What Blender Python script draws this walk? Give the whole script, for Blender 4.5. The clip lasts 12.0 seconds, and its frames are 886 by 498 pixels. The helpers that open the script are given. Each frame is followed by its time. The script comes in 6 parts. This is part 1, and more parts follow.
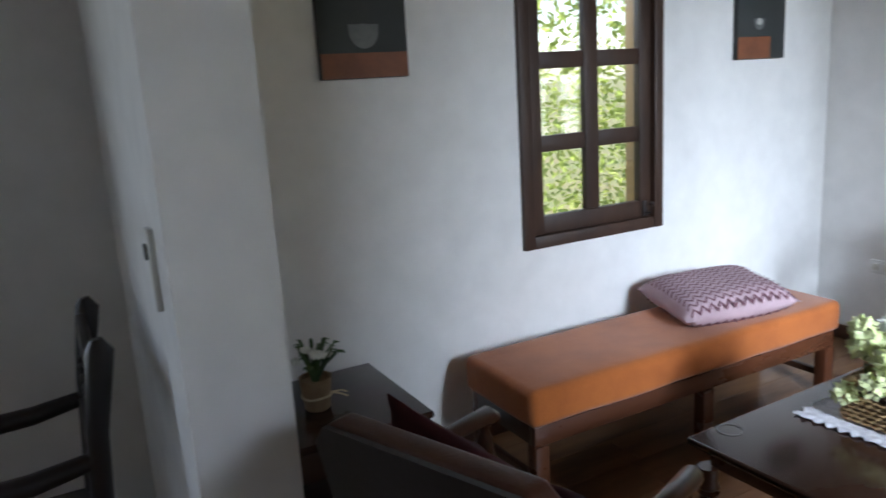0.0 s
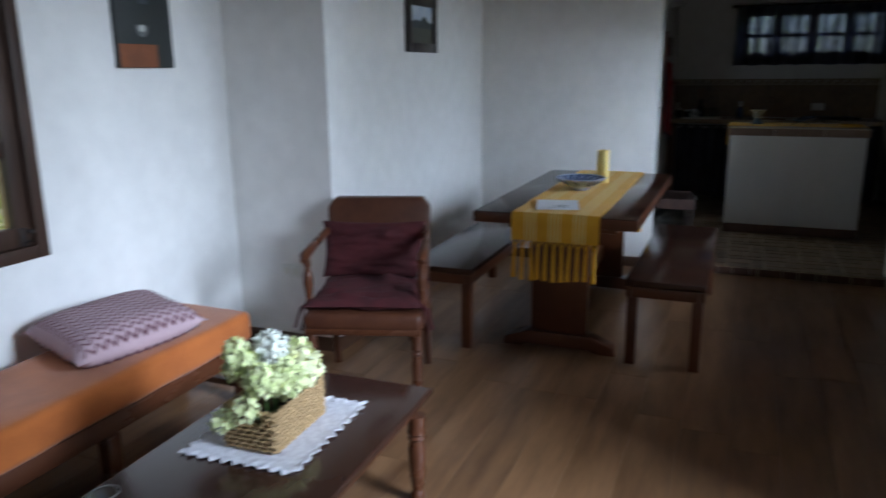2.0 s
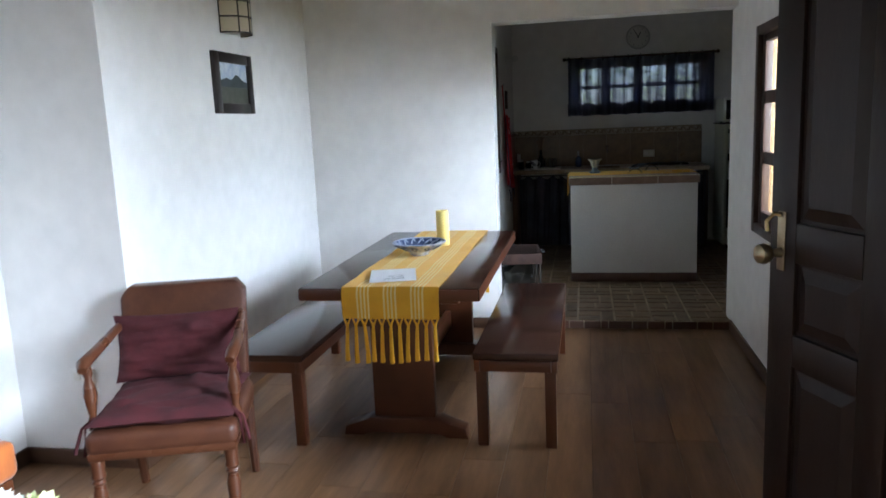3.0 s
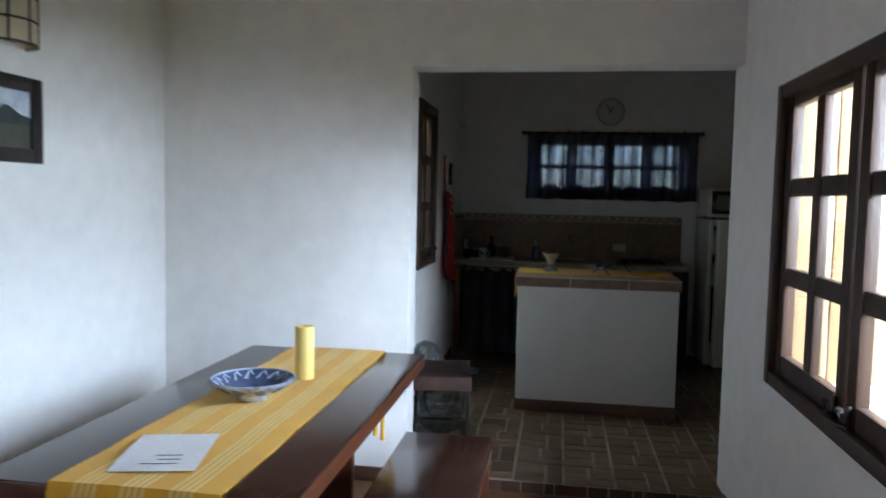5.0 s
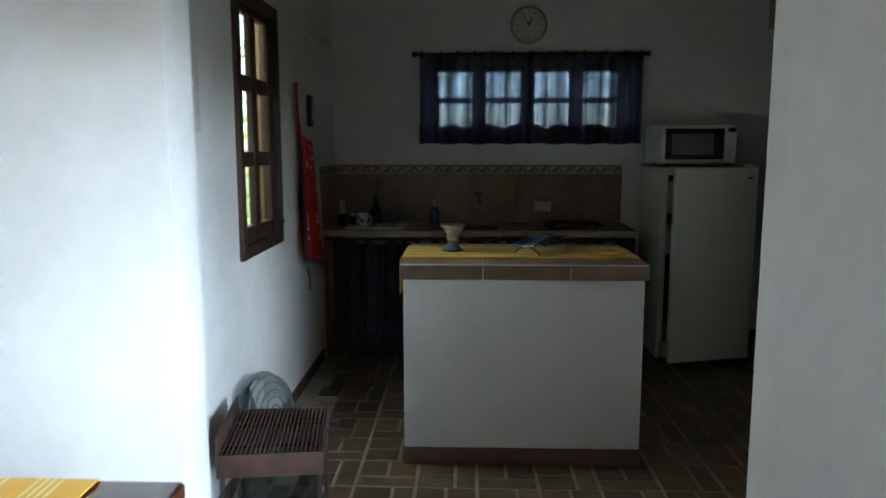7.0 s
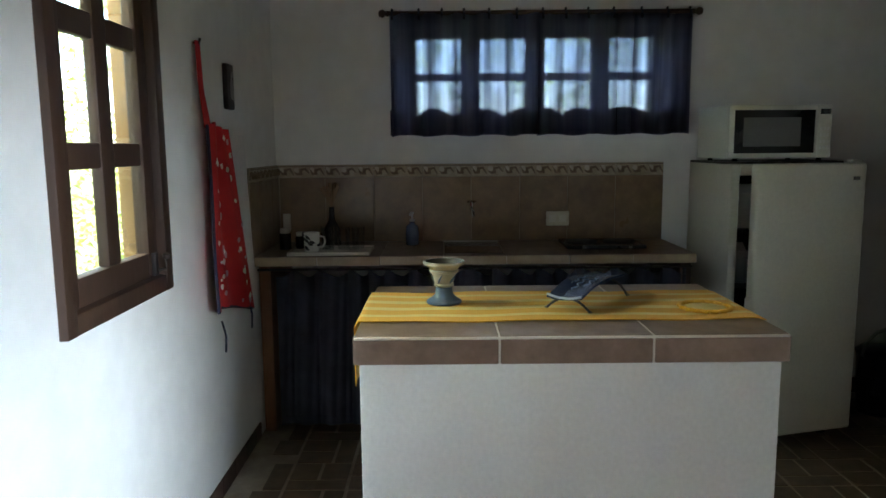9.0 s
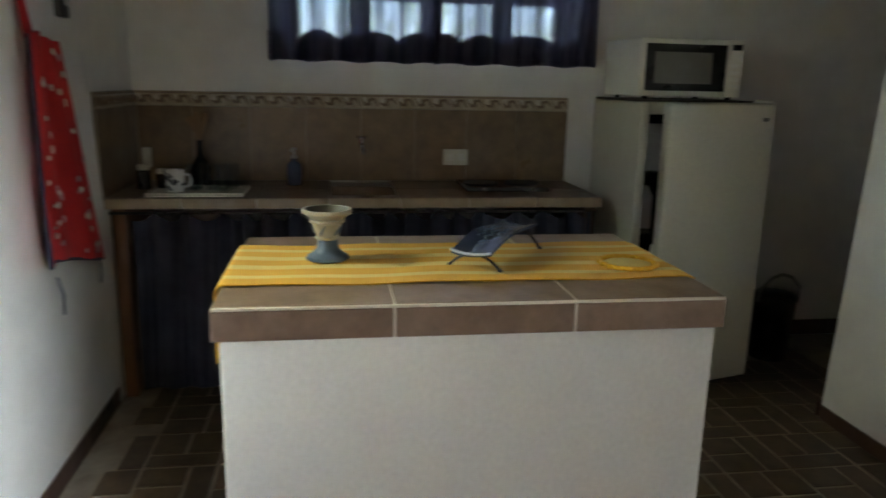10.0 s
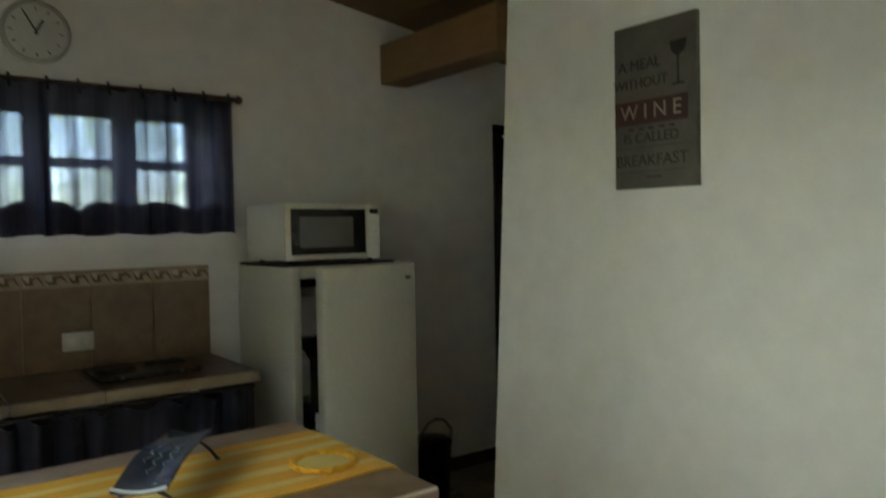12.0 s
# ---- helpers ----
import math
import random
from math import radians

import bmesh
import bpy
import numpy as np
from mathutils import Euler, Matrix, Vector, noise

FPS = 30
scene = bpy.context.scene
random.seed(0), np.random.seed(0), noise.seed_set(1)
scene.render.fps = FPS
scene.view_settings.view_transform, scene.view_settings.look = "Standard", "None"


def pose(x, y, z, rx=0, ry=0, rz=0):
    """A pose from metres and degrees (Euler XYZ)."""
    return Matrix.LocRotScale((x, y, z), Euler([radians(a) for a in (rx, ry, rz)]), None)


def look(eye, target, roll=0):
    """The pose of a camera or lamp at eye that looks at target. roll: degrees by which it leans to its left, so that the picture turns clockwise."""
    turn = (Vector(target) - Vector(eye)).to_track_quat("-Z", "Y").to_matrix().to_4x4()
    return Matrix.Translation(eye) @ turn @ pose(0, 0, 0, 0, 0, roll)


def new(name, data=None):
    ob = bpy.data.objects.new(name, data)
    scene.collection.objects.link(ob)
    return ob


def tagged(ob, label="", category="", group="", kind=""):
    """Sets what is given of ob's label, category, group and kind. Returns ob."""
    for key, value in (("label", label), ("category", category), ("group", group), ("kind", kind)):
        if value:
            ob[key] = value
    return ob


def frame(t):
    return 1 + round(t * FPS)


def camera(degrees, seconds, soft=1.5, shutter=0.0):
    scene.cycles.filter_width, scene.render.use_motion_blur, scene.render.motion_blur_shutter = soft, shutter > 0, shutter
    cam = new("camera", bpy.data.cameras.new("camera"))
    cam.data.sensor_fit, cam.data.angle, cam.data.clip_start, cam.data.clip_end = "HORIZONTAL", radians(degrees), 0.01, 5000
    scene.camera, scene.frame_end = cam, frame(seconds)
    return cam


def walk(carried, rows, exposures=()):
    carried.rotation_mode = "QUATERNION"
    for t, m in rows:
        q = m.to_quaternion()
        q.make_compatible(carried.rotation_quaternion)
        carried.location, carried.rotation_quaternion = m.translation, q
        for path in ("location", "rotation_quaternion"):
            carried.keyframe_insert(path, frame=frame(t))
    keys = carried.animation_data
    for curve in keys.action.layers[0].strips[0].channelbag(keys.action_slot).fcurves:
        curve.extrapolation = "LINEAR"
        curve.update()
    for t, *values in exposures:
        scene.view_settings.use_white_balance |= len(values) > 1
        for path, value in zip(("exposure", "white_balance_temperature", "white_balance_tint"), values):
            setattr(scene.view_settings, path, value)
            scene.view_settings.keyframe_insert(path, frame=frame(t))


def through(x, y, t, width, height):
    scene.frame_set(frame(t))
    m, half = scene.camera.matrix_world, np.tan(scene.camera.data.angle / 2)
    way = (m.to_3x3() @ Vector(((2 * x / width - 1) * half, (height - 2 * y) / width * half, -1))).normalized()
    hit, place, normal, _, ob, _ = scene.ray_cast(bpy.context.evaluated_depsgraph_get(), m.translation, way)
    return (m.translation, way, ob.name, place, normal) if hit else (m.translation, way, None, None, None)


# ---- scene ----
cam = camera(62.3, 12.0, 1.5, 0.35)
PATH = [
    (0, (-0.041, -0.035, 1.424), (0.881, 1.686, 0.993), -3.5),
    (0.5, (0.029, -0.054, 1.43), (1.184, 1.514, 0.976), -3.6),
    (1, (0.126, -0.079, 1.436), (1.5, 1.298, 0.97), -2.9),
    (1.5, (0.234, -0.117, 1.426), (1.809, 1.025, 0.961), -2.1),
    (2, (0.371, -0.123, 1.439), (2.17, 0.613, 0.966), -0.6),
    (2.5, (0.535, -0.105, 1.445), (2.45, 0.281, 1.018), -0.3),
    (3, (0.806, -0.149, 1.448), (2.739, 0.237, 1.11), -2.5),
    (3.2, (0.935, -0.201, 1.461), (2.864, 0.248, 1.184), -1.3),
    (4.8, (2.1, -0.254, 1.46), (4.075, 0.063, 1.435), 1.6),
    (5, (2.255, -0.269, 1.448), (4.226, 0.041, 1.31), 1.2),
    (5.5, (2.679, -0.267, 1.432), (4.654, -0.02, 1.234), 1.2),
    (6, (3.118, -0.276, 1.423), (5.098, -0.167, 1.161), -0.0),
    (6.5, (3.562, -0.301, 1.433), (5.539, -0.194, 1.148), -0.0),
    (7, (3.992, -0.282, 1.445), (5.971, -0.22, 1.168), -0.0),
    (7.5, (4.408, -0.282, 1.427), (6.388, -0.271, 1.149), -0.9),
    (9.3, (5.457, -0.218, 1.388), (7.438, -0.219, 1.111), -0.4),
    (9.5, (5.521, -0.242, 1.377), (7.49, -0.28, 1.028), -0.3),
    (10, (5.674, -0.239, 1.379), (7.602, -0.532, 0.936), 1.2),
    (10.5, (5.864, -0.206, 1.375), (7.586, -1.136, 0.961), 1.8),
    (11, (5.92, -0.204, 1.386), (7.374, -1.508, 0.958), 1.8),
    (11.5, (5.909, -0.218, 1.428), (7.38, -1.537, 1.119), -0.5),
    (12, (5.895, -0.188, 1.463), (7.479, -1.407, 1.408), -1.0),
]
EXPOSURES = [(0.0, 1.55, 6400, 13), (0.5, 1.4, 6300, 13), (1.0, 1.25, 6200, 13), (1.5, 1.0, 6200, 12), (2.0, 1.15, 6100, 12), (2.5, 2.0, 6200, 12), (3.0, 2.4, 6300, 12), (5.5, 2.2, 6100, 11), (6.0, 2.2, 6200, 11), (7.5, 3.0, 6200, 3), (9.3, 3.85, 6500, 8), (10.0, 3.9, 7100, 9), (10.5, 3.9, 7900, 6), (11.0, 4.0, 8000, 5), (11.5, 4.0, 7500, 3), (12.0, 4.0, 7500, 3)]
walk(cam, [(t, look(eye, target, roll)) for t, eye, target, roll in PATH], EXPOSURES)
# ---- world, sun and window light ----
SUN_ELEV, SUN_AZ = 58.0, -120.0      # azimuth from +y, clockwise positive
world = bpy.data.worlds.new("world")
scene.world = world
world.use_nodes = True
wn = world.node_tree
sky = wn.nodes.new("ShaderNodeTexSky")
sky.sky_type, sky.sun_disc = "NISHITA", False
sky.sun_elevation, sky.sun_rotation = radians(SUN_ELEV), radians(SUN_AZ)
wn.links.new(sky.outputs[0], wn.nodes["Background"].inputs[0])
wn.nodes["Background"].inputs[1].default_value = 0.15


def lamp(name, kind, m, **values):
    data = bpy.data.lights.new(name, kind)
    data.energy = values["energy"]
    data.color = values.get("color", (1, 1, 1))
    if kind == "AREA":
        data.shape, data.size, data.size_y = "RECTANGLE", values["size"], values["size_y"]
    else:
        data.angle = radians(values["angle"])
    ob = new(name, data)
    ob.matrix_world = m
    return ob


a = radians(SUN_AZ)
e = radians(SUN_ELEV)
sun_from = Vector((math.sin(a) * math.cos(e), math.cos(a) * math.cos(e), math.sin(e)))
lamp("sun", "SUN", look(sun_from * 30, (0, 0, 0)), energy=5.0, angle=0.6, color=(1.0, 0.94, 0.84))
DAY = (0.72, 0.85, 1.0)
lamp("daylight_door", "AREA", look((1.42, -3.6, 2.60), (2.0, 2.0, 0.8)), energy=255, size=1.4, size_y=1.5, color=DAY)
lamp("daylight_dining_window", "AREA", look((4.25, -2.9, 2.08), (4.5, 1.7, 1.05)), energy=112, size=1.7, size_y=1.1, color=DAY)
lamp("daylight_living_window", "AREA", look((1.99, 3.05, 2.25), (1.99, 2.0, 1.15)), energy=6, size=1.0, size_y=0.7, color=DAY)
# Fill for the alcove, shining through an unseen opening added in the north wall.
lamp("alcove_fill", "AREA", look((-1.30, 2.75, 1.50), (-0.9, 1.0, 0.6)), energy=5.5, size=0.8, size_y=1.0, color=DAY)
lamp("daylight_kitchen_window", "AREA", look((7.58, 1.45, 2.30), (7.58, 0.4, 1.20)), energy=7.8, size=0.9, size_y=0.8, color=(0.89, 1.0, 0.80))
lamp("daylight_sink_window", "AREA", look((10.2, -0.72, 2.5), (9.2, -0.72, 1.75)), energy=5.8, size=1.6, size_y=0.7, color=(0.93, 0.97, 0.95))
lamp("daylight_bathroom", "AREA", look((6.3, -4.25, 1.75), (6.3, -3.0, 1.0)), energy=2.4, size=0.68, size_y=0.58, color=(0.70, 0.82, 1.0))


# ---- materials ----
def mat(name, base, rough=0.6, other=None, scale=6.0, stretch=(1, 1, 1), bump=0.0, grain=80.0, metal=0.0, vary=0.0, spec=0.5, island=False, sheen=0.0):
    """A surface with two scales of variation: broad patches between base and other, and fine grain in tone and relief."""
    m = bpy.data.materials.new(name)
    m.use_nodes = True
    t = m.node_tree
    b = t.nodes["Principled BSDF"]
    b.inputs["Metallic"].default_value = metal
    b.inputs["Specular IOR Level"].default_value = spec
    b.inputs["Sheen Weight"].default_value = sheen
    tc = t.nodes.new("ShaderNodeTexCoord")
    mp = t.nodes.new("ShaderNodeMapping")
    mp.inputs["Scale"].default_value = stretch
    t.links.new(tc.outputs["Object"], mp.inputs["Vector"])
    vec = mp.outputs["Vector"]
    if vary:
        rnd = t.nodes.new("ShaderNodeNewGeometry" if island else "ShaderNodeObjectInfo").outputs["Random Per Island" if island else "Random"]
        add = t.nodes.new("ShaderNodeVectorMath")
        add.operation = "MULTIPLY_ADD"
        t.links.new(rnd, add.inputs[0])
        add.inputs[1].default_value = (37, 53, 71)
        t.links.new(vec, add.inputs[2])
        vec = add.outputs[0]
    n1 = t.nodes.new("ShaderNodeTexNoise")
    n1.inputs["Scale"].default_value, n1.inputs["Detail"].default_value, n1.inputs["Roughness"].default_value = scale, 5, 0.6
    n2 = t.nodes.new("ShaderNodeTexNoise")
    n2.inputs["Scale"].default_value, n2.inputs["Detail"].default_value = grain, 3
    for n in (n1, n2):
        t.links.new(vec, n.inputs["Vector"])
    ramp = t.nodes.new("ShaderNodeMapRange")
    ramp.inputs[1].default_value, ramp.inputs[2].default_value = 0.32, 0.68
    t.links.new(n1.outputs["Fac"], ramp.inputs[0])
    mix = t.nodes.new("ShaderNodeMix")
    mix.data_type = "RGBA"
    t.links.new(ramp.outputs[0], mix.inputs["Factor"])
    other = other or tuple(c * 0.86 for c in base)
    mix.inputs["A"].default_value, mix.inputs["B"].default_value = (*base, 1), (*other, 1)
    hsv = t.nodes.new("ShaderNodeHueSaturation")
    t.links.new(mix.outputs["Result"], hsv.inputs["Color"])
    val = t.nodes.new("ShaderNodeMapRange")
    val.inputs[3].default_value, val.inputs[4].default_value = 0.9, 1.1
    t.links.new(n2.outputs["Fac"], val.inputs[0])
    out = val.outputs[0]
    if vary:
        v2 = t.nodes.new("ShaderNodeMapRange")
        v2.inputs[3].default_value, v2.inputs[4].default_value = 1 - vary, 1 + vary
        t.links.new(rnd, v2.inputs[0])
        mul = t.nodes.new("ShaderNodeMath")
        mul.operation = "MULTIPLY"
        t.links.new(out, mul.inputs[0])
        t.links.new(v2.outputs[0], mul.inputs[1])
        out = mul.outputs[0]
    t.links.new(out, hsv.inputs["Value"])
    t.links.new(hsv.outputs[0], b.inputs["Base Color"])
    rr = t.nodes.new("ShaderNodeMapRange")
    rr.inputs[3].default_value, rr.inputs[4].default_value = max(0.02, rough - 0.07), min(1, rough + 0.07)
    t.links.new(n1.outputs["Fac"], rr.inputs[0])
    t.links.new(rr.outputs[0], b.inputs["Roughness"])
    if bump:
        add = t.nodes.new("ShaderNodeMath")
        add.operation = "MULTIPLY_ADD"
        t.links.new(n1.outputs["Fac"], add.inputs[0])
        add.inputs[1].default_value = 2.0
        t.links.new(n2.outputs["Fac"], add.inputs[2])
        bp = t.nodes.new("ShaderNodeBump")
        bp.inputs["Strength"].default_value, bp.inputs["Distance"].default_value = bump, 0.004
        t.links.new(add.outputs[0], bp.inputs["Height"])
        t.links.new(bp.outputs[0], b.inputs["Normal"])
    return m


def glassy(name, tint, rough=0.0):
    m = bpy.data.materials.new(name)
    m.use_nodes = True
    t = m.node_tree
    t.nodes.remove(t.nodes["Principled BSDF"])
    clear, gloss = t.nodes.new("ShaderNodeBsdfTransparent"), t.nodes.new("ShaderNodeBsdfGlossy")
    clear.inputs[0].default_value = (*tint, 1)
    gloss.inputs["Roughness"].default_value = rough
    f, mx = t.nodes.new("ShaderNodeLayerWeight"), t.nodes.new("ShaderNodeMixShader")
    f.inputs[0].default_value = 0.12
    t.links.new(f.outputs["Facing"], mx.inputs[0])
    t.links.new(clear.outputs[0], mx.inputs[1])
    t.links.new(gloss.outputs[0], mx.inputs[2])
    t.links.new(mx.outputs[0], t.nodes["Material Output"].inputs[0])
    return m


def cloth(name, base, through, weight, scale=400, other=None):
    """Thin cloth that lets part of the light through."""
    m = mat(name, base, 0.9, other, 5, bump=0.15, grain=scale, sheen=0.2)
    t = m.node_tree
    tr, mx = t.nodes.new("ShaderNodeBsdfTranslucent"), t.nodes.new("ShaderNodeMixShader")
    tr.inputs[0].default_value = (*through, 1)
    mx.inputs[0].default_value = weight
    t.links.new(t.nodes["Principled BSDF"].outputs[0], mx.inputs[1])
    t.links.new(tr.outputs[0], mx.inputs[2])
    t.links.new(mx.outputs[0], t.nodes["Material Output"].inputs[0])
    return m


def sheer(m, tint, weight):
    """Lets part of the view through between the threads; upright noise streaks paint in the dark of folds."""
    t = m.node_tree
    last = t.nodes["Material Output"].inputs[0].links[0].from_socket
    clear, mx = t.nodes.new("ShaderNodeBsdfRefraction"), t.nodes.new("ShaderNodeMixShader")
    clear.inputs["Color"].default_value, clear.inputs["Roughness"].default_value, clear.inputs["IOR"].default_value = (*tint, 1), 0.32, 1.08
    tc, mp, ns, mr = t.nodes.new("ShaderNodeTexCoord"), t.nodes.new("ShaderNodeMapping"), t.nodes.new("ShaderNodeTexNoise"), t.nodes.new("ShaderNodeMapRange")
    mp.inputs["Scale"].default_value = (0, 13, 0.4)
    ns.inputs["Scale"].default_value, ns.inputs["Detail"].default_value = 1.0, 3
    mr.inputs[1].default_value, mr.inputs[2].default_value, mr.inputs[3].default_value, mr.inputs[4].default_value = 0.36, 0.64, 0.10, weight
    t.links.new(tc.outputs["Object"], mp.inputs["Vector"])
    t.links.new(mp.outputs["Vector"], ns.inputs["Vector"])
    t.links.new(ns.outputs["Fac"], mr.inputs[0])
    t.links.new(mr.outputs[0], mx.inputs[0])
    t.links.new(last, mx.inputs[1])
    t.links.new(clear.outputs[0], mx.inputs[2])
    t.links.new(mx.outputs[0], t.nodes["Material Output"].inputs[0])


def leafy(m, colour, weight):
    """Lets sunlight through a leaf."""
    t = m.node_tree
    tr, mx = t.nodes.new("ShaderNodeBsdfTranslucent"), t.nodes.new("ShaderNodeMixShader")
    tr.inputs[0].default_value = (*colour, 1)
    mx.inputs[0].default_value = weight
    t.links.new(t.nodes["Principled BSDF"].outputs[0], mx.inputs[1])
    t.links.new(tr.outputs[0], mx.inputs[2])
    t.links.new(mx.outputs[0], t.nodes["Material Output"].inputs[0])


PLASTER = mat("plaster", (0.80, 0.79, 0.77), 0.88, (0.79, 0.78, 0.76), 0.9, bump=0.045, grain=9)
DARKWOOD = mat("dark_wood", (0.060, 0.026, 0.014), 0.38, (0.030, 0.013, 0.008), 3, (1, 1, 0.25), bump=0.12, grain=45)
MAHOGANY = mat("mahogany", (0.105, 0.036, 0.016), 0.28, (0.060, 0.020, 0.010), 3, (0.25, 1, 1), bump=0.06, grain=50)
GLOSSTOP = mat("polished_top", (0.050, 0.022, 0.014), 0.16, (0.030, 0.014, 0.010), 2, (0.2, 1, 1), bump=0.02, grain=40)
TABLEWOOD = mat("table_wood", (0.115, 0.036, 0.015), 0.30, (0.060, 0.019, 0.009), 2.5, (0.2, 1, 1), bump=0.06, grain=40)
BLACKWOOD = mat("black_wood", (0.022, 0.016, 0.015), 0.35, (0.012, 0.009, 0.009), 4, bump=0.1, grain=50)
WINWOOD = mat("window_wood", (0.062, 0.030, 0.018), 0.5, (0.032, 0.016, 0.010), 5, (1, 1, 0.3), bump=0.2, grain=60)
DOORWOOD = mat("door_wood", (0.022, 0.011, 0.008), 0.46, (0.012, 0.006, 0.005), 4, (1, 1, 0.25), bump=0.2, grain=50, spec=0.3)
PINE = mat("pine", (0.50, 0.33, 0.17), 0.6, (0.36, 0.21, 0.10), 5, (1, 1, 0.2), bump=0.2, grain=40)
CEILWOOD = mat("ceiling_wood", (0.20, 0.105, 0.045), 0.55, (0.12, 0.06, 0.025), 4, (0.2, 1, 1), bump=0.2, grain=40, vary=0.2, island=True)
BEAMWOOD = mat("beam_wood", (0.29, 0.165, 0.075), 0.55, (0.19, 0.105, 0.048), 4, (0.2, 1, 1), bump=0.2, grain=40)
BRIGHTWOOD = mat("bright_wood", (0.24, 0.10, 0.040), 0.4, (0.13, 0.05, 0.02), 4, (1, 1, 0.2), bump=0.15, grain=40)
PLANK = mat("floor_plank", (0.255, 0.135, 0.064), 0.33, (0.120, 0.056, 0.025), 3.2, (0.5, 3.2, 1), bump=0.08, grain=30, vary=0.12)
GAP = mat("floor_gap", (0.05, 0.03, 0.02), 0.8)
BOARD = mat("baseboard_wood", (0.085, 0.042, 0.024), 0.4, None, 4, (0.3, 1, 1), bump=0.1)
TILE = mat("floor_tile", (0.185, 0.120, 0.070), 0.36, (0.095, 0.062, 0.038), 9, bump=0.15, grain=60, vary=0.3)
GROUT = mat("grout", (0.46, 0.40, 0.31), 0.85, (0.26, 0.22, 0.17), 6, bump=0.2, grain=120)
BASETILE = mat("skirting_tile", (0.12, 0.065, 0.045), 0.45, (0.08, 0.042, 0.03), 8, bump=0.1, vary=0.25)
WALLTILE = mat("wall_tile", (0.25, 0.165, 0.092), 0.3, (0.165, 0.105, 0.060), 11, bump=0.05, grain=50, vary=0.07)
TOPTILE = mat("counter_tile", (0.27, 0.185, 0.135), 0.33, (0.185, 0.12, 0.085), 14, bump=0.06, grain=60, vary=0.08)
LIGHTGROUT = mat("light_grout", (0.72, 0.66, 0.56), 0.8, None, 20)
BORDER = mat("border_tile", (0.50, 0.42, 0.31), 0.35, (0.36, 0.28, 0.19), 25, bump=0.1, grain=90)
BORDERDARK = mat("border_relief", (0.17, 0.115, 0.075), 0.45, (0.26, 0.18, 0.12), 30)
EDGETILE = mat("counter_edge", (0.40, 0.31, 0.21), 0.35, (0.29, 0.215, 0.14), 12, bump=0.06, grain=60, vary=0.06)
BORDERPALE = mat("border_pale", (0.62, 0.56, 0.46), 0.4, (0.5, 0.44, 0.34), 30)
ORANGE = mat("orange_suede", (0.46, 0.125, 0.018), 0.88, (0.34, 0.085, 0.012), 5, bump=0.25, grain=120, sheen=0.25)
LEATHER = mat("brown_leather", (0.100, 0.036, 0.018), 0.42, (0.066, 0.022, 0.012), 8, bump=0.15, grain=140, spec=0.35)
MAROON = mat("maroon_cloth", (0.074, 0.007, 0.010), 0.9, (0.040, 0.004, 0.006), 9, bump=0.3, grain=180)
WHITE = mat("white_paint", (0.78, 0.78, 0.75), 0.5, (0.72, 0.72, 0.69), 3)
APPLIANCE = mat("appliance_enamel", (0.66, 0.64, 0.55), 0.32, (0.60, 0.58, 0.49), 2, bump=0.02)
MICRO = mat("microwave_plastic", (0.72, 0.71, 0.64), 0.38, (0.67, 0.66, 0.59), 3)
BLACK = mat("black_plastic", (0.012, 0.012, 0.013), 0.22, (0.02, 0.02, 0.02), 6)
RUBBER = mat("grey_rubber", (0.16, 0.16, 0.15), 0.7, None, 9)
METAL = mat("worn_brass", (0.42, 0.34, 0.22), 0.32, (0.26, 0.2, 0.13), 18, metal=1.0)
CHROME = mat("chrome", (0.72, 0.72, 0.72), 0.15, (0.6, 0.6, 0.6), 10, metal=1.0)
IRON = mat("black_iron", (0.028, 0.026, 0.025), 0.5, (0.05, 0.035, 0.03), 14, bump=0.2, metal=0.4)
RUST = mat("rusty_steel", (0.085, 0.042, 0.030), 0.75, (0.045, 0.024, 0.019), 12, bump=0.3, metal=0.2)
GLASS = glassy("window_glass", (0.97, 0.98, 0.97))
CLEAR = glassy("clear_glass", (0.95, 0.97, 0.97), 0.05)
PLASTICWRAP = glassy("clear_plastic", (0.62, 0.66, 0.68), 0.2)
YELLOW = mat("yellow_cotton", (0.74, 0.39, 0.022), 0.9, (0.66, 0.33, 0.018), 6, bump=0.25, grain=300, sheen=0.1)
CREAM = mat("cream_stripe", (0.80, 0.62, 0.24), 0.9, None, 9, bump=0.25, grain=300)
CANDLE = mat("yellow_wax", (0.82, 0.63, 0.20), 0.5, (0.76, 0.57, 0.17), 10)
PAPER = mat("paper", (0.80, 0.80, 0.80), 0.8, None, 4)
INK = mat("ink", (0.06, 0.06, 0.07), 0.8)
POTTERY = mat("blue_white_pottery", (0.62, 0.66, 0.74), 0.25, (0.10, 0.14, 0.30), 22, bump=0.05, grain=40)
POTPALE = mat("pale_blue_glaze", (0.50, 0.56, 0.68), 0.25, (0.36, 0.42, 0.56), 20)
POTBLUE = mat("blue_glaze", (0.045, 0.065, 0.13), 0.2, (0.09, 0.12, 0.2), 12)
STONEWARE = mat("cream_stoneware", (0.46, 0.42, 0.32), 0.4, (0.30, 0.28, 0.22), 20, bump=0.1)
CUPDARK = mat("dark_stoneware", (0.10, 0.085, 0.065), 0.45, (0.06, 0.05, 0.04), 20)
SLATE = mat("slate_blue_glaze", (0.105, 0.150, 0.205), 0.3, (0.065, 0.095, 0.14), 16)
DISHBLUE = mat("blue_fused_glass", (0.020, 0.027, 0.060), 0.25, (0.07, 0.085, 0.125), 9)
SEAGRASS = mat("seagrass", (0.50, 0.34, 0.17), 0.8, (0.32, 0.2, 0.09), 25, bump=0.4, grain=120, vary=0.2, island=True)
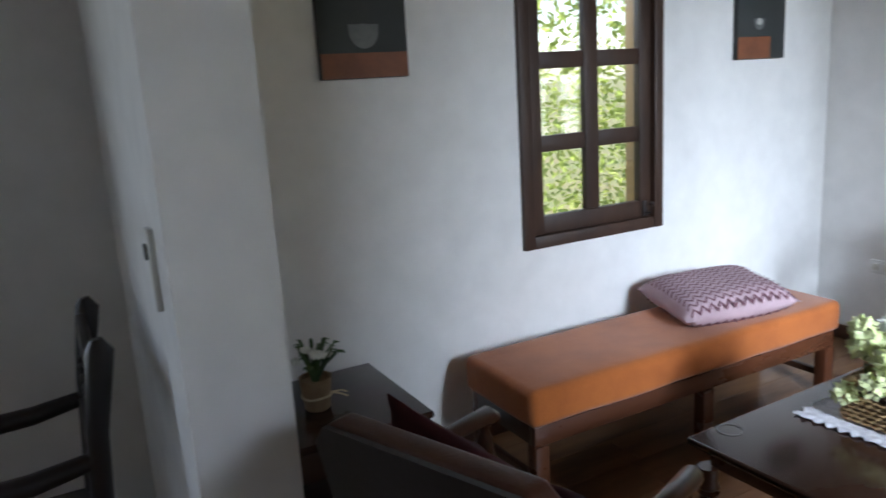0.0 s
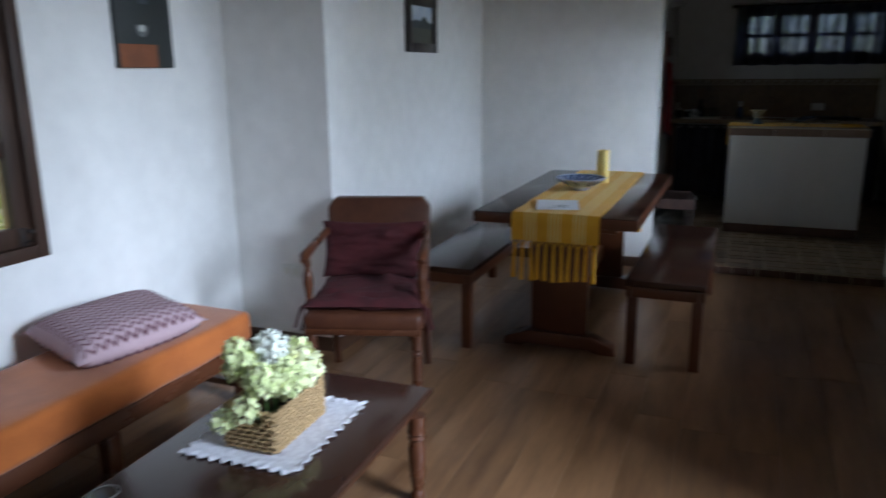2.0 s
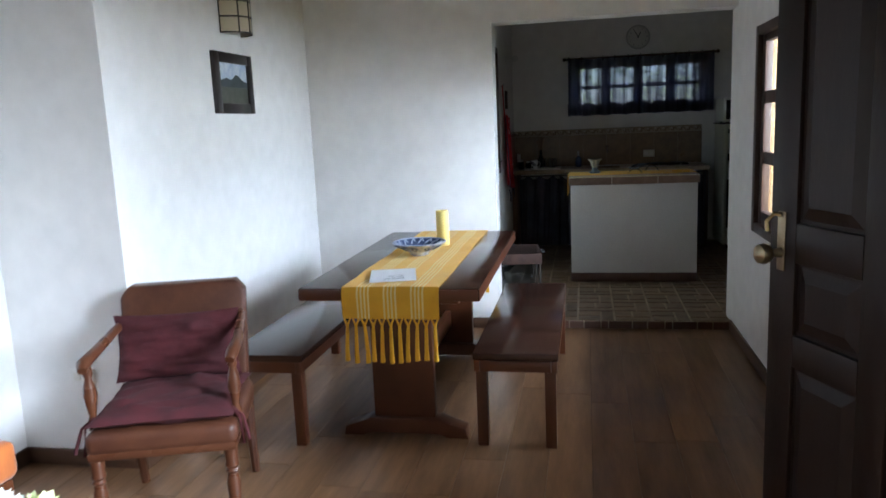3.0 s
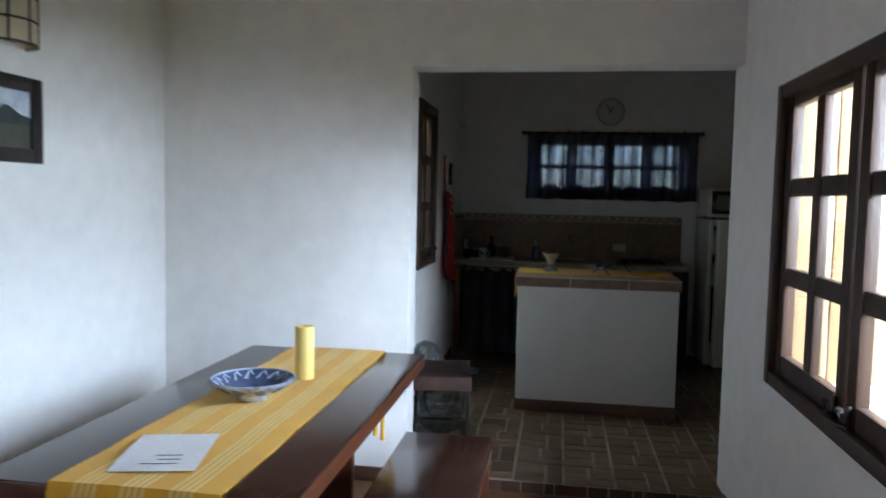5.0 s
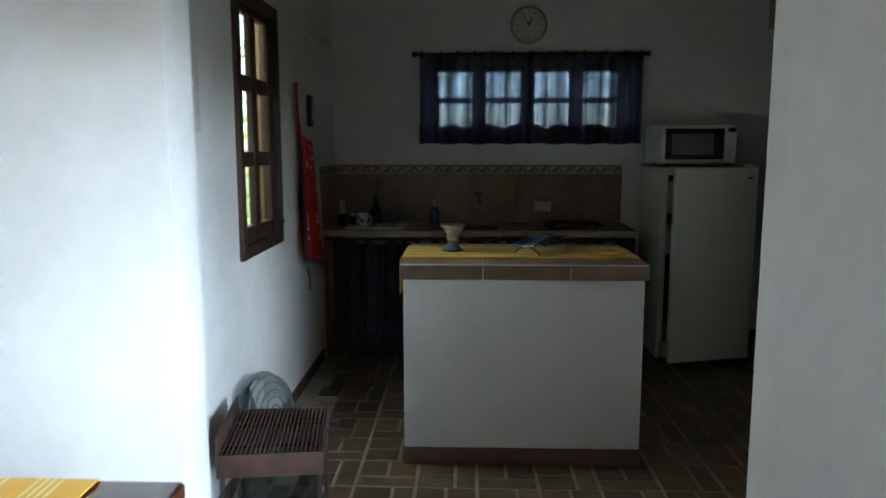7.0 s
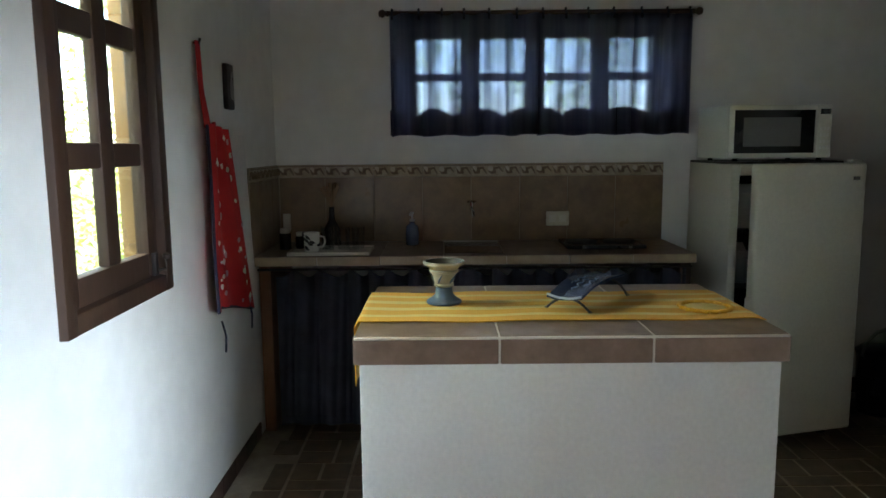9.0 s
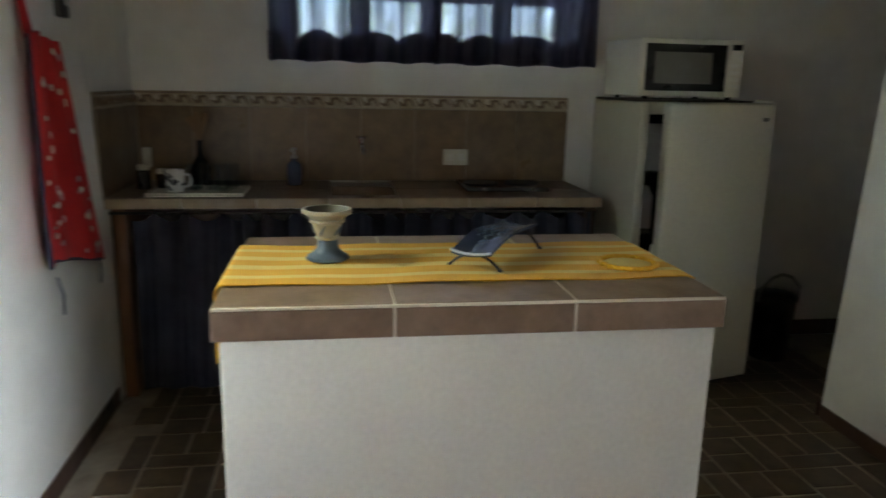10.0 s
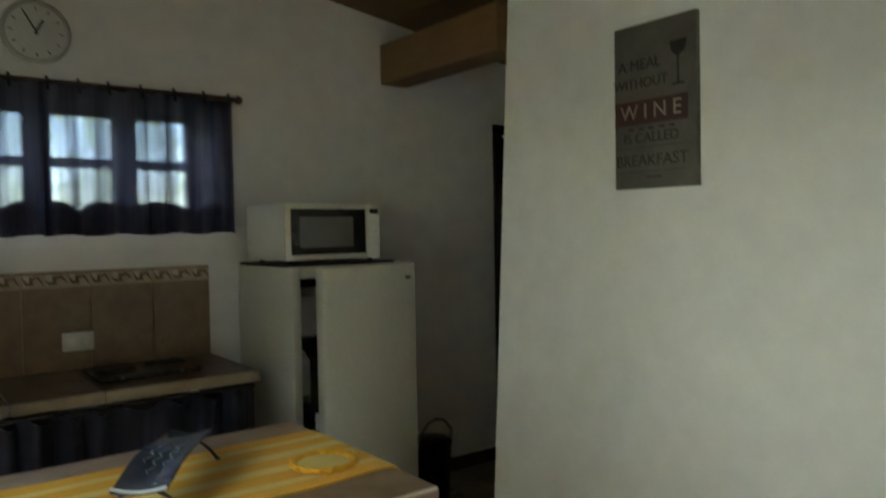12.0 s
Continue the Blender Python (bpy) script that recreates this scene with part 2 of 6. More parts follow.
LINEN = mat("white_crochet", (0.78, 0.77, 0.81), 0.9, (0.56, 0.54, 0.58), 60, bump=0.5, grain=260)
PETAL = mat("petal_green_white", (0.82, 0.84, 0.52), 0.7, (0.62, 0.70, 0.30), 12, vary=0.2, island=True)
PETALY = mat("petal_yellow", (0.86, 0.85, 0.42), 0.7, (0.80, 0.82, 0.60), 12, vary=0.1, island=True)
PETALW = mat("petal_white", (0.82, 0.83, 0.78), 0.7, (0.74, 0.77, 0.66), 12, vary=0.08, island=True)
LEAF = mat("leaf", (0.060, 0.120, 0.030), 0.5, (0.035, 0.075, 0.018), 12, vary=0.3, island=True)
HEDGE = mat("hedge_leaf", (0.40, 0.48, 0.13), 0.5, (0.16, 0.24, 0.05), 3, vary=0.45, island=True)
leafy(HEDGE, (0.55, 0.62, 0.20), 0.45)
GRASSG = mat("ground_grass", (0.10, 0.13, 0.045), 0.9, (0.16, 0.14, 0.07), 0.8, bump=0.4, grain=8)
BURLAP = mat("burlap", (0.36, 0.25, 0.14), 0.95, (0.28, 0.18, 0.1), 30, bump=0.4, grain=260)
TWINE = mat("twine", (0.55, 0.44, 0.28), 0.9)
PINK = mat("pink_cotton", (0.52, 0.37, 0.40), 0.9, (0.44, 0.31, 0.34), 8, bump=0.25, grain=260)
PLUM = mat("plum_zigzag", (0.13, 0.055, 0.075), 0.9, (0.19, 0.08, 0.10), 30)
RED = mat("red_cotton", (0.52, 0.022, 0.025), 0.88, (0.42, 0.016, 0.02), 8, bump=0.2, grain=220)
NAVY = mat("navy_trim", (0.02, 0.022, 0.05), 0.85)
CURTAIN = cloth("navy_curtain", (0.045, 0.045, 0.085), (0.16, 0.17, 0.26), 0.2)
sheer(CURTAIN, (0.68, 0.73, 0.90), 0.46)
SKIRT = mat("dark_skirt_cloth", (0.045, 0.046, 0.072), 0.9, (0.020, 0.020, 0.032), 6, bump=0.2, grain=200)
SHADE = cloth("paper_shade", (0.74, 0.66, 0.50), (0.7, 0.6, 0.42), 0.25)
CLOCKFACE = mat("clock_face", (0.62, 0.62, 0.58), 0.5, None, 3)
CLOCKRIM = mat("clock_rim", (0.48, 0.48, 0.46), 0.4)
SIGN = mat("sign_panel", (0.135, 0.125, 0.108), 0.7, (0.085, 0.078, 0.068), 6, bump=0.1, grain=40)
SIGNDARK = mat("sign_ink", (0.028, 0.024, 0.022), 0.7)
SIGNRED = mat("sign_band", (0.075, 0.026, 0.024), 0.7, (0.05, 0.02, 0.02), 10)
SIGNPALE = mat("sign_letters", (0.32, 0.28, 0.23), 0.7)
PICDARK = mat("painting_dark", (0.020, 0.027, 0.028), 0.55, (0.03, 0.034, 0.032), 6, bump=0.15)
PICORANGE = mat("painting_orange", (0.24, 0.075, 0.026), 0.55, (0.16, 0.05, 0.02), 8)
PICGREY = mat("painting_cup", (0.17, 0.18, 0.175), 0.55, (0.10, 0.11, 0.11), 9)
PICRED = mat("painting_red", (0.36, 0.055, 0.03), 0.55)
PICSKY = mat("photo_sky", (0.34, 0.44, 0.60), 0.5, (0.72, 0.76, 0.80), 14)
PICHILL = mat("photo_hill", (0.055, 0.07, 0.085), 0.5, (0.03, 0.045, 0.04), 16)
PICFIELD = mat("photo_field", (0.06, 0.065, 0.045), 0.5, (0.10, 0.10, 0.08), 20)
BIN = mat("grey_bin", (0.20, 0.225, 0.245), 0.42, (0.15, 0.17, 0.185), 4)
CERAMIC = mat("toilet_ceramic", (0.82, 0.83, 0.85), 0.12, (0.78, 0.79, 0.81), 3)
BLUE = mat("blue_sticker", (0.03, 0.09, 0.42), 0.4)


# ---- mesh helpers ----
def bx(bm, x0, x1, y0, y1, z0, z1, r=0.0, seg=2):
    got = bmesh.ops.create_cube(bm, size=1, matrix=Matrix.LocRotScale(((x0 + x1) / 2, (y0 + y1) / 2, (z0 + z1) / 2), None, (abs(x1 - x0), abs(y1 - y0), abs(z1 - z0))))
    if r:
        edges = list({ed for v in got["verts"] for ed in v.link_edges})
        bmesh.ops.bevel(bm, geom=edges, offset=r, segments=seg, affect="EDGES", profile=0.5)
    return bm


def box(x0, x1, y0, y1, z0, z1, r=0.0, seg=2):
    return bx(bmesh.new(), x0, x1, y0, y1, z0, z1, r, seg)


def lathe(bm, prof, seg=20, c=(0, 0, 0), m=None):
    """Turns a profile of (radius, height) round the z axis at c."""
    rings = []
    m = m or Matrix.Identity(4)
    for r, z in prof:
        rings.append([bm.verts.new(m @ Vector((c[0] + r * math.cos(2 * math.pi * k / seg), c[1] + r * math.sin(2 * math.pi * k / seg), c[2] + z))) for k in range(seg)])
    for p, q in zip(rings, rings[1:]):
        for k in range(seg):
            bm.faces.new((p[k], p[(k + 1) % seg], q[(k + 1) % seg], q[k]))
    bm.faces.new(rings[0][::-1])
    bm.faces.new(rings[-1])
    return bm


def tube(bm, pts, r, seg=8):
    """A round bar along pts; r is one radius or one for each point."""
    pts = [Vector(p) for p in pts]
    rad = r if isinstance(r, (list, tuple)) else [r] * len(pts)
    rings = []
    up = Vector((0, 0, 1))
    for i, p in enumerate(pts):
        d = (pts[min(i + 1, len(pts) - 1)] - pts[max(i - 1, 0)]).normalized()
        ref = up if abs(d.dot(up)) < 0.95 else Vector((1, 0, 0))
        u = d.cross(ref).normalized()
        v = d.cross(u)
        rings.append([bm.verts.new(p + rad[i] * (math.cos(2 * math.pi * k / seg) * u + math.sin(2 * math.pi * k / seg) * v)) for k in range(seg)])
    for p, q in zip(rings, rings[1:]):
        for k in range(seg):
            bm.faces.new((p[k], p[(k + 1) % seg], q[(k + 1) % seg], q[k]))
    bm.faces.new(rings[0][::-1])
    bm.faces.new(rings[-1])
    return bm


def sheet(bm, f, nu, nv, thick):
    """A cloth-like skin of f(u, v), given thickness along z of its own normal."""
    top = [[Vector(f(i / nu, j / nv)) for j in range(nv + 1)] for i in range(nu + 1)]
    nor = []
    for i in range(nu + 1):
        row = []
        for j in range(nv + 1):
            a = top[min(i + 1, nu)][j] - top[max(i - 1, 0)][j]
            b = top[i][min(j + 1, nv)] - top[i][max(j - 1, 0)]
            row.append(a.cross(b).normalized())
        nor.append(row)
    A = [[bm.verts.new(top[i][j]) for j in range(nv + 1)] for i in range(nu + 1)]
    B = [[bm.verts.new(top[i][j] - nor[i][j] * thick) for j in range(nv + 1)] for i in range(nu + 1)]
    for i in range(nu):
        for j in range(nv):
            bm.faces.new((A[i][j], A[i + 1][j], A[i + 1][j + 1], A[i][j + 1]))
            bm.faces.new((B[i][j], B[i][j + 1], B[i + 1][j + 1], B[i + 1][j]))
    for i in range(nu):
        bm.faces.new((A[i][0], B[i][0], B[i + 1][0], A[i + 1][0]))
        bm.faces.new((A[i][nv], A[i + 1][nv], B[i + 1][nv], B[i][nv]))
    for j in range(nv):
        bm.faces.new((A[0][j], A[0][j + 1], B[0][j + 1], B[0][j]))
        bm.faces.new((A[nu][j], B[nu][j], B[nu][j + 1], A[nu][j + 1]))
    return bm


def prism(bm, outline, h0, h1, axis="z"):
    """A flat outline drawn out from h0 to h1. axis z: outline in x, y; axis y: outline in x, z; axis x: outline in y, z."""
    put = {"z": lambda p, h: (p[0], p[1], h), "y": lambda p, h: (p[0], h, p[1]), "x": lambda p, h: (h, p[0], p[1])}[axis]
    a = [bm.verts.new(put(p, h0)) for p in outline]
    b = [bm.verts.new(put(p, h1)) for p in outline]
    n = len(outline)
    bm.faces.new(a[::-1])
    bm.faces.new(b)
    for k in range(n):
        bm.faces.new((a[k], a[(k + 1) % n], b[(k + 1) % n], b[k]))
    return bm


def soften(bm, r, seg=2):
    bmesh.ops.bevel(bm, geom=list(bm.edges), offset=r, segments=seg, affect="EDGES", profile=0.5)
    return bm


def mesh_of(name, bm, material, smooth=40):
    bmesh.ops.recalc_face_normals(bm, faces=bm.faces)
    me = bpy.data.meshes.new(name)
    bm.to_mesh(me)
    bm.free()
    me.materials.append(material)
    if smooth:
        me.polygons.foreach_set("use_smooth", [True] * len(me.polygons))
        me.set_sharp_from_angle(angle=radians(smooth))
    return me


def part(name, bm, material, parent, label="", smooth=40):
    ob = new(name, mesh_of(name, bm, material, smooth))
    ob.parent = parent
    return tagged(ob, label) if label else ob


def thing(name, label, category, m=None, group="", kind=""):
    ob = new(name)
    ob.empty_display_size = 0.1
    ob.matrix_world = m or Matrix.Identity(4)
    return tagged(ob, label, category, group, kind)


def solo(name, bm, material, label, category, m=None, kind="", group="", smooth=40):
    ob = new(name, mesh_of(name, bm, material, smooth))
    ob.matrix_world = m or Matrix.Identity(4)
    return tagged(ob, label, category, group, kind)


def lettering(name, text, size, material, parent, m, label=""):
    cu = bpy.data.curves.new(name, "FONT")
    cu.body, cu.size, cu.align_x, cu.align_y, cu.extrude = text, size, "CENTER", "CENTER", 0.0012
    tmp = bpy.data.objects.new(name, cu)
    me = bpy.data.meshes.new_from_object(tmp)
    bpy.data.objects.remove(tmp)
    bpy.data.curves.remove(cu)
    me.materials.clear()
    me.materials.append(material)
    ob = new(name, me)
    ob.parent = parent
    ob.matrix_local = m
    return tagged(ob, label) if label else ob


# ---- the shell of the house ----
KF = 0.06                                  # kitchen floor above the living-room floor
NORTH, BAY_X, BAY_Y, SOUTH = 2.37, 3.53, 1.77, -1.088
HEAD0, HEAD1, STEP = 5.82, 6.0, 5.822                   # wall between living room and kitchen
KNORTH, KEAST, PART_Y = 0.65, 9.2, -2.215
WEST, FAR_S = -2.3, -4.3
OPEN_Y = 0.462                             # north side of the kitchen opening


def ceil_z(y):
    return 2.98 - 0.12 * (y - 0.3) if y > 0.3 else 2.98 - 0.15 * (0.3 - y)


def wall(name, axis, lo, hi, face, back, openings=(), label="white painted plaster wall"):
    """A wall along an axis from lo to hi, between face and back, up to the ceiling. openings: (from, to, sill, head)."""
    bm = bmesh.new()
    cuts = sorted({lo, hi, *(o[0] for o in openings), *(o[1] for o in openings), *([0.3] if axis == "y" and lo < 0.3 < hi else [])})
    y0, y1 = min(face, back), max(face, back)

    def piece(p, q, z0, z1):
        if axis == "x":
            bx(bm, p, q, y0, y1, z0, z1)
        else:
            bx(bm, y0, y1, p, q, z0, z1)

    for p, q in zip(cuts, cuts[1:]):
        hole = [o for o in openings if o[0] <= p + 1e-6 and o[1] >= q - 1e-6]
        if hole:
            if hole[0][2] > -0.1:
                piece(p, q, -0.12, hole[0][2])
            piece(p, q, hole[0][3], 50)
        else:
            piece(p, q, -0.12, 50)
    for v in bm.verts:
        if v.co.z > 40:
            v.co.z = ceil_z(v.co.y) + 0.02
    return solo(name, bm, PLASTER, label, "wall", kind="structure", smooth=0)


WT, THIN = 0.18, 0.11
W_1 = (1.615, 2.369, 0.754, 1.888)
W_2 = (3.745, 5.205, 0.770, 1.895)
W_3 = (6.958, 7.618, 0.972, 2.096)
W_4 = (-1.40, -0.03, 1.52, 2.02)
DOOR = (1.50, 2.38, -0.2, 2.08)
# The first opening is unseen, added to admit the alcove fill.
wall("wall_north_living", "x", WEST - WT, BAY_X + WT, NORTH, NORTH + WT, [(-1.75, -0.85, 0.85, 1.95), W_1])
wall("wall_bay_return", "y", BAY_Y + WT, NORTH, BAY_X, BAY_X + WT)
wall("wall_north_dining", "x", BAY_X, HEAD0, BAY_Y, BAY_Y + WT)
wall("wall_opening", "y", SOUTH, BAY_Y + WT, HEAD0, HEAD1, [(SOUTH, OPEN_Y, -0.2, 2.09)])
wall("wall_south_living", "x", WEST, HEAD1, SOUTH, SOUTH - WT, [DOOR, W_2])
wall("wall_west", "y", SOUTH - WT, NORTH, WEST, WEST - WT)
wall("wall_stub", "y", 1.26, NORTH, 0.12, 0.31)
wall("wall_north_kitchen", "x", HEAD1, KEAST + WT, KNORTH, KNORTH + THIN, [W_3])
wall("wall_east", "y", FAR_S, KNORTH, KEAST, KEAST + WT, [W_4, (-3.98, -3.18, -0.2, 2.02)])
partition = wall("wall_partition", "x", 5.80, 8.23, PART_Y, PART_Y - 0.14, [(5.87, 6.555, -0.2, 2.06)])
for v in partition.data.vertices:          # its free end leans a little
    if v.co.x > 8.2:
        v.co.x -= 0.065 * max(0.0, v.co.z)
wall("wall_bath_east", "y", FAR_S, PART_Y - 0.14, 7.30, 7.42)
wall("wall_kitchen_west", "y", FAR_S, SOUTH - WT, 5.80, 5.62)
wall("wall_far_south", "x", 5.62, KEAST + WT, FAR_S, FAR_S - WT, [(5.95, 6.65, 1.45, 2.05)])

bm = bmesh.new()
rf = bmesh.new()
# Overhangs are unseen, sized to block sun yet clear the door lamp.
for xa, xb, ya in ((-3.0, 5.60, -1.95), (5.604, 10.2, -5.2)):
    for y0, y1 in ((0.3, 3.3), (ya, 0.3)):
        n = round((y1 - y0) / 0.14)
        for k in range(n):
            p, q = y0 + (y1 - y0) * k / n, y0 + (y1 - y0) * (k + 1) / n - 0.004
            vs = [bm.verts.new((x, y, ceil_z(y) + d)) for d in (0, 0.03) for x, y in ((xa, p), (xb, p), (xb, q), (xa, q))]
            for f in ((0, 1, 2, 3), (7, 6, 5, 4), (0, 4, 5, 1), (1, 5, 6, 2), (2, 6, 7, 3), (3, 7, 4, 0)):
                bm.faces.new([vs[i] for i in f])
        vs = [rf.verts.new((x, y, ceil_z(y) + d)) for d in (0.035, 0.12) for x, y in ((xa, y0), (xb, y0), (xb, y1), (xa, y1))]
        for f in ((0, 1, 2, 3), (7, 6, 5, 4), (0, 4, 5, 1), (1, 5, 6, 2), (2, 6, 7, 3), (3, 7, 4, 0)):
            rf.faces.new([vs[i] for i in f])
solo("ceiling", bm, CEILWOOD, "brown varnished wooden board ceiling, sloping", "ceiling", kind="structure", smooth=0)
solo("roof", rf, RUST, "unseen roof added above the boards, its overhang shading the windows", "roof", kind="structure", smooth=0)
beam = box(8.27, KEAST, -2.50, -2.33, 2.235, 2.444, 0.006)
solo("ceiling_beam", beam, BEAMWOOD, "light brown planed timber roof beam", "beam", kind="structure")

bm = bmesh.new()
v = [bm.verts.new(p) for p in ((-400, -400, -0.16), (400, -400, -0.16), (400, 400, -0.16), (-400, 400, -0.16))]
bm.faces.new(v)
solo("ground", bm, GRASSG, "green grassy ground outside the house", "ground", kind="structure", smooth=0)


def hedge(name, x0, x1, y0, y1, z1, count, size):
    rng = random.Random(name)
    verts, faces = [], []
    for _ in range(count):
        c = Vector((rng.uniform(x0, x1), rng.uniform(y0, y1), rng.uniform(-0.15, z1 * rng.uniform(0.75, 1.0))))
        q = Euler((rng.uniform(-1.2, 1.2), rng.uniform(-1.2, 1.2), rng.uniform(0, 6.3))).to_matrix()
        s = size * rng.uniform(0.6, 1.5)
        k = len(verts)
        verts += [c + q @ Vector(p) * s for p in ((0, -1, 0), (0.42, 0, 0.12), (0, 1, 0), (-0.42, 0, 0.12))]
        faces += [(k, k + 1, k + 2), (k, k + 2, k + 3)]
    me = bpy.data.meshes.new(name)
    me.from_pydata(verts, [], faces)
    me.materials.append(HEDGE)
    return tagged(new(name, me), "sunlit leafy green hedge outside the windows", "hedge", kind="stuff")


hedge("hedge", -1.0, 9.6, 4.2, 5.0, 3.2, 30000, 0.036)
hedge("hedge", 11.6, 12.3, -4.0, 3.5, 3.2, 18000, 0.036)


# ---- windows and doors ----
def sash(parent, x0, x1, h, latch):
    """A casement with two columns and three rows of panes; local y runs outwards."""
    bot, top, bar, mul, side = 0.126, 0.090, 0.066, 0.075, 0.116
    rows = [(bot + k * ((h - bot - top - 2 * bar) / 3 + bar), bot + k * ((h - bot - top - 2 * bar) / 3 + bar) + (h - bot - top - 2 * bar) / 3) for k in range(3)]
    mid = (x0 + x1) / 2
    cols = [(x0 + side, mid - mul / 2), (mid + mul / 2, x1 - side)]
    f = 0.052
    for name, b in (("stile", box(x0 + f, x0 + side, 0.004, 0.044, f, h - f, 0.005)), ("stile", box(x1 - side, x1 - f, 0.004, 0.044, f, h - f, 0.005)),
                    ("rail", box(x0 + side, x1 - side, 0.005, 0.043, f, bot, 0.005)), ("rail", box(x0 + side, x1 - side, 0.005, 0.043, h - top, h - f, 0.004)),
                    ("mullion", box(mid - mul / 2, mid + mul / 2, 0.008, 0.040, bot, h - top, 0.006))):
        part(name, b, WINWOOD, parent)
    for c0, c1 in cols:
        for r in (0, 1):
            part("glazing_bar", box(c0, c1, 0.010, 0.038, rows[r][1], rows[r + 1][0], 0.006), WINWOOD, parent)
        for r0, r1 in rows:
            p = part("pane", box(c0 - 0.004, c1 + 0.004, 0.022, 0.026, r0 - 0.004, r1 + 0.004), GLASS, parent, smooth=0)
            p.visible_shadow = False
    lx = x1 - 0.095 if latch > 0 else x0 + 0.095
    lb = bmesh.new()
    bx(lb, lx - 0.012, lx + 0.012, -0.010, 0.004, 0.055, 0.125, 0.003)
    tube(lb, [(lx, -0.012, 0.07), (lx + 0.01, -0.03, 0.075), (lx + 0.012, -0.034, 0.105)], 0.006)
    lathe(lb, [(0.004, 0), (0.011, 0.004), (0.012, 0.014), (0.004, 0.02)], 10, (lx + 0.012, -0.034, 0.103))
    part("latch", lb, IRON, parent, "small dark iron window latch")


def window(name, label, w, h, m, sashes=1, shutter=None, deep=WT):
    ob = thing(name, label, "window", m, kind="structure")
    for nm, b in (("frame", box(0, 0.052, -0.022, 0.05, 0, h, 0.006)), ("frame", box(w - 0.052, w, -0.022, 0.05, 0, h, 0.006)),
                  ("frame", box(0.052, w - 0.052, -0.020, 0.05, 0, 0.052, 0.006)), ("frame", box(0.052, w - 0.052, -0.020, 0.05, h - 0.052, h, 0.006))):
        part(nm, b, WINWOOD, ob)
    for k in range(sashes):
        sash(ob, w * k / sashes + (0.0 if k == 0 else -0.04), w * (k + 1) / sashes + (0.0 if k == sashes - 1 else 0.04), h, 1 if k == 0 else -1)
    for nm, b in (("lining", box(0.003, 0.028, 0.051, deep + 0.01, 0.003, h - 0.003, 0.003)), ("lining", box(w - 0.028, w - 0.003, 0.051, deep + 0.01, 0.003, h - 0.003, 0.003)),
                  ("sill", box(0.029, w - 0.029, 0.051, deep + 0.01, 0.003, 0.028, 0.003))):
        part(nm, b, PINE, ob, "light pine boards lining the wall opening")
    if shutter is not None:                # a boarded shutter folded straight out from one side
        y0, board = WT + 0.014, 0.105
        sh = part("shutter", box(shutter - 0.010, shutter + 0.010, y0 + 0.004, y0 + 3 * board - 0.004, 0.22, 0.30, 0.003), PINE, ob, "knotty pine shutter standing open outside")
        part("ledge", box(shutter - 0.010, shutter + 0.010, y0 + 0.004, y0 + 3 * board - 0.004, h - 0.30, h - 0.22, 0.003), PINE, sh)
        for k in range(3):
            part("board", box(shutter + (0.0105 if shutter < w / 2 else -0.0325), shutter + (0.0325 if shutter < w / 2 else -0.0105), y0 + k * board + 0.001, y0 + (k + 1) * board - 0.001, 0.01, h - 0.01, 0.003), PINE, sh)
    return ob


window("window_1", "dark stained casement window with six panes", W_1[1] - W_1[0], W_1[3] - W_1[2], pose(W_1[0], NORTH, W_1[2]))
window("window_2", "dark stained double casement window with twelve panes", W_2[1] - W_2[0], W_2[3] - W_2[2], pose(W_2[1], SOUTH, W_2[2], 0, 0, 180), 2, 0.0)
window("window_3", "dark stained kitchen casement window with six panes", W_3[1] - W_3[0], W_3[3] - W_3[2], pose(W_3[0], KNORTH, W_3[2]), deep=THIN)
win = thing("window_4", "wide low kitchen window with eight bright panes", "window", pose(KEAST, W_4[1], W_4[2], 0, 0, -90), kind="structure")
ww, wh = W_4[1] - W_4[0], W_4[3] - W_4[2]
for b in (box(0, 0.05, 0.10, 0.16, 0, wh, 0.004), box(ww - 0.05, ww, 0.10, 0.16, 0, wh, 0.004), box(0.05, ww - 0.05, 0.10, 0.16, 0, 0.05, 0.004), box(0.05, ww - 0.05, 0.10, 0.16, wh - 0.05, wh, 0.004)):
    part("frame", b, WINWOOD, win)
for k in range(1, 4):
    part("mullion", box(ww * k / 4 - 0.05, ww * k / 4 + 0.05, 0.105, 0.155, 0.05, wh - 0.05, 0.004), WINWOOD, win)
for k in range(4):
    a0, a1 = (0.05 if k == 0 else ww * k / 4 + 0.05), (ww - 0.05 if k == 3 else ww * (k + 1) / 4 - 0.05)
    part("glazing_bar", box(a0, a1, 0.11, 0.15, wh / 2 - 0.02, wh / 2 + 0.02, 0.004), WINWOOD, win)
    for z0, z1 in ((0.05, wh / 2 - 0.02), (wh / 2 + 0.02, wh - 0.05)):
        p = part("pane", box(a0, a1, 0.128, 0.132, z0, z1), GLASS, win, smooth=0)
        p.visible_shadow = False

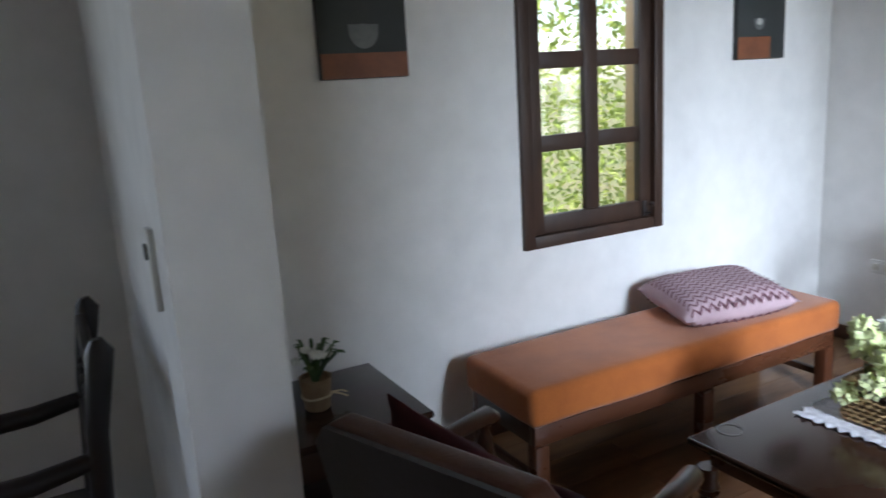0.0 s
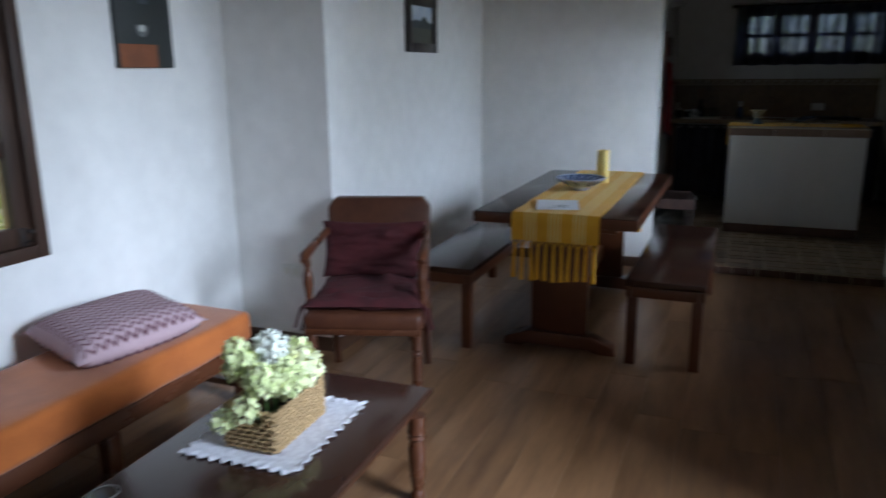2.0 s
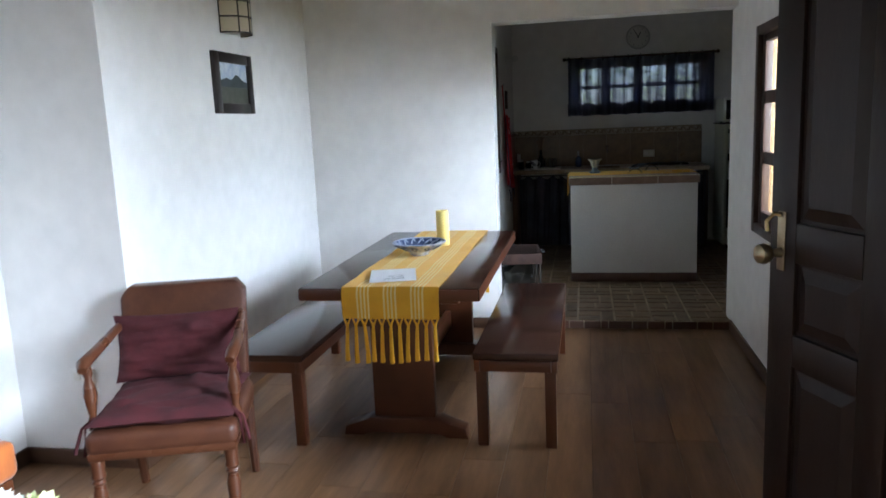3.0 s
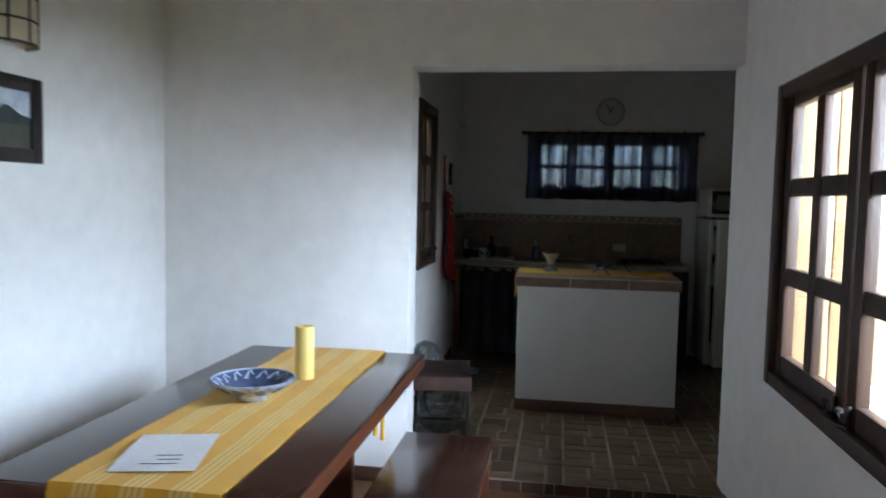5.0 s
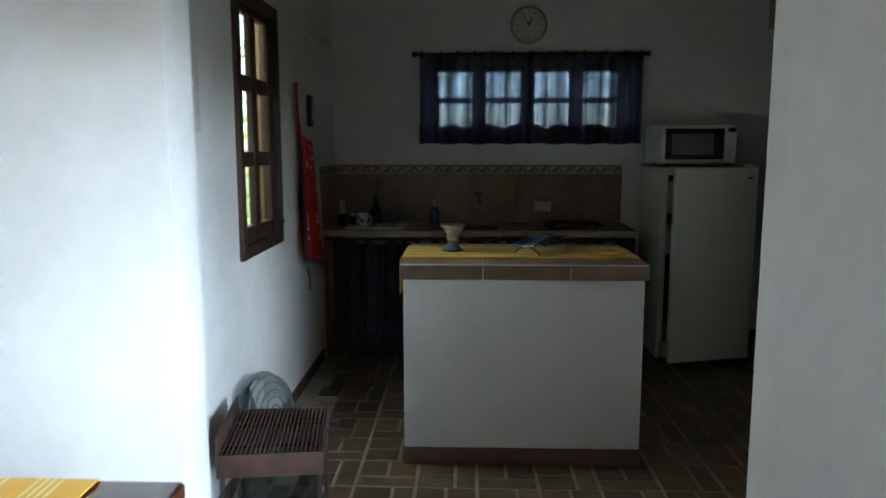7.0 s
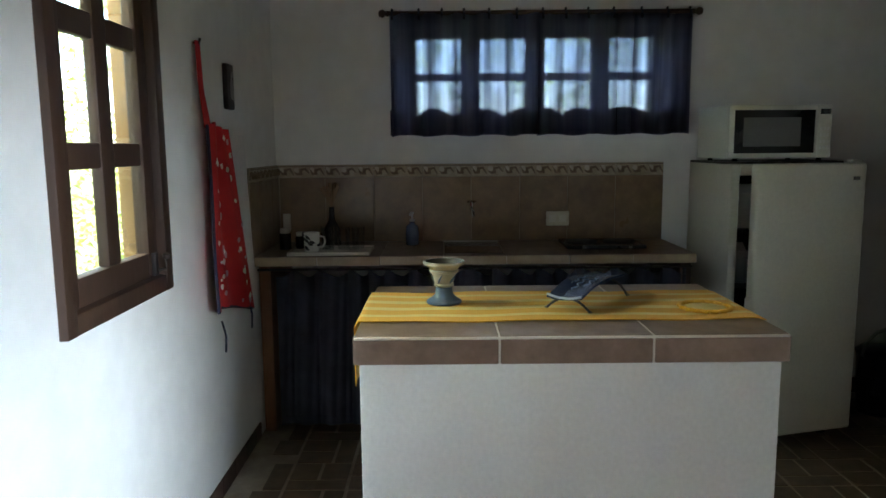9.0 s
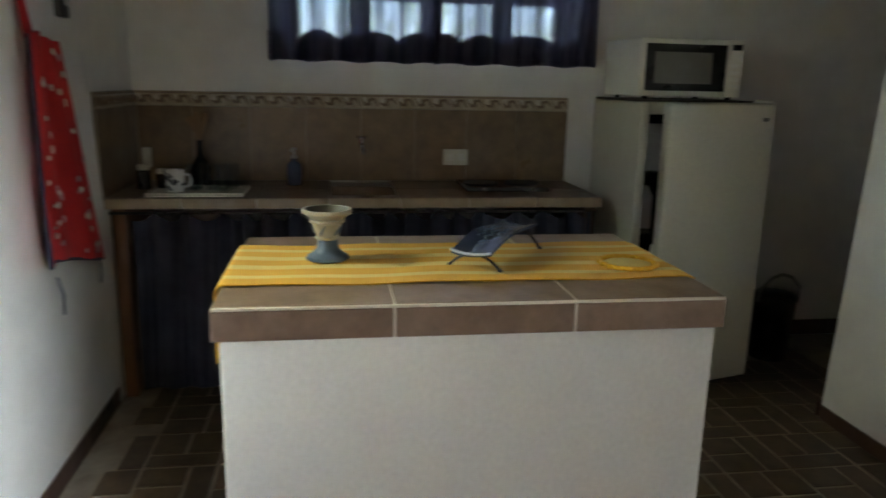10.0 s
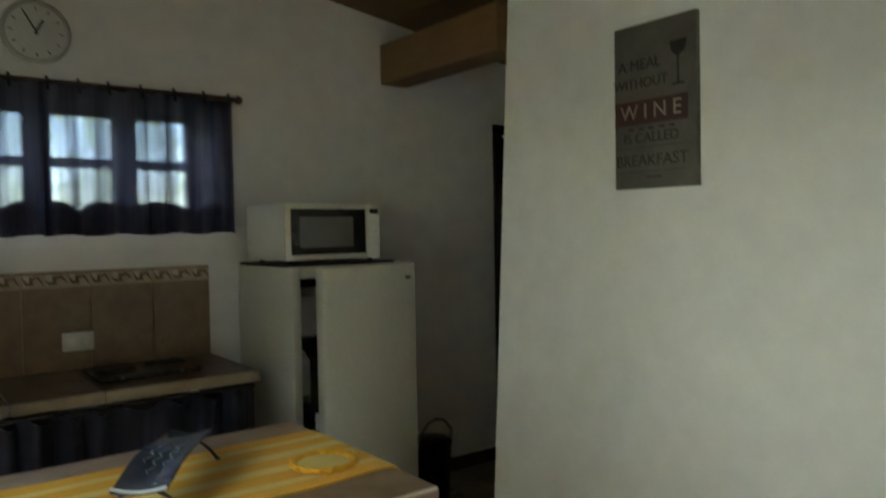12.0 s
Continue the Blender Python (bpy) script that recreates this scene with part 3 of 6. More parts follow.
# front door, standing ajar into the room
door = thing("door_1", "dark carved wooden front door swung wide open against the wall", "door", pose(DOOR[1] + 0.04, SOUTH + 0.03, 0.012, 0, 0, 22.5), kind="structure")
DW, DH = 0.86, 2.04
for b in (box(0, 0.115, -0.022, 0.022, 0, DH, 0.004), box(DW - 0.115, DW, -0.022, 0.022, 0, DH, 0.004), box(DW / 2 - 0.05, DW / 2 + 0.05, -0.021, 0.021, 0.2, DH - 0.12, 0.004)):
    part("stile", b, DOORWOOD, door)
ROWS_Z = [(0.0, 0.20), (0.66, 0.76), (0.98, 1.10), (DH - 0.12, DH)]
for z0, z1 in ROWS_Z:
    for x0, x1 in ((0.115, DW / 2 - 0.05), (DW / 2 + 0.05, DW - 0.115)):
        part("rail", box(x0, x1, -0.0215, 0.0215, z0, z1, 0.004), DOORWOOD, door)
for (a, z0), (z1, c) in zip(ROWS_Z, ROWS_Z[1:]):
    for x0, x1 in ((0.115, DW / 2 - 0.05), (DW / 2 + 0.05, DW - 0.115)):
        b = box(x0 - 0.004, x1 + 0.004, -0.008, 0.008, z0 - 0.004, z1 + 0.004)
        for s in (1, -1):
            o = [(x0 + 0.012, z0 + 0.012), (x1 - 0.012, z0 + 0.012), (x1 - 0.012, z1 - 0.012), (x0 + 0.012, z1 - 0.012)]
            i = [(x0 + 0.05, z0 + 0.05), (x1 - 0.05, z0 + 0.05), (x1 - 0.05, z1 - 0.05), (x0 + 0.05, z1 - 0.05)]
            lo = [b.verts.new((x, s * 0.008, z)) for x, z in o]
            hi = [b.verts.new((x, s * 0.020, z)) for x, z in i]
            b.faces.new(hi)
            for k in range(4):
                b.faces.new((lo[k], lo[(k + 1) % 4], hi[(k + 1) % 4], hi[k]))
        part("panel", b, DOORWOOD, door, smooth=0)
for s in (1, -1):
    kb = bmesh.new()
    bx(kb, DW - 0.072, DW - 0.038, s * 0.022, s * 0.027, 0.95, 1.13, 0.002)
    lathe(kb, [(0.016, 0), (0.013, 0.012), (0.012, 0.03), (0.026, 0.042), (0.032, 0.058), (0.028, 0.074), (0.012, 0.082)], 18, m=Matrix.Translation((DW - 0.055, s * 0.026, 1.005)) @ Matrix.Rotation(radians(-90 * s), 4, "X"))
    tube(kb, [(DW - 0.055, s * 0.027, 1.12), (DW - 0.05, s * 0.05, 1.125), (DW - 0.035, s * 0.062, 1.10), (DW - 0.035, s * 0.06, 1.07)], 0.007)
    part("door_handle", kb, METAL, door, "worn brass door knob and latch")
dfr = thing("door_frame_1", "dark wooden frame round the front doorway", "door frame", pose(0, 0, 0), kind="structure")
for b in (box(DOOR[0] - 0.05, DOOR[0] + 0.015, SOUTH - WT, SOUTH + 0.015, 0, DOOR[3] + 0.0, 0.004), box(DOOR[1] - 0.015, DOOR[1] + 0.05, SOUTH - WT, SOUTH + 0.015, 0, DOOR[3], 0.004),
          box(DOOR[0] - 0.05, DOOR[1] + 0.05, SOUTH - WT, SOUTH + 0.015, DOOR[3] + 0.001, DOOR[3] + 0.06, 0.004)):
    part("jamb", b, DOORWOOD, dfr)
d2 = thing("door_2", "dark wooden door and frame in the back passage", "door", pose(KEAST, -3.18, KF, 0, 0, -90), kind="structure")
for b in (box(-0.06, 0.0, -0.02, 0.1, 0, 1.96, 0.004), box(0.80, 0.86, -0.02, 0.1, 0, 1.96, 0.004), box(-0.06, 0.86, -0.02, 0.1, 1.961, 2.02, 0.004)):
    part("jamb", b, DOORWOOD, d2)
part("leaf", box(0.003, 0.797, 0.03, 0.07, 0.01, 1.955, 0.004), DOORWOOD, d2)
d3 = thing("door_frame_2", "varnished brown wooden bathroom door frame", "door frame", pose(0, 0, 0), kind="structure")
part("casing", box(6.556, 6.612, PART_Y, PART_Y + 0.016, KF, 2.13, 0.003), DARKWOOD, d3)
part("casing", box(5.803, 5.869, PART_Y, PART_Y + 0.016, KF, 2.13, 0.003), DOORWOOD, d3)
# Bathroom light on the jambs is put into their brighter wood colour.
part("jamb", box(6.533, 6.554, PART_Y - 0.14, PART_Y + 0.012, KF, 2.058, 0.002), BRIGHTWOOD, d3)
part("jamb", box(5.871, 5.892, PART_Y - 0.14, PART_Y + 0.012, KF, 2.058, 0.002), BRIGHTWOOD, d3)
part("lintel", box(5.87, 6.555, PART_Y, PART_Y + 0.016, 2.055, 2.13, 0.003), DOORWOOD, d3)


# ---- living room ----
def turned_leg(h, r):
    b = bmesh.new()
    lathe(b, [(r * 0.75, 0), (r * 1.0, 0.012), (r * 0.9, 0.03), (r * 0.6, 0.045), (r * 0.75, 0.06), (r * 1.0, h * 0.35), (r * 1.15, h * 0.62), (r * 0.8, h * 0.72),
              (r * 1.15, h * 0.75), (r * 0.85, h * 0.78), (r * 1.2, h * 0.81), (r * 1.0, h * 0.86), (r * 1.15, h)], 16)
    return b


def day_bench():
    ob = thing("bench", "long daybed bench with an orange suede mattress", "bench", pose(1.248, 1.815, 0))
    L, W = 1.64, 0.45
    m = bmesh.new()
    bx(m, 0, L, 0, W, 0.288, 0.425, 0.03, 4)
    bmesh.ops.subdivide_edges(m, edges=[ed for ed in m.edges if ed.calc_length() > 0.3], cuts=14, use_grid_fill=True)
    for v in m.verts:
        v.co.z += 0.006 * noise.noise(v.co * 5)
        v.co.y += 0.004 * noise.noise(v.co * 6 + Vector((9, 0, 0)))
    part("mattress", m, ORANGE, ob, "orange suede mattress", smooth=60)
    for b in (box(0.02, L - 0.02, 0.02, 0.055, 0.215, 0.286, 0.004), box(0.02, L - 0.02, W - 0.055, W - 0.02, 0.215, 0.286, 0.004)):
        part("side_rail", b, MAHOGANY, ob)
    for x in (0.02, L - 0.055):
        part("end_rail", box(x, x + 0.035, 0.056, W - 0.056, 0.215, 0.286, 0.004), DARKWOOD, ob)
        part("stretcher", box(x + 0.005, x + 0.03, 0.06, W - 0.06, 0.07, 0.10, 0.004), DARKWOOD, ob)
    for x in (0.02, L * 0.5, L - 0.075):
        for y in (0.015, W - 0.07):
            part("leg", box(x, x + 0.055, y, y + 0.055, 0, 0.2145, 0.005), MAHOGANY, ob)


def cushion_mesh(w, d, t, n=16, crease=0.0):
    b = bmesh.new()

    def f(sign):
        def g(u, v):
            a, c = 2 * u - 1, 2 * v - 1
            k = max(0.0, (1 - a ** 4) * (1 - c ** 4)) ** 0.6
            pinch = 1 - 0.07 * (1 - abs(c) ** 2) * abs(a) ** 3
            pinch2 = 1 - 0.07 * (1 - abs(a) ** 2) * abs(c) ** 3
            return Vector((w / 2 * a * pinch, d / 2 * c * pinch2, sign * t / 2 * k + 0.004 * noise.noise(Vector((a * 3, c * 3, sign))) + crease * k * (noise.noise(Vector((a * 2.2, c * 5.5, 4 + sign))) + 0.5 * noise.noise(Vector((a * 6, c * 9, sign))))))
        return g
    grids = []
    for s in (1, -1):
        g = f(s)
        grids.append([[g(i / n, j / n) for j in range(n + 1)] for i in range(n + 1)])
    top = [[b.verts.new(grids[0][i][j]) for j in range(n + 1)] for i in range(n + 1)]
    bot = [[top[i][j] if i in (0, n) or j in (0, n) else b.verts.new(grids[1][i][j]) for j in range(n + 1)] for i in range(n + 1)]
    for i in range(n):
        for j in range(n):
            b.faces.new((top[i][j], top[i + 1][j], top[i + 1][j + 1], top[i][j + 1]))
            b.faces.new((bot[i][j], bot[i][j + 1], bot[i + 1][j + 1], bot[i + 1][j]))
    return b


def pillow():
    w, d, t = 0.53, 0.40, 0.155
    ob = thing("pillow", "pink cushion with dark zigzag stripes on the bench", "pillow", pose(2.37, 2.05, 0.498, 6, -2, -14))
    part("cover", cushion_mesh(w, d, t, 20), PINK, ob, smooth=70)

    def surf(x, y, side):
        a, c = x / (w / 2), y / (d / 2)
        return side * (t / 2 * max(0.0, (1 - a ** 4) * (1 - c ** 4)) ** 0.6 + 0.0022) + 0.004 * noise.noise(Vector((a * 3, c * 3, side)))
    for side in (1, -1):
        for r in range(13):
            y0 = -d / 2 * 0.90 + r * d * 0.90 / 12
            b = bmesh.new()
            n = 24
            row = []
            for k in range(n + 1):
                x, y = -w / 2 * 0.90 + w * 0.90 * k / n, y0 + (0.011 if k % 2 else -0.011)
                row.append((b.verts.new((x, y - 0.0044, surf(x, y - 0.0044, side))), b.verts.new((x, y + 0.0044, surf(x, y + 0.0044, side)))))
            for p, q in zip(row, row[1:]):
                b.faces.new((p[0], q[0], q[1], p[1]))
            part("zigzag_stripe", b, PLUM, ob)


def coffee_table():
    ob = thing("coffee_table", "low dark polished wooden coffee table with turned legs", "table", pose(1.955, 1.06, 0, 0, 0, 1.5))
    L, W, H = 1.0, 0.60, 0.408
    part("tabletop", box(-L / 2, L / 2, -W / 2, W / 2, H - 0.024, H, 0.008, 3), GLOSSTOP, ob, "polished dark top")
    for b in (box(-L / 2 + 0.05, L / 2 - 0.05, -W / 2 + 0.045, -W / 2 + 0.07, H - 0.085, H - 0.0245, 0.004), box(-L / 2 + 0.05, L / 2 - 0.05, W / 2 - 0.07, W / 2 - 0.045, H - 0.085, H - 0.0245, 0.004),
              box(-L / 2 + 0.045, -L / 2 + 0.07, -W / 2 + 0.071, W / 2 - 0.071, H - 0.085, H - 0.0245, 0.004), box(L / 2 - 0.07, L / 2 - 0.045, -W / 2 + 0.071, W / 2 - 0.071, H - 0.085, H - 0.0245, 0.004)):
        part("apron", b, MAHOGANY, ob)
    for x in (-L / 2 + 0.045, L / 2 - 0.045):
        for y in (-W / 2 + 0.045, W / 2 - 0.045):
            lg = part("leg", turned_leg(H - 0.086, 0.027), MAHOGANY, ob)
            lg.location = (x, y, 0)
    rb = tube(bmesh.new(), [(0.036 * math.cos(k * math.pi / 16), 0.036 * math.sin(k * math.pi / 16), 0) for k in range(33)], 0.0016, 6)
    solo("glass_ring", rb, RUBBER, "faint pale ring mark on the polished table", "ring", pose(1.578, 1.305, 0.4092))


def armchair(m, label, lift=0.0, low=0.0):
    """An upholstered armchair; its front faces local -y, the origin lies on the floor below the middle of the seat."""
    ob = thing("armchair", label, "chair", m, group="armchairs by the coffee table")
    W, D = 0.52, 0.50
    for s in (-1, 1):
        lg = part("front_leg", turned_leg(0.335, 0.022), MAHOGANY, ob)
        lg.location = (s * (W / 2 - 0.03), -D / 2 + 0.03, 0)
        b = bmesh.new()
        tube(b, [(s * (W / 2 - 0.03), D / 2 + 0.03, 0.0), (s * (W / 2 - 0.03), D / 2 - 0.01, 0.2), (s * (W / 2 - 0.03), D / 2 - 0.02, 0.36)], [0.018, 0.021, 0.024], 8)
        part("back_leg", b, MAHOGANY, ob)
        b = bmesh.new()
        lathe(b, [(0.016, 0.42), (0.019, 0.45), (0.012, 0.47), (0.017, 0.50), (0.024, 0.545), (0.020, 0.585), (0.012, 0.61), (0.018, 0.625), (0.014, 0.655 - low)], 14, (s * (W / 2 - 0.01), -D / 2 + 0.10, 0))
        part("arm_post", b, MAHOGANY, ob)
        b = bmesh.new()
        tube(b, [(s * (W / 2 - 0.01), -D / 2 + 0.055, 0.652 - low), (s * (W / 2 - 0.005), -D / 2 + 0.08, 0.668 - low), (s * (W / 2 - 0.005), -D / 2 + 0.22, 0.675 - low), (s * (W / 2 - 0.02), D / 2 - 0.08, 0.700 - low), (s * (W / 2 - 0.035), D / 2 + 0.03, 0.715)], [0.017, 0.023, 0.020, 0.018, 0.018], 10)
        part("armrest", b, MAHOGANY, ob)
    part("seat_frame", box(-W / 2 + 0.005, W / 2 - 0.005, -D / 2 + 0.005, D / 2 - 0.005, 0.335, 0.365, 0.006), MAHOGANY, ob)
    s = box(-W / 2, W / 2, -D / 2, D / 2, 0.352, 0.435, 0.030, 4)
    part("seat", s, LEATHER, ob, "brown leather padded seat", smooth=70)
    bk = prism(bmesh.new(), [(-W / 2 + 0.02, 0.40), (W / 2 - 0.02, 0.40), (W / 2 - 0.01, 0.80), (W / 2 - 0.045, 0.845), (-W / 2 + 0.045, 0.845), (-W / 2 + 0.01, 0.80)], 0, 0.065, "y")
    soften(bk, 0.014, 3)
    for v in bk.verts:
        v.co.y += D / 2 - 0.05 + (v.co.z - 0.4) * 0.20
    part("backrest", bk, LEATHER, ob, "brown leather padded back", smooth=70)
    bp_ = prism(bmesh.new(), [(-W / 2 + 0.025, 0.46), (W / 2 - 0.025, 0.46), (W / 2 - 0.015, 0.80), (W / 2 - 0.05, 0.842), (-W / 2 + 0.05, 0.842), (-W / 2 + 0.015, 0.80)], 0.0665, 0.080, "y")
    for v in bp_.verts:
        v.co.y += D / 2 - 0.05 + (v.co.z - 0.4) * 0.20
    part("back_panel", bp_, BLACKWOOD, ob, "dark wooden back panel")
    hb = box(-W / 2 + 0.02, W / 2 - 0.02, D / 2 + 0.024, D / 2 + 0.036, 0.42, 0.50, 0.004)
    part("back_rail", hb, MAHOGANY, ob)
    c = part("seat_cushion", cushion_mesh(0.51, 0.47, 0.070, 26, 0.022), MAROON, ob, "maroon tie-on seat cushion", smooth=70)
    c.location = (0, -0.01, 0.462)
    c = part("back_cushion", cushion_mesh(0.49, 0.27, 0.070, 26, 0.020), MAROON, ob, "maroon tie-on back cushion", smooth=70)
    c.matrix_local = Matrix.Translation((-0.015, D / 2 - 0.065 + lift * 0.2, 0.615 + 1.6 * lift)) @ Matrix.Rotation(radians(-400 * lift), 4, "Y") @ Matrix.Rotation(radians(78), 4, "X")
    for sx in (-1, 1):
        for k in range(2):
            b = bmesh.new()
            x = sx * (W / 2 - 0.005 + 0.012 * k)
            tube(b, [(x - sx * 0.03, D / 2 - 0.42, 0.47), (x + sx * 0.012, D / 2 - 0.44, 0.44), (x + sx * (0.02 + 0.012 * k), D / 2 - 0.45 - 0.02 * k, 0.34 + 0.02 * k)], [0.006, 0.005, 0.007], 6)
            part("tie", b, MAROON, ob)
    return ob


day_bench()
pillow()
coffee_table()
armchair(pose(3.22, 1.40, 0, 0, 0, -72), "brown leather armchair with maroon cushions and turned posts")
armchair(pose(0.745, 1.085, 0, 0, 0, 111), "dark wooden armchair with a maroon cushion, its back to the pillar", 0.035, 0.028)

# side table and potted flower
st = thing("side_table", "dark square wooden side table against the wall", "table", pose(0.36, 1.83, 0))
part("tabletop", box(0, 0.535, 0, 0.51, 0.435, 0.458, 0.007, 3), GLOSSTOP, st)
part("edge_moulding", box(0.008, 0.527, 0.008, 0.502, 0.420, 0.4345, 0.005), DARKWOOD, st)
for b in (box(0.03, 0.505, 0.03, 0.05, 0.33, 0.4195, 0.003), box(0.03, 0.505, 0.46, 0.48, 0.33, 0.4195, 0.003), box(0.03, 0.05, 0.051, 0.459, 0.33, 0.4195, 0.003), box(0.485, 0.505, 0.051, 0.459, 0.33, 0.4195, 0.003)):
    part("apron", b, DARKWOOD, st)
for x in (0.025, 0.465):
    for y in (0.025, 0.44):
        part("leg", box(x, x + 0.045, y, y + 0.045, 0, 0.3295, 0.004), DARKWOOD, st)
part("shelf", box(0.06, 0.475, 0.06, 0.45, 0.12, 0.14, 0.004), DARKWOOD, st)
pt = thing("potted_plant", "small white-flowered plant in a burlap-wrapped pot with twine", "plant", pose(0.605, 2.07, 0.459))
part("pot", lathe(bmesh.new(), [(0.036, 0), (0.040, 0.004), (0.050, 0.10), (0.052, 0.105), (0.046, 0.105), (0.044, 0.09)], 24), BURLAP, pt)
tw = bmesh.new()
ring = [(0.046 * math.cos(k * 0.35), 0.046 * math.sin(k * 0.35), 0.045 + 0.002 * math.sin(k)) for k in range(19)]
tube(tw, ring, 0.004, 6)
tube(tw, [(0.045, -0.01, 0.045), (0.075, -0.02, 0.048), (0.095, -0.015, 0.036)], 0.003, 6)
tube(tw, [(0.045, -0.01, 0.045), (0.072, -0.03, 0.040), (0.09, -0.035, 0.03)], 0.003, 6)
part("twine", tw, TWINE, pt)
rng = random.Random(5)
for k in range(34):
    a, r, h = rng.uniform(0, 6.28), rng.uniform(0.02, 0.085), rng.uniform(0.07, 0.13)
    b = bmesh.new()
    c, s = math.cos(a), math.sin(a)
    wd = 0.007
    path = [(0.01 * c, 0.01 * s, 0.09), (0.5 * r * c, 0.5 * r * s, 0.09 + 0.6 * h), (r * c, r * s, 0.09 + h), (1.25 * r * c, 1.25 * r * s, 0.09 + 0.95 * h)]
    rows = [(b.verts.new((x - s * w, y + c * w, z)), b.verts.new((x + 0.001 * c, y + 0.001 * s, z + 0.0025)), b.verts.new((x + s * w, y - c * w, z))) for (x, y, z), w in zip(path, (wd * 0.6, wd, wd * 0.8, 0.001))]
    for p, q in zip(rows, rows[1:]):
        b.faces.new((p[0], q[0], q[1], p[1]))
        b.faces.new((p[1], q[1], q[2], p[2]))
    part("leaf", b, LEAF, pt)
for k in range(7):
    a, r = rng.uniform(0, 6.28), rng.uniform(0.01, 0.06)
    b = bmesh.new()
    cx, cy, cz = r * math.cos(a), r * math.sin(a), rng.uniform(0.16, 0.215)
    for j in range(5):
        t2 = j * 1.2566
        lathe(b, [(0.002, -0.012), (0.008, -0.004), (0.009, 0.004), (0.002, 0.012)], 7, m=Matrix.Translation((cx + 0.010 * math.cos(t2), cy + 0.010 * math.sin(t2), cz)) @ Euler((0.7 * math.sin(t2), -0.7 * math.cos(t2), 0)).to_matrix().to_4x4())
    part("flower", b, PETALW, pt)

# dark chair in the alcove, seen from its back
ac = thing("wooden_chair", "black carved wooden armchair in the dark alcove", "chair", pose(-0.26, 1.80, 0))
for y in (-0.20, 0.20):
    b = bmesh.new()
    tube(b, [(0.20, y, 0), (0.21, y, 0.42), (0.235, y, 0.75), (0.265, y, 0.93), (0.262, y, 0.955)], [0.024, 0.026, 0.024, 0.03, 0.012], 10)
    part("back_post", b, BLACKWOOD, ac)
    part("front_leg", box(-0.24, -0.195, y - 0.022, y + 0.022, 0, 0.64, 0.006), BLACKWOOD, ac)
    b = bmesh.new()
    tube(b, [(-0.28, y, 0.655), (-0.1, y, 0.665), (0.1, y, 0.672), (0.215, y, 0.69)], [0.02, 0.026, 0.024, 0.02], 10)
    part("armrest", b, BLACKWOOD, ac)
for z0, z1, o in ((0.83, 0.92, 0.245), (0.66, 0.70, 0.222), (0.50, 0.54, 0.213)):
    part("back_rail", box(o - 0.012, o + 0.012, -0.178, 0.178, z0, z1, 0.005), BLACKWOOD, ac)
for y in (-0.11, -0.04, 0.04, 0.11):
    part("spindle", box(0.222, 0.238, y - 0.016, y + 0.016, 0.701, 0.829, 0.003), BLACKWOOD, ac)
part("seat", box(-0.25, 0.20, -0.215, 0.215, 0.40, 0.44, 0.012), BLACKWOOD, ac)

# flowers in a seagrass basket on a crocheted cloth
dl = bmesh.new()


def doily(u, v):
    x, y = -0.225 + 0.45 * u, -0.18 + 0.36 * v
    edge = max(abs(2 * u - 1), abs(2 * v - 1))
    z = 0.004 + 0.0012 * math.sin(u * 40) * math.sin(v * 36)
    if edge > 0.93:
        z += 0.006 * (0.5 + 0.5 * math.sin(70 * (u + v))) 
        x += 0.008 * math.sin(60 * v) * (abs(2 * u - 1) > 0.93)
        y += 0.008 * math.sin(60 * u) * (abs(2 * v - 1) > 0.93)
    return (x, y, z)


sheet(dl, doily, 60, 50, 0.003)
solo("doily", dl, LINEN, "white crocheted cloth with frilled edges on the coffee table", "cloth", pose(2.035, 1.09, 0.409, 0, 0, 2.5))
bk = thing("basket", "rectangular woven seagrass basket with handle slots", "basket", pose(2.018, 1.085, 0.416, 0, 0, 2.5))
BW, BD, BH = 0.27, 0.165, 0.125
for side, (ax, L, off) in enumerate((("x", BW, -BD / 2), ("x", BW, BD / 2), ("y", BD, -BW / 2), ("y", BD, BW / 2))):
    b = bmesh.new()
    n = int(L / 0.0135)
    for r in range(9):
        z = 0.008 + r * 0.0137
        for k in range(n):
            if side > 1 and r in (6, 7) and abs(k - (n - 1) / 2) < n * 0.24:
                continue
            u = -L / 2 + (k + 0.5) * L / n
            tilt = 0.005 if (k + r) % 2 else -0.005
            p0, p1 = u - 0.008, u + 0.008
            o = off + (0.0025 if (k + r) % 2 else 0)
            pts = [(p0, o, z - tilt), (u, o + (0.003 if off > 0 else -0.003), z), (p1, o, z + tilt)]
            tube(b, pts if ax == "x" else [(q, p, zz) for p, q, zz in pts], [0.004, 0.0068, 0.004], 5)
    part("woven_side", b, SEAGRASS, bk)
lin = bmesh.new()
bx(lin, -BW / 2 + 0.008, BW / 2 - 0.008, -BD / 2 + 0.008, BD / 2 - 0.008, 0.002, 0.006)
part("bottom", lin, BURLAP, bk)
inner = bmesh.new()
for x0, x1, y0, y1 in ((-BW / 2 + 0.007, -BW / 2 + 0.010, -BD / 2 + 0.007, BD / 2 - 0.007), (BW / 2 - 0.010, BW / 2 - 0.007, -BD / 2 + 0.007, BD / 2 - 0.007), (-BW / 2 + 0.010, BW / 2 - 0.010, -BD / 2 + 0.007, -BD / 2 + 0.010), (-BW / 2 + 0.010, BW / 2 - 0.010, BD / 2 - 0.010, BD / 2 - 0.007)):
    bx(inner, x0, x1, y0, y1, 0.006, 0.092)
part("inner_wall", inner, DARKWOOD, bk)
fl = thing("flower_bunch", "bunch of pale green and white artificial hydrangeas", "flowers", pose(2.018, 1.085, 0.423, 0, 0, 2.5))
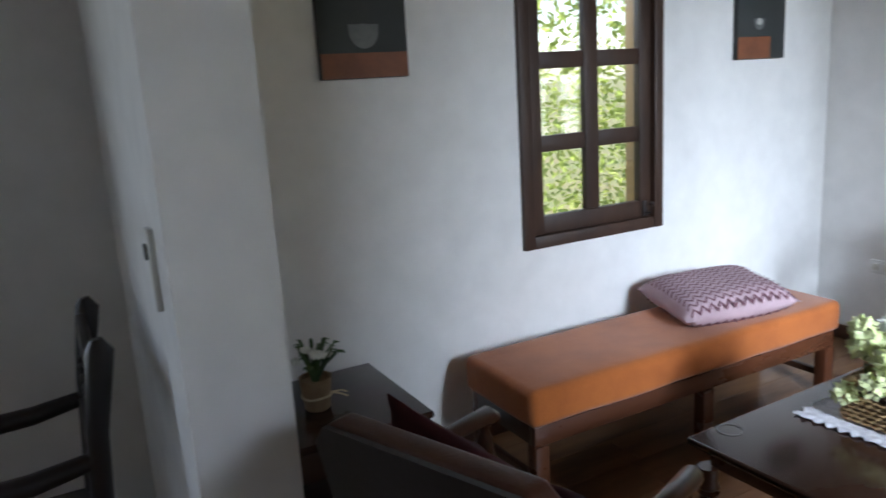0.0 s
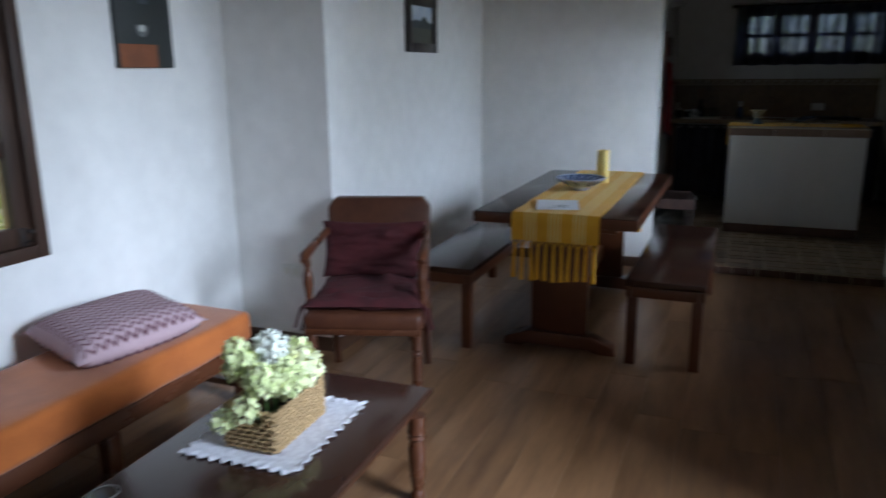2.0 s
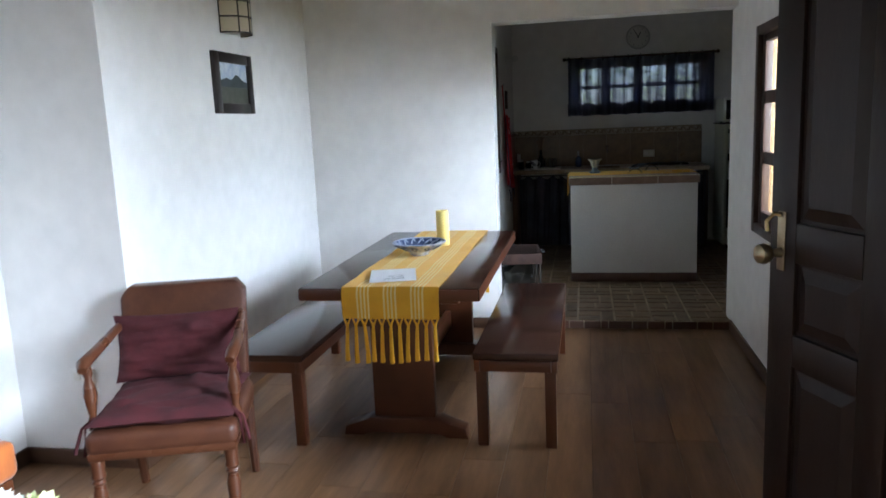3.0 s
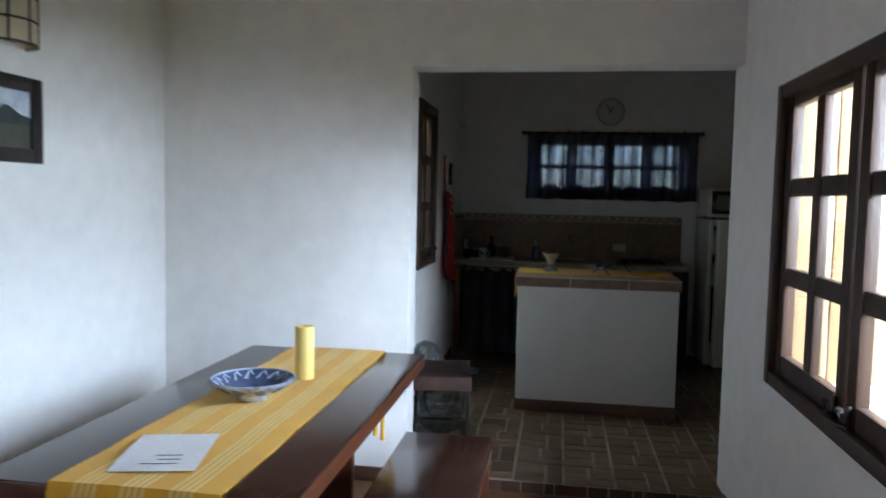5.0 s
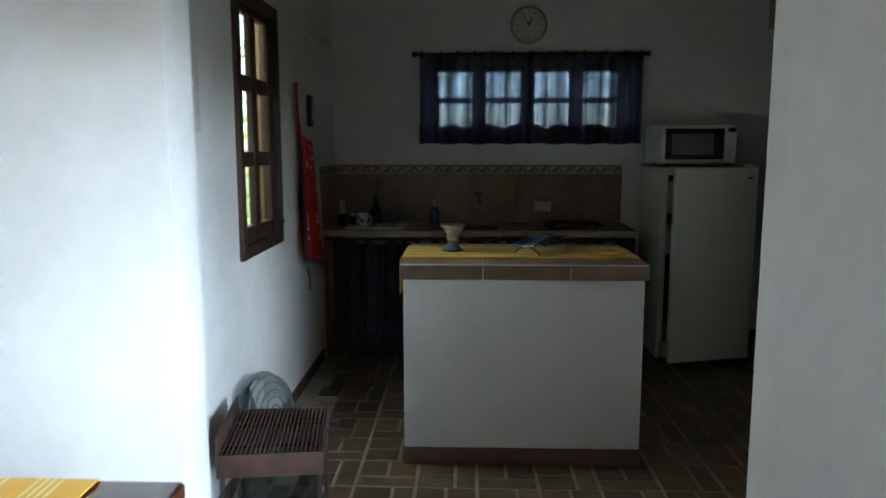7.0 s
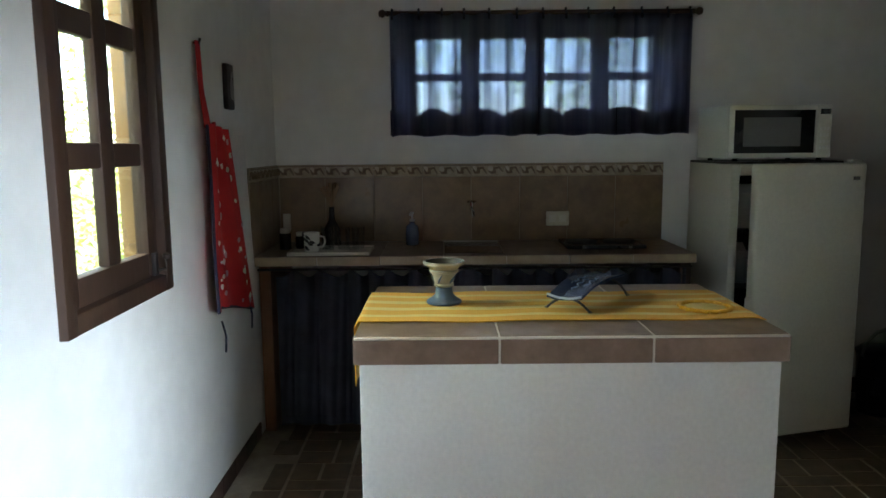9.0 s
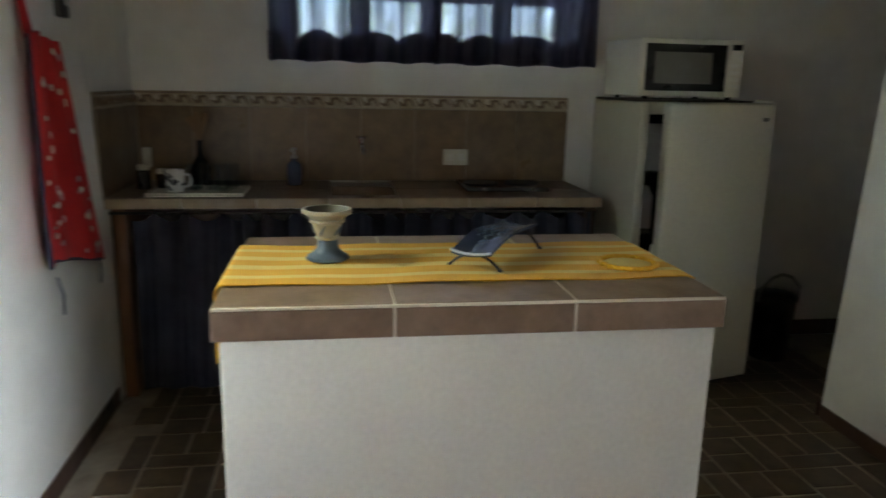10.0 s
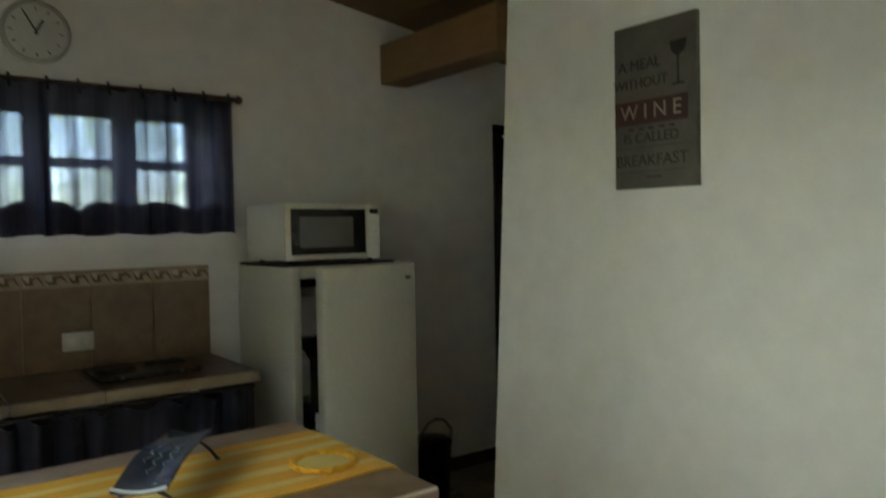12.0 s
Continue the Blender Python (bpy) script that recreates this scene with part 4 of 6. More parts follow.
rng = random.Random(11)


def bloom(r, count, mat_, at):
    b = bmesh.new()
    for k in range(count):
        z = 1 - 1.7 * (k + 0.5) / count
        a = k * 2.39996
        s = math.sqrt(max(0, 1 - z * z))
        n = Vector((s * math.cos(a), s * math.sin(a), z))
        q = n.to_track_quat("Z", "Y").to_matrix()
        c = n * r * rng.uniform(0.85, 1.1)
        tw_ = rng.uniform(0, 1.5)
        for j in range(4):
            t2 = tw_ + j * math.pi / 2
            sz = r * 0.62 * rng.uniform(0.8, 1.2)
            u, w = Vector((math.cos(t2), math.sin(t2), 0)), Vector((-math.sin(t2), math.cos(t2), 0))
            vs = [b.verts.new(c + q @ p) for p in (Vector((0, 0, 0)), u * sz * 0.6 + w * sz * 0.5 + Vector((0, 0, sz * 0.12)), u * sz * 1.1 + Vector((0, 0, sz * 0.4)), u * sz * 0.6 - w * sz * 0.5 + Vector((0, 0, sz * 0.12)))]
            b.faces.new(vs[:3])
            b.faces.new((vs[0], vs[2], vs[3]))
    ob = part("bloom", b, mat_, fl, smooth=0)
    ob.location = (at[0], at[1], at[2] + 0.025)
    st_ = bmesh.new()
    tube(st_, [(at[0] * 0.4, at[1] * 0.4, 0.0), (at[0] * 0.8, at[1] * 0.8, 0.09), at], 0.003, 5)
    part("stem", st_, LEAF, fl)


for at, r, w, n in (((-0.105, -0.035, 0.165), 0.042, 0, 24), ((-0.075, 0.055, 0.185), 0.040, 0, 22), ((0.055, 0.045, 0.190), 0.044, 1, 24), ((-0.030, -0.060, 0.150), 0.046, 0, 26), ((0.050, -0.060, 0.150), 0.050, 2, 28),
                    ((0.125, -0.005, 0.155), 0.042, 0, 22), ((-0.175, 0.055, 0.065), 0.028, 0, 14), ((-0.165, -0.015, 0.105), 0.029, 0, 14), ((-0.005, 0.0, 0.205), 0.040, 1, 22), ((-0.060, 0.080, 0.225), 0.032, 0, 18), ((0.105, 0.065, 0.165), 0.034, 1, 18)):
    bloom(r, n, (PETAL, PETALW, PETALY)[w], at)


# pictures
def picture(name, label, x0, x1, z0, z1, y, thick=0.028):
    ob = thing(name, label, "picture", pose((x0 + x1) / 2, y, (z0 + z1) / 2))
    return ob, x1 - x0, z1 - z0


for x0, x1, z0, h, lab, cup, red in ((0.817, 1.141, 1.468, 0.44, "dark canvas painting of a cup on an orange ledge", (0.0, -0.075, 0.055), 0), (2.818, 3.141, 1.464, 0.44, "dark canvas painting of a small cup and grinder", (-0.02, -0.06, 0.035), 1)):
    ob, w, h = picture("painting", lab, x0, x1, z0, z0 + h, NORTH)
    part("canvas", box(-w / 2, w / 2, -0.028, 0, -h / 2, h / 2, 0.003), PICDARK, ob)
    part("painted_ledge", box(-w / 2 + 0.002, w / 2 - (0.10 if red else 0.002), -0.0295, -0.0282, -h / 2 + 0.002, -h / 2 + (0.10 if red else 0.085)), PICORANGE, ob, smooth=0)
    b = prism(bmesh.new(), [(cup[0] + cup[2] * math.cos(-k * math.pi / 12), cup[1] + cup[2] * (0.8 if k in (0, 12) else 1.0) * math.sin(-k * math.pi / 12) * 1.1 + (0.6 * cup[2] if k in (0, 12) else 0.25 * cup[2])) for k in range(13)], -0.0295, -0.0282, "y")
    part("painted_shine", prism(bmesh.new(), [(cup[0] + 0.55 * cup[2] * math.cos(k * math.pi / 8), cup[1] + 0.2 * cup[2] + 0.45 * cup[2] * math.sin(k * math.pi / 8)) for k in range(16)], -0.0302, -0.0296, "y"), PICGREY if not red else CLOCKFACE, ob, smooth=0)
    part("painted_cup", b, PICGREY, ob, smooth=0)
    b = prism(bmesh.new(), [(-0.03, 0.05), (0.03, 0.05), (0.045, 0.13), (0.0, 0.17), (-0.04, 0.12)], -0.0292, -0.0282, "y")
    part("painted_shape", b, PICRED if not red else PICHILL, ob, smooth=0)
ob, w, h = picture("framed_photo", "black framed landscape photograph with mountains and clouds", 4.437, 4.880, 1.549, 1.874, BAY_Y)
fw = 0.055
for b in (box(-w / 2, -w / 2 + fw, -0.026, 0, -h / 2, h / 2, 0.004), box(w / 2 - fw, w / 2, -0.026, 0, -h / 2, h / 2, 0.004), box(-w / 2 + fw, w / 2 - fw, -0.026, 0, -h / 2, -h / 2 + fw, 0.004), box(-w / 2 + fw, w / 2 - fw, -0.026, 0, h / 2 - fw, h / 2, 0.004)):
    part("frame", b, BLACKWOOD, ob)
part("print_sky", box(-w / 2 + fw, w / 2 - fw, -0.012, -0.002, 0.0, h / 2 - fw), PICSKY, ob)
part("print_field", box(-w / 2 + fw, w / 2 - fw, -0.012, -0.002, -h / 2 + fw, -0.001), PICFIELD, ob)
b = prism(bmesh.new(), [(-w / 2 + fw, -0.02), (w / 2 - fw, -0.02), (w / 2 - fw, 0.012), (0.11, 0.02), (0.06, 0.045), (0.03, 0.05), (-0.02, 0.02), (-0.08, 0.03), (-w / 2 + fw, 0.01)], -0.0135, -0.0122, "y")
part("print_mountain", b, PICHILL, ob, smooth=0)
ob_l = thing("wall_lamp", "cream paper wall lamp with dark wire grid", "lamp", pose(4.70, BAY_Y, 1.975))
b = bmesh.new()
arc = [(0.12 * math.cos(math.pi + math.pi * k / 14), 0.11 * math.sin(math.pi + math.pi * k / 14)) for k in range(15)]
sheet(b, lambda u, v: (0.12 * math.cos(math.pi + math.pi * u), 0.11 * math.sin(math.pi + math.pi * u) - 0.004, 0.005 + 0.25 * v), 16, 4, 0.003)
part("shade", b, SHADE, ob_l, "cream paper shade")
for z in (0.005, 0.088, 0.172, 0.255):
    b = bmesh.new()
    tube(b, [(x * 1.015, y * 1.015 - 0.004, z) for x, y in arc], 0.0045, 6)
    part("hoop", b, IRON, ob_l)
for k in (0, 4, 7, 10, 14):
    b = bmesh.new()
    tube(b, [(arc[k][0] * 1.015, arc[k][1] * 1.015 - 0.004, 0.0), (arc[k][0] * 1.015, arc[k][1] * 1.015 - 0.004, 0.26)], 0.004, 6)
    part("upright_wire", b, IRON, ob_l)
part("back_plate", box(-0.05, 0.05, -0.012, 0, 0.05, 0.2, 0.003), IRON, ob_l)
sw = thing("wall_socket", "worn white wall socket with a cable clip", "socket", pose(0.12, 1.42, 1.06, 0, 0, 0))
part("plate", box(-0.012, 0, -0.022, 0.022, -0.02, 0.14, 0.003), WHITE, sw)
part("button", box(-0.018, -0.0121, -0.01, 0.01, 0.08, 0.11, 0.002), RUBBER, sw)
so = thing("wall_socket", "white double wall socket low on the wall", "socket", pose(BAY_X, 2.03, 0.42))
part("plate", box(-0.010, 0, -0.058, 0.058, -0.035, 0.035, 0.003), WHITE, so)
for y in (-0.026, 0.026):
    part("outlet", box(-0.013, -0.0101, y - 0.017, y + 0.017, -0.017, 0.017, 0.002), MICRO, so)

# ---- dining table and benches ----
dt = thing("dining_table", "dark brown wooden trestle dining table", "table", pose(3.78, 0.30, 0))
TL, TW = 1.635, 0.805
part("tabletop", box(0, TL, 0, TW, 0.700, 0.757, 0.006, 2), GLOSSTOP, dt, "dark polished table top")
for b in (box(0.004, TL - 0.004, -0.0025, 0.012, 0.702, 0.752, 0.002), box(0.004, TL - 0.004, TW - 0.012, TW + 0.0025, 0.702, 0.752, 0.002), box(-0.0025, 0.012, 0.004, TW - 0.004, 0.702, 0.752, 0.002), box(TL - 0.012, TL + 0.0025, 0.004, TW - 0.004, 0.702, 0.752, 0.002)):
    part("edge_strip", b, TABLEWOOD, dt, "red-brown edge strip")
for x in (0.20, TL - 0.26):
    part("pedestal", box(x, x + 0.05, 0.255, 0.55, 0.09, 0.64, 0.006), TABLEWOOD, dt)
    f = prism(bmesh.new(), [(0.10, 0), (0.20, 0), (0.235, 0.022), (0.565, 0.022), (0.60, 0), (0.70, 0), (0.69, 0.045), (0.62, 0.065), (0.57, 0.09), (0.235, 0.09), (0.18, 0.065), (0.11, 0.045)], x - 0.022, x + 0.072, "x")
    part("foot", soften(f, 0.004), TABLEWOOD, dt)
    part("cross_head", box(x - 0.01, x + 0.06, 0.12, 0.68, 0.641, 0.699, 0.006), TABLEWOOD, dt)
part("stretcher", box(0.251, TL - 0.261, 0.385, 0.42, 0.20, 0.30, 0.005), TABLEWOOD, dt)


def dining_bench(m, label):
    ob = thing("dining_bench", label, "bench", m, group="benches at the dining table")
    L, W, H = 1.42, 0.375, 0.44
    part("seat", box(0, L, 0, W, H - 0.032, H, 0.005, 2), GLOSSTOP, ob, "dark polished seat board")
    for b in (box(0.0, L, 0.004, 0.03, H - 0.085, H - 0.0325, 0.004), box(0.0, L, W - 0.03, W - 0.004, H - 0.085, H - 0.0325, 0.004), box(0.002, 0.03, 0.031, W - 0.031, H - 0.085, H - 0.0325, 0.004), box(L - 0.03, L - 0.002, 0.031, W - 0.031, H - 0.085, H - 0.0325, 0.004)):
        part("apron", b, TABLEWOOD, ob)
    for x in (0.012, L - 0.062):
        for y in (0.010, W - 0.060):
            part("leg", box(x, x + 0.05, y, y + 0.05, 0, H - 0.0855, 0.004), TABLEWOOD, ob)
    return ob


dining_bench(pose(3.885, -0.02, 0), "dark wooden dining bench on the aisle side of the table")
dining_bench(pose(3.80, 1.125, 0), "dark wooden dining bench by the wall")


def runner(name, label, m, L, W, stripes, hang_a, hang_b, fringe):
    """A striped cloth along local x with ends that hang over the edge; stripes: (from, to) across its width."""
    ob = thing(name, label, "table runner", m)
    bands = sorted({0.0, W, *(s for p in stripes for s in p)})
    for p, q in zip(bands, bands[1:]):
        lit = any(s0 <= p + 1e-6 and s1 >= q - 1e-6 for s0, s1 in stripes)
        b = bmesh.new()
        tot = hang_a + L + hang_b

        def f(u, v):
            s, y = u * tot, p + (q - p) * v
            rip = 0.0016 * math.sin(11 * s + 3 * y) + 0.0012 * math.sin(23 * s - 9 * y)
            wob = 0.006 * math.sin(3.1 * s) * (y / W - 0.5)
            if s < hang_a:
                return (-0.006 - 0.004 * math.sin(28 * y) * (1 - s / hang_a), y + wob, -(hang_a - s) + 0.002)
            if s > hang_a + L:
                return (L + 0.006 + 0.004 * math.sin(28 * y) * ((s - hang_a - L) / max(hang_b, 0.01)), y + wob, -(s - hang_a - L) + 0.002)
            return (s - hang_a, y + wob, 0.005 + rip)
        sheet(b, f, 70, max(2, int((q - p) / 0.03)), 0.003)
        part("stripe" if lit else "cloth_band", b, CREAM if lit else YELLOW, ob, smooth=60)
    if fringe:
        n = 11
        rng = random.Random(3)
        for end, hang, d in ((-0.008, hang_a, -1), (L + 0.008, hang_b, 1)):
            for k in range(n):
                y = W * (k + 0.5) / n
                b = bmesh.new()
                dx, dy = rng.uniform(-0.004, 0.006), rng.uniform(-0.008, 0.008)
                ln = fringe * rng.uniform(0.93, 1.05)
                tube(b, [(end, y - 0.014, -hang + 0.004), (end, y, -hang - 0.03)], [0.004, 0.005], 6)
                tube(b, [(end, y + 0.014, -hang + 0.004), (end, y, -hang - 0.03)], [0.004, 0.005], 6)
                tube(b, [(end, y, -hang - 0.028), (end, y + 0.3 * dy, -hang - 0.05), (end + d * dx, y + dy, -hang - 0.75 * ln), (end + d * dx, y + dy, -hang - ln)], [0.006, 0.008, 0.0095, 0.012], 7)
                part("tassel", b, YELLOW, ob)
    return ob


ST = []
for c in (0.095, 0.215, 0.335):
    ST += [(c - 0.029, c - 0.021), (c - 0.012, c - 0.004), (c + 0.004, c + 0.012), (c + 0.021, c + 0.029)]
runner("table_runner", "yellow woven table runner with cream stripes and fringe", pose(3.775, 0.472, 0.758), 1.645, 0.43, ST, 0.135, 0.21, 0.19)
bw = thing("bowl", "blue and white painted ceramic bowl on the table", "bowl", pose(4.545, 0.725, 0.7655))
part("outside", lathe(bmesh.new(), [(0.045, 0), (0.05, 0.004), (0.052, 0.014), (0.08, 0.03), (0.125, 0.055), (0.142, 0.066), (0.144, 0.069), (0.139, 0.0695), (0.12, 0.0565), (0.078, 0.0335), (0.04, 0.0245), (0.001, 0.023)], 40), POTTERY, bw, "blue and white glazed outside", smooth=60)
IN = [(0.001, 0.0245), (0.04, 0.026), (0.078, 0.035), (0.12, 0.058), (0.139, 0.0712)]
part("inside", lathe(bmesh.new(), IN + [(r, z - 0.0012) for r, z in IN[::-1]], 40), POTBLUE, bw, "dark blue glazed inside", smooth=60)
for k in range(16):
    a0 = k * math.pi / 8
    rb = bmesh.new()
    tube(rb, [((0.112 + 0.016 * math.sin(16 * t)) * math.cos(a0 + t), (0.112 + 0.016 * math.sin(16 * t)) * math.sin(a0 + t), 0.0540 + 0.011 * math.sin(16 * t)) for t in (0, 0.08, 0.16, 0.24, 0.32)], [0.0025, 0.005, 0.0025, 0.005, 0.0025], 5)
    part("painted_scroll", rb, POTPALE, bw)
part("painted_ring", tube(bmesh.new(), [(0.136 * math.cos(k * math.pi / 24), 0.136 * math.sin(k * math.pi / 24), 0.0702) for k in range(49)], 0.003, 6), POTPALE, bw, "pale line round the rim")
for k in range(10):
    a0 = k * math.pi / 5
    rb = bmesh.new()
    tube(rb, [((r0 + 0.001) * math.cos(a0 + t), (r0 + 0.001) * math.sin(a0 + t), z0) for r0, z0, t in ((0.085, 0.0322, 0), (0.108, 0.045, 0.12), (0.128, 0.0565, 0.0), (0.112, 0.047, -0.14), (0.085, 0.0322, -0.05))], 0.003, 5)
    part("painted_leaf", rb, POTBLUE, bw)
cd = thing("candle", "thick yellow pillar candle on the table runner", "candle", pose(4.85, 0.655, 0.7655))
part("wax", lathe(bmesh.new(), [(0.034, 0), (0.036, 0.002), (0.036, 0.192), (0.034, 0.197), (0.028, 0.196), (0.02, 0.188), (0.002, 0.186)], 28), CANDLE, cd)
part("wick", tube(bmesh.new(), [(0, 0, 0.185), (0.001, 0, 0.197), (0.004, 0, 0.205)], 0.0016, 6), INK, cd)
pp = thing("paper_sheet", "white printed sheet of paper on the table", "paper", pose(4.01, 0.73, 0.7665, 0, 0, 14))
b = bmesh.new()
sheet(b, lambda u, v: (-0.14 + 0.28 * u, -0.105 + 0.21 * v, 0.0015 + 0.003 * math.sin(3 * u) * v), 10, 8, 0.0006)
part("sheet", b, PAPER, pp)
for k, L in enumerate((0.09, 0.055, 0.07)):
    part("print_line", box(-0.10 + 0.03 * k, -0.096 + 0.03 * k, -0.05, -0.05 + L, 0.0045, 0.0050), INK, pp, smooth=0)


# ---- kitchen ----
isl = thing("kitchen_island", "white plastered kitchen island with a tiled top", "island", pose(7.058, -1.040, KF))
IW, ID = 1.024, 0.625
part("body", box(0, ID, 0, IW, 0.075, 0.825, 0.006, 2), WHITE, isl, "white painted plaster body")
part("plinth", box(-0.004, ID + 0.004, -0.004, IW + 0.004, 0, 0.0745, 0.003), BASETILE, isl, "dark brown tiled plinth")
part("slab", box(-0.006, ID + 0.006, -0.006, IW + 0.006, 0.826, 0.886, 0.002), LIGHTGROUT, isl, "pale grout lines of the top")
TY = [-0.012, 0.315, 0.685, IW + 0.012]
for p, q in zip(TY, TY[1:]):
    part("edge_tile", box(-0.013, -0.0065, p + 0.0026, q - 0.0026, 0.826, 0.8865, 0.002, 1), TOPTILE, isl)
    for x0, x1 in ((-0.008, 0.298), (0.306, ID + 0.012)):
        part("top_tile", box(x0, x1, p + 0.0026, q - 0.0026, 0.8865, 0.8945, 0.0015, 1), TOPTILE, isl)
for y in (-0.0135, IW + 0.0065):
    for x0, x1 in ((-0.012, 0.30), (0.304, ID + 0.012)):
        part("edge_tile", box(x0, x1, y, y + 0.0065, 0.826, 0.8905, 0.002, 1), TOPTILE, isl)
part("front_joint", box(-0.0128, -0.0085, -0.010, IW + 0.010, 0.8868, 0.8935, 0.001, 1), LIGHTGROUT, isl)
for y in TY[1:-1]:
    part("tile_joint", box(-0.0125, -0.0065, y - 0.0024, y + 0.0024, 0.827, 0.8866), LIGHTGROUT, isl, smooth=0)
    part("tile_joint", box(-0.008, ID + 0.01, y - 0.0024, y + 0.0024, 0.8866, 0.8937), LIGHTGROUT, isl, smooth=0)
IT = KF + 0.895
IS = [(0.05, 0.075), (0.13, 0.165), (0.215, 0.25), (0.30, 0.325)]
runner("island_runner", "yellow striped cloth runner across the island", pose(7.19, 0.005, IT, 0, 0, -90), 1.055, 0.375, IS, 0.17, 0.002, 0)
gb = thing("goblet", "cream and slate-blue stoneware goblet on the island", "goblet", pose(7.405, -0.223, IT + 0.006))
part("base", lathe(bmesh.new(), [(0.048, 0), (0.051, 0.003), (0.049, 0.009), (0.035, 0.017), (0.026, 0.027), (0.023, 0.048)], 28), SLATE, gb, "slate blue foot")
part("cup", lathe(bmesh.new(), [(0.023, 0.0482), (0.028, 0.051), (0.029, 0.055), (0.026, 0.058), (0.031, 0.078), (0.036, 0.088), (0.041, 0.090), (0.042, 0.095), (0.039, 0.098), (0.050, 0.110), (0.058, 0.113), (0.060, 0.117), (0.059, 0.122), (0.053, 0.122), (0.040, 0.104), (0.024, 0.076), (0.002, 0.070)], 28), STONEWARE, gb, "cream ridged cup")
LN = [(0.002, 0.0712), (0.0235, 0.0772), (0.0395, 0.1052), (0.0515, 0.1215)]
part("cup_lining", lathe(bmesh.new(), LN + [(r, z - 0.0008) for r, z in LN[::-1]], 28), CUPDARK, gb, "dark inside of the cup")
for k in range(5):
    a0 = k * 1.2566
    b = bmesh.new()
    tube(b, [((0.0275 + 0.011 * t) * math.cos(a0 + 0.5 * t), (0.0275 + 0.011 * t) * math.sin(a0 + 0.5 * t), 0.060 + 0.026 * t) for t in (0, 0.3, 0.6, 1)], [0.001, 0.004, 0.003, 0.001], 5)
    part("leaf_motif", b, SLATE, gb)
ds = thing("dish_stand", "long curved dark blue glass dish on two bent iron legs", "dish", pose(7.402, -0.637, IT + 0.006, 0, 0, -34.5))
DL, DW_ = 0.165, 0.050


def dish_z(u):
    return 0.044 + 0.020 * u + 0.009 * math.sin(5.6 * u - 0.9)


b = bmesh.new()
sheet(b, lambda u, v: (-DL + 2 * DL * u, (-DW_ + 2 * DW_ * v) * (1 - 0.10 * u), dish_z(u) + 0.008 * (2 * v - 1) ** 2 + 0.002 * math.sin(9 * u + 5 * v)), 34, 10, 0.006)
part("plate", b, DISHBLUE, ds, "dark blue glazed plate", smooth=60)
b = tube(bmesh.new(), [(-DL - 0.0005, -DW_ + 2 * DW_ * k / 8, dish_z(0) + 0.002 + 0.008 * (k / 4 - 1) ** 2) for k in range(9)], 0.0034, 6)
part("pale_edge", b, POTPALE, ds, "pale glazed lip")
for y0, u0, u1 in ((-0.020, 0.25, 0.6), (0.004, 0.18, 0.5), (0.022, 0.3, 0.66)):
    b = bmesh.new()
    tube(b, [(-DL + 2 * DL * (u0 + (u1 - u0) * k / 10), y0 + 0.006 * math.sin(k * 1.7), dish_z(u0 + (u1 - u0) * k / 10) + 0.0035 + 0.008 * (y0 / DW_) ** 2) for k in range(11)], [0.001] + [0.0014 + 0.0010 * (k % 2) for k in range(9)] + [0.001], 5)
    part("painted_line", b, SLATE, ds)
for u in (0.08, 0.92):
    x, top = -DL + 2 * DL * u, dish_z(u) - 0.008
    b = bmesh.new()
    tube(b, [(x, 0.062 * (k / 7 - 1), 0.004 + (top - 0.004) * (1 - abs(k / 7 - 1) ** 2.2)) for k in range(15)], 0.0036, 8)
    part("leg", b, IRON, ds)
    for sgn in (-1, 1):
        part("foot", lathe(bmesh.new(), [(0.002, 0), (0.006, 0.001), (0.006, 0.004), (0.002, 0.006)], 8, (x, sgn * 0.064, 0)), IRON, ds)
cs = thing("coaster", "round pale yellow woven coaster with a frilled rim", "coaster", pose(7.300, -0.935, IT + 0.006))
part("disc", lathe(bmesh.new(), [(0.001, 0.001), (0.055, 0.001), (0.056, 0.004), (0.001, 0.005)], 32), CREAM, cs)
b = bmesh.new()
tube(b, [((0.066 + 0.004 * math.sin(k * 2.1)) * math.cos(k * math.pi / 24), (0.066 + 0.004 * math.sin(k * 2.1)) * math.sin(k * math.pi / 24), 0.006) for k in range(49)], 0.006, 6)
part("rim", b, YELLOW, cs)

# counter along the east wall
ct = thing("kitchen_counter", "long tiled kitchen counter along the wall", "counter", pose(8.655, -1.38, KF))
CL, CD = 2.028, 0.545
CZ = 0.85
part("slab", box(0.006, CD, 0.006, CL, CZ - 0.034, CZ - 0.004, 0.003), LIGHTGROUT, ct)
for k in range(7):
    y0, y1 = CL * k / 7 + 0.0015, CL * (k + 1) / 7 - 0.0015
    part("edge_tile", box(-0.006, 0.005, y0, y1, CZ - 0.040, CZ + 0.001, 0.003, 2), EDGETILE, ct)
    for x0, x1 in ((0.0055, 0.27), (0.273, CD)):
        if k == 3:
            continue
        part("top_tile", box(x0, x1, y0, y1, CZ - 0.0035, CZ + 0.002, 0.001, 1), TOPTILE, ct)
for k in (3,):
    y0, y1 = CL * k / 7 + 0.0015, CL * (k + 1) / 7 - 0.0015
    part("top_tile", box(0.0055, 0.08, y0, y1, CZ - 0.0035, CZ + 0.002, 0.001, 1), TOPTILE, ct)
    part("sink_basin", box(0.085, CD - 0.04, y0 + 0.005, y1 - 0.005, CZ - 0.0035, CZ - 0.001, 0.001), CHROME, ct)
